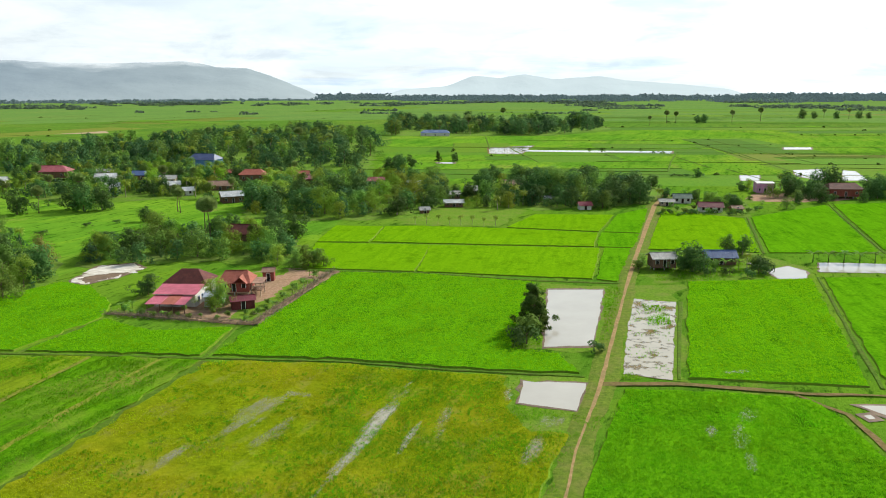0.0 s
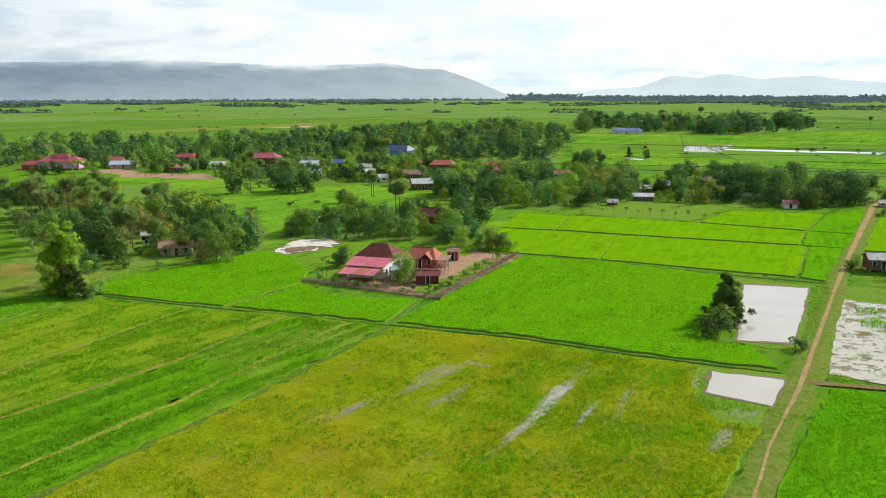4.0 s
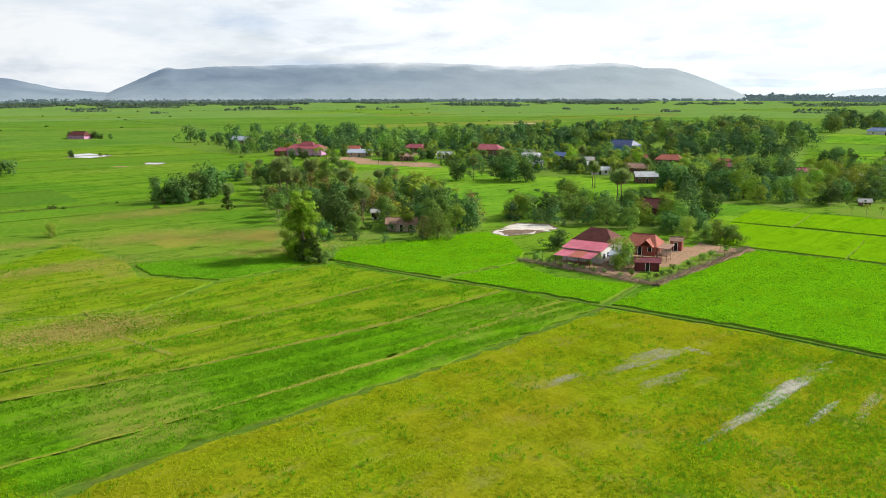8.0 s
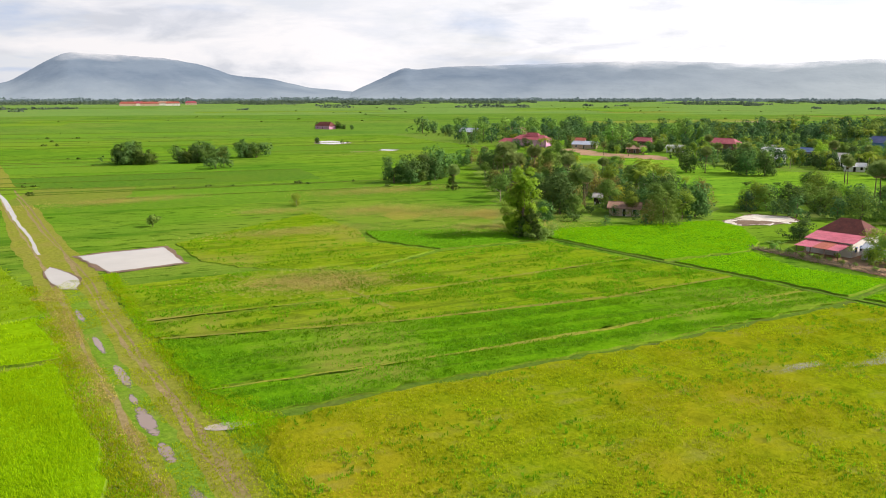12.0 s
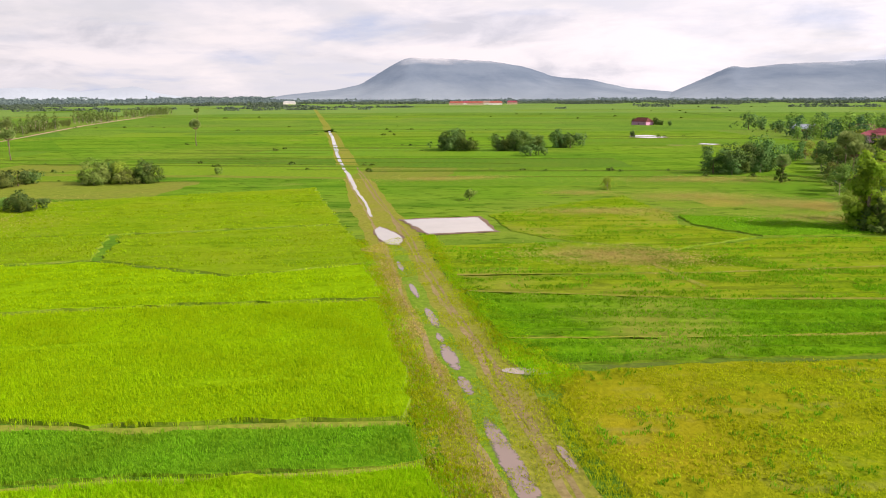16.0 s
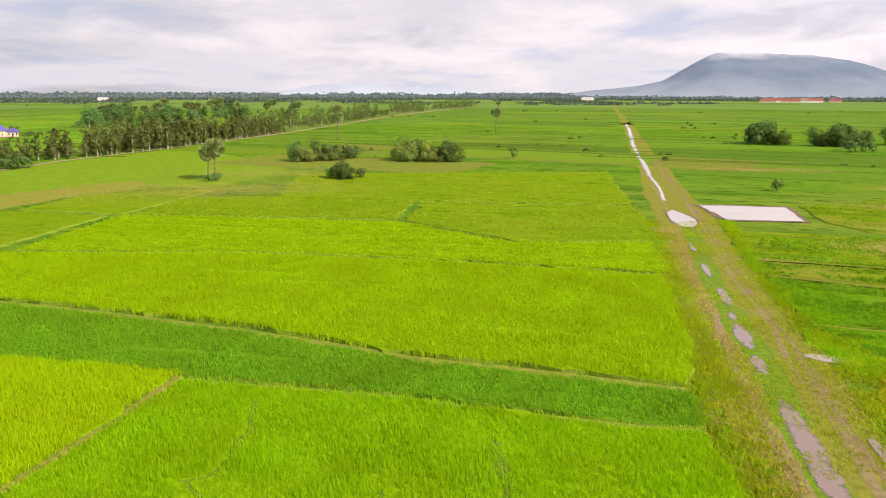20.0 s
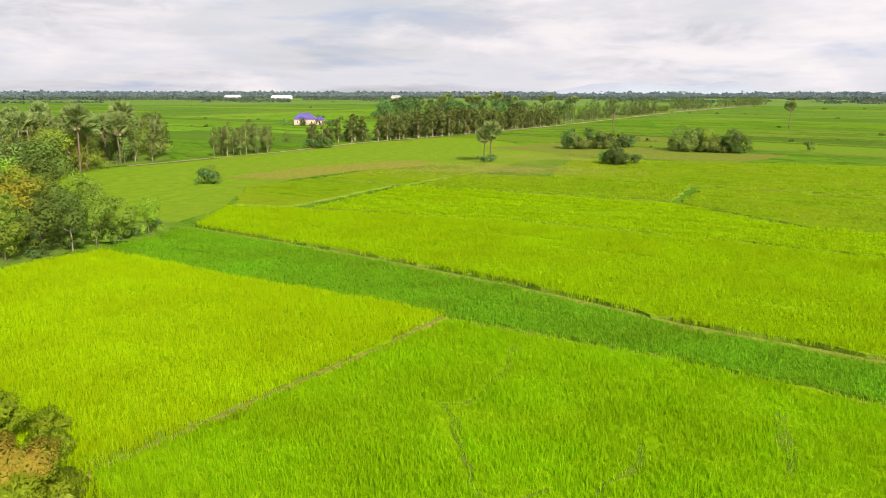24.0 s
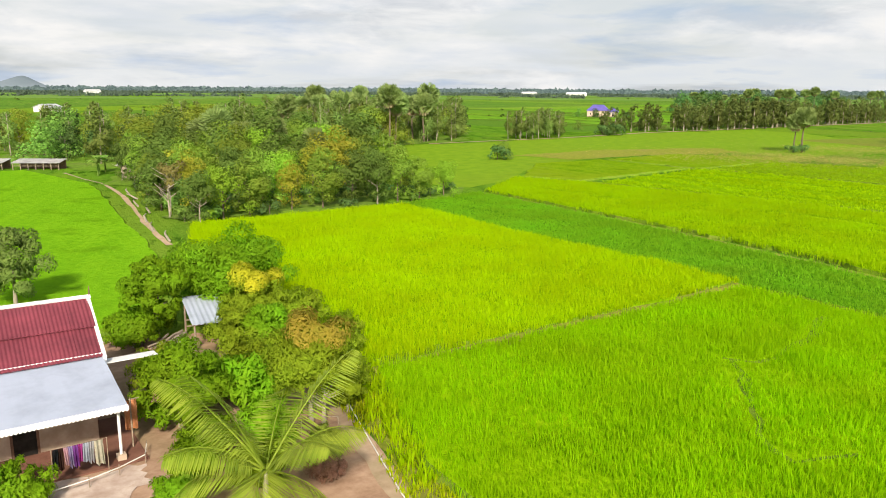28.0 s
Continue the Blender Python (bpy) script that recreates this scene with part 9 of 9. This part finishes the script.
garden_tree(-21.4, -33.6, 2.6, 1.5, M_LEAF_GARDEN, "olive green bush behind the mango tree", 2800, 0.23, None, 0.02, "garden_shrub")
garden_tree(-12.6, -27.1, 1.9, 1.15, M_LEAF_MANGO, "low bright green bush in front of the house", 2600, 0.22, None, 0.02)
garden_tree(-21.9, -55.2, 5.7, 2.3, M_LEAF_EUC, "open greyish tree standing beside the rice", 4600, 0.28, None, 0.02, "garden_tree")
garden_tree(-16.4, -22.6, 1.6, 1.1, M_LEAF_MANGO, "low green bush under the coconut palm", 2200, 0.22, None, 0.05)
garden_tree(-26.3, -25.2, 2.2, 0.9, M_LEAF_GARDEN, "small yellow-green tree beside the path", 1900, 0.2, None, 0.2)
garden_tree(-30.6, -30.8, 1.9, 1.4, M_LEAF_GARDEN, "yellow-green weedy bush at the edge of the rice", 3000, 0.2, None, 0.02, "garden_shrub")
garden_tree(-33.2, -33.6, 1.6, 1.2, M_LEAF_GARDEN, "weedy bush growing into the rice", 2200, 0.2, None, 0.02, "garden_shrub")
garden_tree(-28.6, -27.6, 1.5, 1.1, M_LEAF_GARDEN, "weedy bush beside the garden path", 2200, 0.2, None, 0.02, "garden_shrub")
garden_tree(-21.6, -24.6, 2.4, 1.2, M_LEAF_MANGO, "leafy green bush beside the coconut palm", 2400, 0.24, None, 0.05, "garden_shrub")
garden_tree(-19.6, -22.4, 1.9, 1.2, M_LEAF_GARDEN, "olive bush under the palm fronds", 2200, 0.22, None, 0.02, "garden_shrub")
garden_tree(-22.9, -22.4, 1.3, 0.9, M_LEAF_OLIVE, "low weedy shrub beside the path", 1500, 0.18, None, 0.02, "garden_shrub")
garden_tree(-18.2, -24.8, 1.5, 1.1, M_LEAF_MANGO, "low green bush in the swept yard", 1800, 0.22, None, 0.02, "garden_shrub")
garden_tree(-21.5, -20.9, 1.1, 0.8, M_LEAF_RED, "dry reddish shrub beside the path", 1300, 0.16, None, 0.05, "garden_shrub")


def wood_pile():
    r = np.random.default_rng(77)
    ob = thing("wood_pile", "heap of pale logs and sticks under the mango tree", "firewood")
    for k in range(16):
        bm = bmesh.new()
        x, y, a, ln = r.normal(0, 0.7), r.normal(0, 0.4), r.normal(0.3, 0.5), r.uniform(0.9, 1.9)
        z = 0.07 + 0.09 * (k // 5)
        tube(bm, [(x - math.cos(a) * ln / 2, y - math.sin(a) * ln / 2, z), (x, y, z + 0.02), (x + math.cos(a) * ln / 2, y + math.sin(a) * ln / 2, z)], [0.07, 0.065, 0.05], 6)
        part("log", bm, M_BARK_PALE, ob)
    ob.matrix_basis = pose(-25.2, -40.4, 0.045, 0, 0, 20)


wood_pile()


def near_coconut():
    ob = thing("coconut_palm", "young coconut palm with long yellow-green fronds", "palm")
    for nm, me in coconut(2.1, 15, 64, 4.3, 0.02, 0.05, 2.2):
        piece(nm, me, ob)
    ob.matrix_basis = pose(-18.2, -19.8, 0, 0, 0, 40)


near_coconut()


def open_shed(x, y, turn, w, d, label):
    ob = thing("cattle_shed", label, "shed", "cattle sheds")
    part("roof", boxes_tilt(-w / 2, w / 2, -d / 2, d / 2, 1.25, 1.75), M_ROOF_OLD, ob, "old grey tin roof")
    for px in np.linspace(-w / 2 + 0.2, w / 2 - 0.2, 7):
        part("post", boxes((px - 0.07, -d / 2 + 0.2, -0.05, px + 0.07, -d / 2 + 0.34, 1.28), (px - 0.07, d / 2 - 0.34, -0.05, px + 0.07, d / 2 - 0.2, 1.72)), M_STICK, ob)
    part("rail", boxes((-w / 2 + 0.2, -d / 2 + 0.24, 0.7, w / 2 - 0.2, -d / 2 + 0.3, 0.78)), M_STICK, ob)
    part("back_wall", boxes((-w / 2 + 0.1, d / 2 - 0.5, 0, w / 2 - 0.1, d / 2 - 0.42, 1.62)), M_WALL_WOOD, ob)
    ob.matrix_basis = pose(x, y, 0, 0, 0, turn)


open_shed(-57.6, -150.2, 136, 8.6, 3.6, "low open cattle shed with old tin roof")
open_shed(-50.2, -157.4, 136, 9.0, 3.6, "open shed with grey tin roof on posts")
for hx, hy, turn, w, d, roof, wall, lab in [(-132, 372, 20, 7, 5, M_ROOF_ZINC, M_WALL_WOOD, "small hut with pale tin roof"), (-143, 398, 5, 8, 6, M_ROOF_OLD, M_WALL_CLAY, "clay-walled hut with old tin roof"), (-84, 350, -10, 7, 5, M_ROOF_RUST, M_WALL_WOOD, "small wooden hut with brown roof"),
                                            (-158, 365, 10, 6, 5, M_ROOF_ZINC, M_WALL_WHITE, "small white hut with tin roof"), (-122, 428, 0, 10, 6, M_ROOF_ORANGE, M_WALL_WOOD, "wooden house with faded orange roof"), (-190, 432, 8, 9, 6, M_ROOF_OLD, M_WALL_WOOD, "wooden house with old grey roof"),
                                            (-78, 420, 0, 9, 6, M_ROOF_ORANGE, M_WALL_CLAY, "clay-coloured house with reddish roof"), (-34, 388, 6, 9, 6, M_ROOF_RED, M_WALL_WHITE, "small house with crimson roof under trees"), (-14, 372, 4, 7, 5, M_ROOF_ZINC, M_WALL_WOOD, "hut with bright tin roof"),
                                            (-240, 372, 15, 9, 6, M_ROOF_RUST, M_WALL_WOOD, "wooden house with brown roof"), (-228, 392, 10, 8, 5, M_ROOF_ZINC, M_WALL_WHITE, "small white house with tin roof"), (13, 351, 8, 5, 4, M_ROOF_OLD, M_WALL_WOOD, "low hut with pale tin roof"), (78, 345, -5, 7, 5, M_ROOF_RUST, M_WALL_WOOD, "small brown-roofed hut by the road")]:
    house(hx, hy, turn, w, d, 2.6, 1.4, roof, wall, lab, 0, 0.2)


def bare_tree(x, y, h, seed):
    r = np.random.default_rng(seed)
    ob = thing("bare_tree", "leafless grey tree with forked dry branches", "tree")
    piece("trunk", trunk_mesh(h * 0.55, 0.12, 9, M_BARK_PALE, 0.05, 7, 0.75), ob)
    ob.matrix_basis = pose(x, y, 0, 0, 0, r.uniform(0, 360))


for k, (x, y, h) in enumerate([(-47.6, -82.5, 7.0), (-24.6, -24.8, 3.2)]):
    bare_tree(x, y, h, k)
# dead limbs lying along the footpath
for k in range(7):
    f = k / 6
    rr = np.random.default_rng(200 + k)
    ob = thing("dead_branch", "pale dead branch lying along the footpath", "branch", "dead branches")
    bm = bmesh.new()
    tube(bm, [(0, 0, 0.12), (2.6, 0.2, 0.4), (5.2, -0.1, 0.25)], [0.13, 0.10, 0.05], 6)
    part("limb", bm, M_BARK_PALE, ob)
    ob.matrix_basis = pose(-40.6 - 13 * f + rr.normal(0, 0.5), -69 - 36 * f, 0.05, 0, 0, 250 + rr.normal(0, 6))

# the far town and halls on the horizon
for yaw, dist, w, mm, wm in [(68.9, 2150, 40, M_ROOF_ORANGE, M_WALL_CLAY), (68.2, 2180, 30, M_ROOF_RED, M_WALL_WHITE), (67.5, 2120, 45, M_ROOF_ORANGE, M_WALL_CLAY), (66.6, 2200, 30, M_ROOF_RUST, M_WALL_WHITE), (66.0, 2150, 36, M_ROOF_ORANGE, M_WALL_WHITE), (64.8, 2250, 30, M_ROOF_RED, M_WALL_CLAY), (81, 2600, 40, M_ROOF_ZINC, M_WALL_WHITE),
                             (123.2, 2300, 60, M_WHITE, M_WALL_WHITE), (126.6, 2500, 50, M_WHITE, M_WALL_WHITE), (115, 2300, 30, M_ROOF_ZINC, M_WALL_WHITE), (157, 2100, 40, M_ROOF_ZINC, M_WALL_WHITE)]:
    house(-math.sin(radians(yaw)) * dist, math.cos(radians(yaw)) * dist, yaw, w, 14, 6, 4.5, mm, wm, "far building on the horizon with a pale roof" if mm in (M_WHITE, M_ROOF_ZINC) else "far town house with a reddish roof", 4.0, name="far_building")

# ---------------------------------------------------------------- rice and grass standing in the fields
def inside_many(p, poly):
    hit = np.zeros(len(p), bool)
    for k in range(len(poly)):
        (x0, y0), (x1, y1) = poly[k], poly[k - 1]
        if y0 != y1:
            hit ^= ((y0 > p[:, 1]) != (y1 > p[:, 1])) & (p[:, 0] < (x1 - x0) * (p[:, 1] - y0) / (y1 - y0) + x0)
    return hit


def tufts(name, poly, per_m2, base, height, width, material, label, lean=0.35, leaves=3, bald=0.0, seed=0, trails=(), furrow=None, spill=0.0):
    """Upright leaves of rice or grass in their thousands over a patch of ground."""
    r = np.random.default_rng(seed + 100)
    q = np.array(poly, float)
    lo, hi = q.min(0), q.max(0)
    m = int(np.prod(hi - lo) * per_m2)
    p = r.uniform(lo, hi, (m, 2))
    p = p[inside_many(p, poly)]
    for line in trails:
        for a, b in zip(line, line[1:]):
            a, b = np.array(a), np.array(b)
            f = np.clip(((p - a) @ (b - a)) / ((b - a) @ (b - a)), 0, 1)
            away = np.linalg.norm(p - a - f[:, None] * (b - a), axis=1)
            p = p[away > r.uniform(0.0, 0.42, len(p))]
    if bald:
        v = np.array([noise.noise(Vector((x * 0.16, y * 0.16, seed))) for x, y in p])
        p = p[v > bald - 0.5]
    if furrow is not None:
        c, t = math.cos(radians(furrow)), math.sin(radians(furrow))
        v = np.array([noise.noise(Vector(((-x * t + y * c) * 0.42, (x * c + y * t) * 0.035, seed + 3))) for x, y in p])
        p = p[v > r.uniform(-0.2, 0.08, len(p))] if per_m2 < 12.5 else p[v > r.uniform(-0.5, -0.25, len(p))]
    if spill:
        p = p + r.normal(0, spill, p.shape)
    m = len(p)
    size = np.array([1 + 0.28 * noise.noise(Vector((x * 0.3, y * 0.3, seed + 0.5))) for x, y in p])
    p, size = np.repeat(p, leaves, 0), np.repeat(size, leaves) * r.uniform(0.7, 1.15, m * leaves)
    n = len(p)
    b = np.column_stack([p + r.normal(0, width * 1.2, (n, 2)), np.full(n, base)])
    ang = r.uniform(0, 2 * math.pi, n)
    way = np.column_stack([np.cos(ang), np.sin(ang), np.zeros(n)])
    side = np.column_stack([-np.sin(ang), np.cos(ang), np.zeros(n)]) * width / 2
    tip = b + way * (lean * height * size * r.uniform(0.3, 1.2, n))[:, None] + np.array((0, 0, 1)) * (height * size)[:, None]
    mid = (b + tip) / 2 + np.array((0, 0, 1)) * (0.12 * height * size)[:, None]
    v = np.stack([b, mid + side, tip, mid - side], 1).reshape(-1, 3)
    me = bpy.data.meshes.new(name)
    me.vertices.add(4 * n)
    me.vertices.foreach_set("co", v.astype(np.float32).ravel())
    me.loops.add(4 * n)
    me.loops.foreach_set("vertex_index", np.arange(4 * n, dtype=np.int32))
    me.polygons.add(n)
    me.polygons.foreach_set("loop_start", np.arange(0, 4 * n, 4, dtype=np.int32))
    me.materials.append(material)
    me.update(calc_edges=True)
    return tagged(new(name, me), label, "grass", kind="stuff")


LEAVES = {M_RICE.name: M_BLADE_GREEN, M_RICE_LIME.name: M_BLADE_LIME, M_RICE_YELLOW.name: M_BLADE_YELLOW, M_RICE_DARK.name: M_BLADE_DARK, M_RICE_WEST.name: M_BLADE_WEST, M_RICE_MID.name: M_BLADE_MEADOW, M_RICE_OLIVE.name: M_BLADE_MEADOW, M_RICE_THIN.name: M_BLADE_OLIVE}
# which field, plants a square metre, leaf width
SOWN = [(26, 40, 0.042), (27, 34, 0.046), (24, 14, 0.07), (25, 16, 0.07), (15, 6.5, 0.10), (0, 5.2, 0.10), (11, 7.0, 0.10), (9, 4.6, 0.11), (16, 7.5, 0.10), (17, 6.5, 0.10), (18, 4.6, 0.12), (19, 3.4, 0.13), (20, 5.5, 0.10), (21, 3.6, 0.12), (28, 3.4, 0.12), (33, 1.8, 0.14), (29, 2.2, 0.14), (23, 1.8, 0.16), (30, 0.8, 0.22), (22, 2.6, 0.14)]
FURROW = {16: 68, 17: 68, 18: 70, 19: 72, 24: 79, 25: 79, 28: 80, 29: 80, 23: 72, 30: 80}
for k, dens, wid in SOWN:
    dens, wid = (dens * 1.5, wid * 0.8) if k in (15, 16, 17, 18, 24, 25, 28) else (dens, wid)
    mm, hh, corners = FIELDS[k]
    thin = mm in (M_RICE_THIN, M_RICE_OLIVE)
    near = dens > 12.5
    tufts("rice_plants", corners, dens, 0.12 if near else hh * 0.5, hh * (0.9 if near else 1.0 if thin else 0.63 if k in (0, 9, 11, 20, 21) else 0.7), wid, M_BLADE_DEEP if k == 11 else M_BLADE_FRESH if k == 26 else LEAVES[mm.name], "upright leaves of rice plants growing in the paddy", 0.4 if near else 0.8, 3, 0.35 if thin else 0.0, k,
          TRAILS if k == 26 else (), FURROW.get(k), 0.3 if k in (24, 25) else 0.1 if near else 0.3)

for k, dens, mm, bald in [(15, 0.9, M_BLADE_MEADOW, 0.56), (16, 1.0, M_BLADE_MEADOW, 0.5), (17, 1.0, M_BLADE_MEADOW, 0.5), (18, 0.8, M_BLADE_DEEP, 0.55), (19, 0.8, M_BLADE_DEEP, 0.55)]:
    tufts("rice_clumps", FIELDS[k][2], dens, 0.14 if k == 15 else 0.22, 0.36, 0.11, mm, "greener clumps of rice in the thin paddy", 0.7, 6, bald, 300 + 7 * k + int(10 * dens), (), FURROW.get(k), 0.2)


EAST = [(-16, 126), (1.5, 124), (10.6, 122.4), (9.4, 110), (12, 101), (17, 100), (11, 84), (7, 60), (1, 40), (-16, 40), (-18, 70), (-20, 95)]
tufts("wet_grass", EAST, 9, 0.08, 0.32, 0.08, M_BLADE_MEADOW, "green grass creeping into the sparse paddy", 0.8, 3, 0.42, 71, (), None, 1.6)
tufts("wet_grass", [(9, 110), (11, 101), (20, 99), (24, 106), (20.6, 107), (11, 110.6)], 6, 0.03, 0.3, 0.09, M_BLADE_MEADOW, "rough grass round the small pond", 0.8, 3, 0.3, 72)
for k, poly in enumerate([[(13, 137), (18, 136), (26, 186), (20, 186)], [(29.5, 136), (31, 137), (44, 182), (40, 183)], [(30, 121), (34, 120.6), (32, 125), (30.6, 125)], [(54, 188), (60, 220), (84, 221), (84, 190)]]):
    tufts("wet_grass", poly, 4, 0.03, 0.35, 0.11, M_BLADE_MEADOW, "rough grass beside the pond and road", 0.8, 3, 0.3, 73 + k)


def dry_spots(spots):
    """Yellowed, thinned grass round some middles, fading outwards."""
    r = np.random.default_rng(300)
    for k, (x, y, a, b, turn, n) in enumerate(spots):
        n *= 2
        c, t = math.cos(radians(turn)), math.sin(radians(turn))
        u, v = r.normal(0, a, n), r.normal(0, b, n)
        q = np.column_stack([x + u * c - v * t, y + u * t + v * c, np.full(n, 0.42)])
        ang = r.uniform(0, 2 * math.pi, n)
        way = np.column_stack([np.cos(ang), np.sin(ang), np.full(n, 0.35)])
        up = np.column_stack([r.normal(0, 0.3, n), r.normal(0, 0.3, n), np.ones(n)])
        me = blades("dry_grass", q, way, up, r.uniform(0.25, 0.55, n), r.uniform(0.08, 0.16, n), M_BLADE_DRY)
        tagged(new("dry_grass", me), "patch of yellowed dry grass among the paddies", "grass", kind="stuff")


dry_spots([(-113, 74, 7, 4, 60, 4600), (-150, 150, 11, 6, 40, 4600), (-128, 140, 9, 4, 60, 2600), (-172, 135, 9, 5, 70, 2500), (-158, 100, 10, 3, 72, 2200), (-185, -55, 9, 16, 20, 4500), (-225, -50, 8, 14, 10, 2200), (-240, 90, 12, 4, 80, 2500), (-205, 165, 14, 5, 70, 3800), (-190, 112, 6, 3, 70, 900)])
tufts("track_grass", [(-20, 12), (-45, 17.2), (-60, 20.6), (-100, 27.4), (-144, 36), (-144, 41), (-100, 32.4), (-60, 25.2), (-45, 22.4), (-20, 18)], 16, 0.03, 0.22, 0.06, M_BLADE_DRY, "brownish trampled grass on the farm track", 0.8, 3, 0.36, 91, (), None, 0.3)
SIDES = [(-25, 12.5), (-45, 17.6), (-60, 20.4), (-100, 26.4), (-144, 34.6), (-144, 52), (-112, 43.5), (-100, 42), (-66, 38.6), (-57, 33.6), (-45, 31.4), (-25, 31)]
tufts("track_grass", [(-18, 12), (-56, 19.4), (-70, 22.6), (-70, 27), (-56, 24.4), (-18, 17.4)], 18, 0.03, 0.24, 0.05, M_BLADE_OLIVE, "rough yellowed grass beside the rice", 0.8, 3, 0.0, 94, (), None, 0.3)
tufts("track_grass", SIDES, 12, 0.02, 0.18, 0.055, M_BLADE_OLIVE, "rough grass growing on the farm track", 0.6, 3, 0.42, 60)
for side, seed in (([(-20, 11.5), (-45, 16.6), (-56, 18.6), (-70, 22), (-100, 27), (-144, 35), (-144, 37.6), (-100, 30.2), (-70, 25.4), (-45, 20.8), (-20, 16.5)], 63),
                   ([(-20, 27), (-45, 29.4), (-57, 31.6), (-73, 34.8), (-100, 40), (-144, 49.6), (-144, 51.5), (-112, 44), (-100, 42.5), (-66, 39.6), (-57, 34.4), (-45, 32), (-20, 32)], 64)):
    lush = side if seed == 63 else [(-63, 35), (-73, 34.8), (-100, 40), (-144, 49.6), (-144, 51.5), (-112, 44), (-100, 42.5), (-66, 39.6)]
    tufts("verge_grass", lush, 22 if seed == 64 else 9, 0.02, 0.38, 0.055, M_BLADE_GREEN, "lush green grass edging the farm track", 0.7, 3, 0.2, seed, (), None, 0.4)
    tufts("verge_grass", side, 18, 0.02, 0.36, 0.055, M_BLADE_OLIVE, "yellowed grass edging the farm track", 0.7, 3, 0.2, seed + 5, (), None, 0.5)
tufts("reeds", [(43.8, 171), (52.4, 168.5), (38, 122), (31.4, 124.5)], 1.3, 0.06, 0.36, 0.09, M_BLADE_MEADOW, "thin reeds scattered over the shallow pond", 0.4, 3, 0.45, 63)
tufts("reeds", [(45, 166), (49.6, 165), (47, 151), (42.4, 151)], 3.0, 0.08, 0.5, 0.12, M_BLADE_MEADOW, "green reeds standing in the shallow pond", 0.5, 4, 0.4, 62)
tufts("yard_grass", [(-31, -30), (-28, -25), (-24, -15.5), (-21.8, -16), (-24.6, -22), (-27, -28)], 22, 0.02, 0.4, 0.05, M_BLADE_OLIVE, "tall grass along the garden path", 0.5, 3, 0.2, 61)
tufts("yard_grass", [(-26.2, -27.4), (-24.2, -23.4), (-22, -19), (-19.6, -13), (-18, -14.4), (-20.6, -20.4), (-23.6, -26.2)], 14, 0.04, 0.22, 0.05, M_BLADE_GREEN, "short weeds on the bare garden earth", 0.7, 3, 0.5, 67)
tufts("weeds", [(-36, -38), (-32, -33.6), (-29.4, -28.6), (-26.4, -23.6), (-23.4, -17.4), (-24.4, -17), (-27.4, -22.8), (-30.8, -27.8), (-33.6, -32), (-36.6, -36.6)], 16, 0.02, 0.75, 0.07, M_BLADE_LIME, "tall weeds between the garden and the rice", 0.5, 4, 0.15, 66, (), None, 0.3)
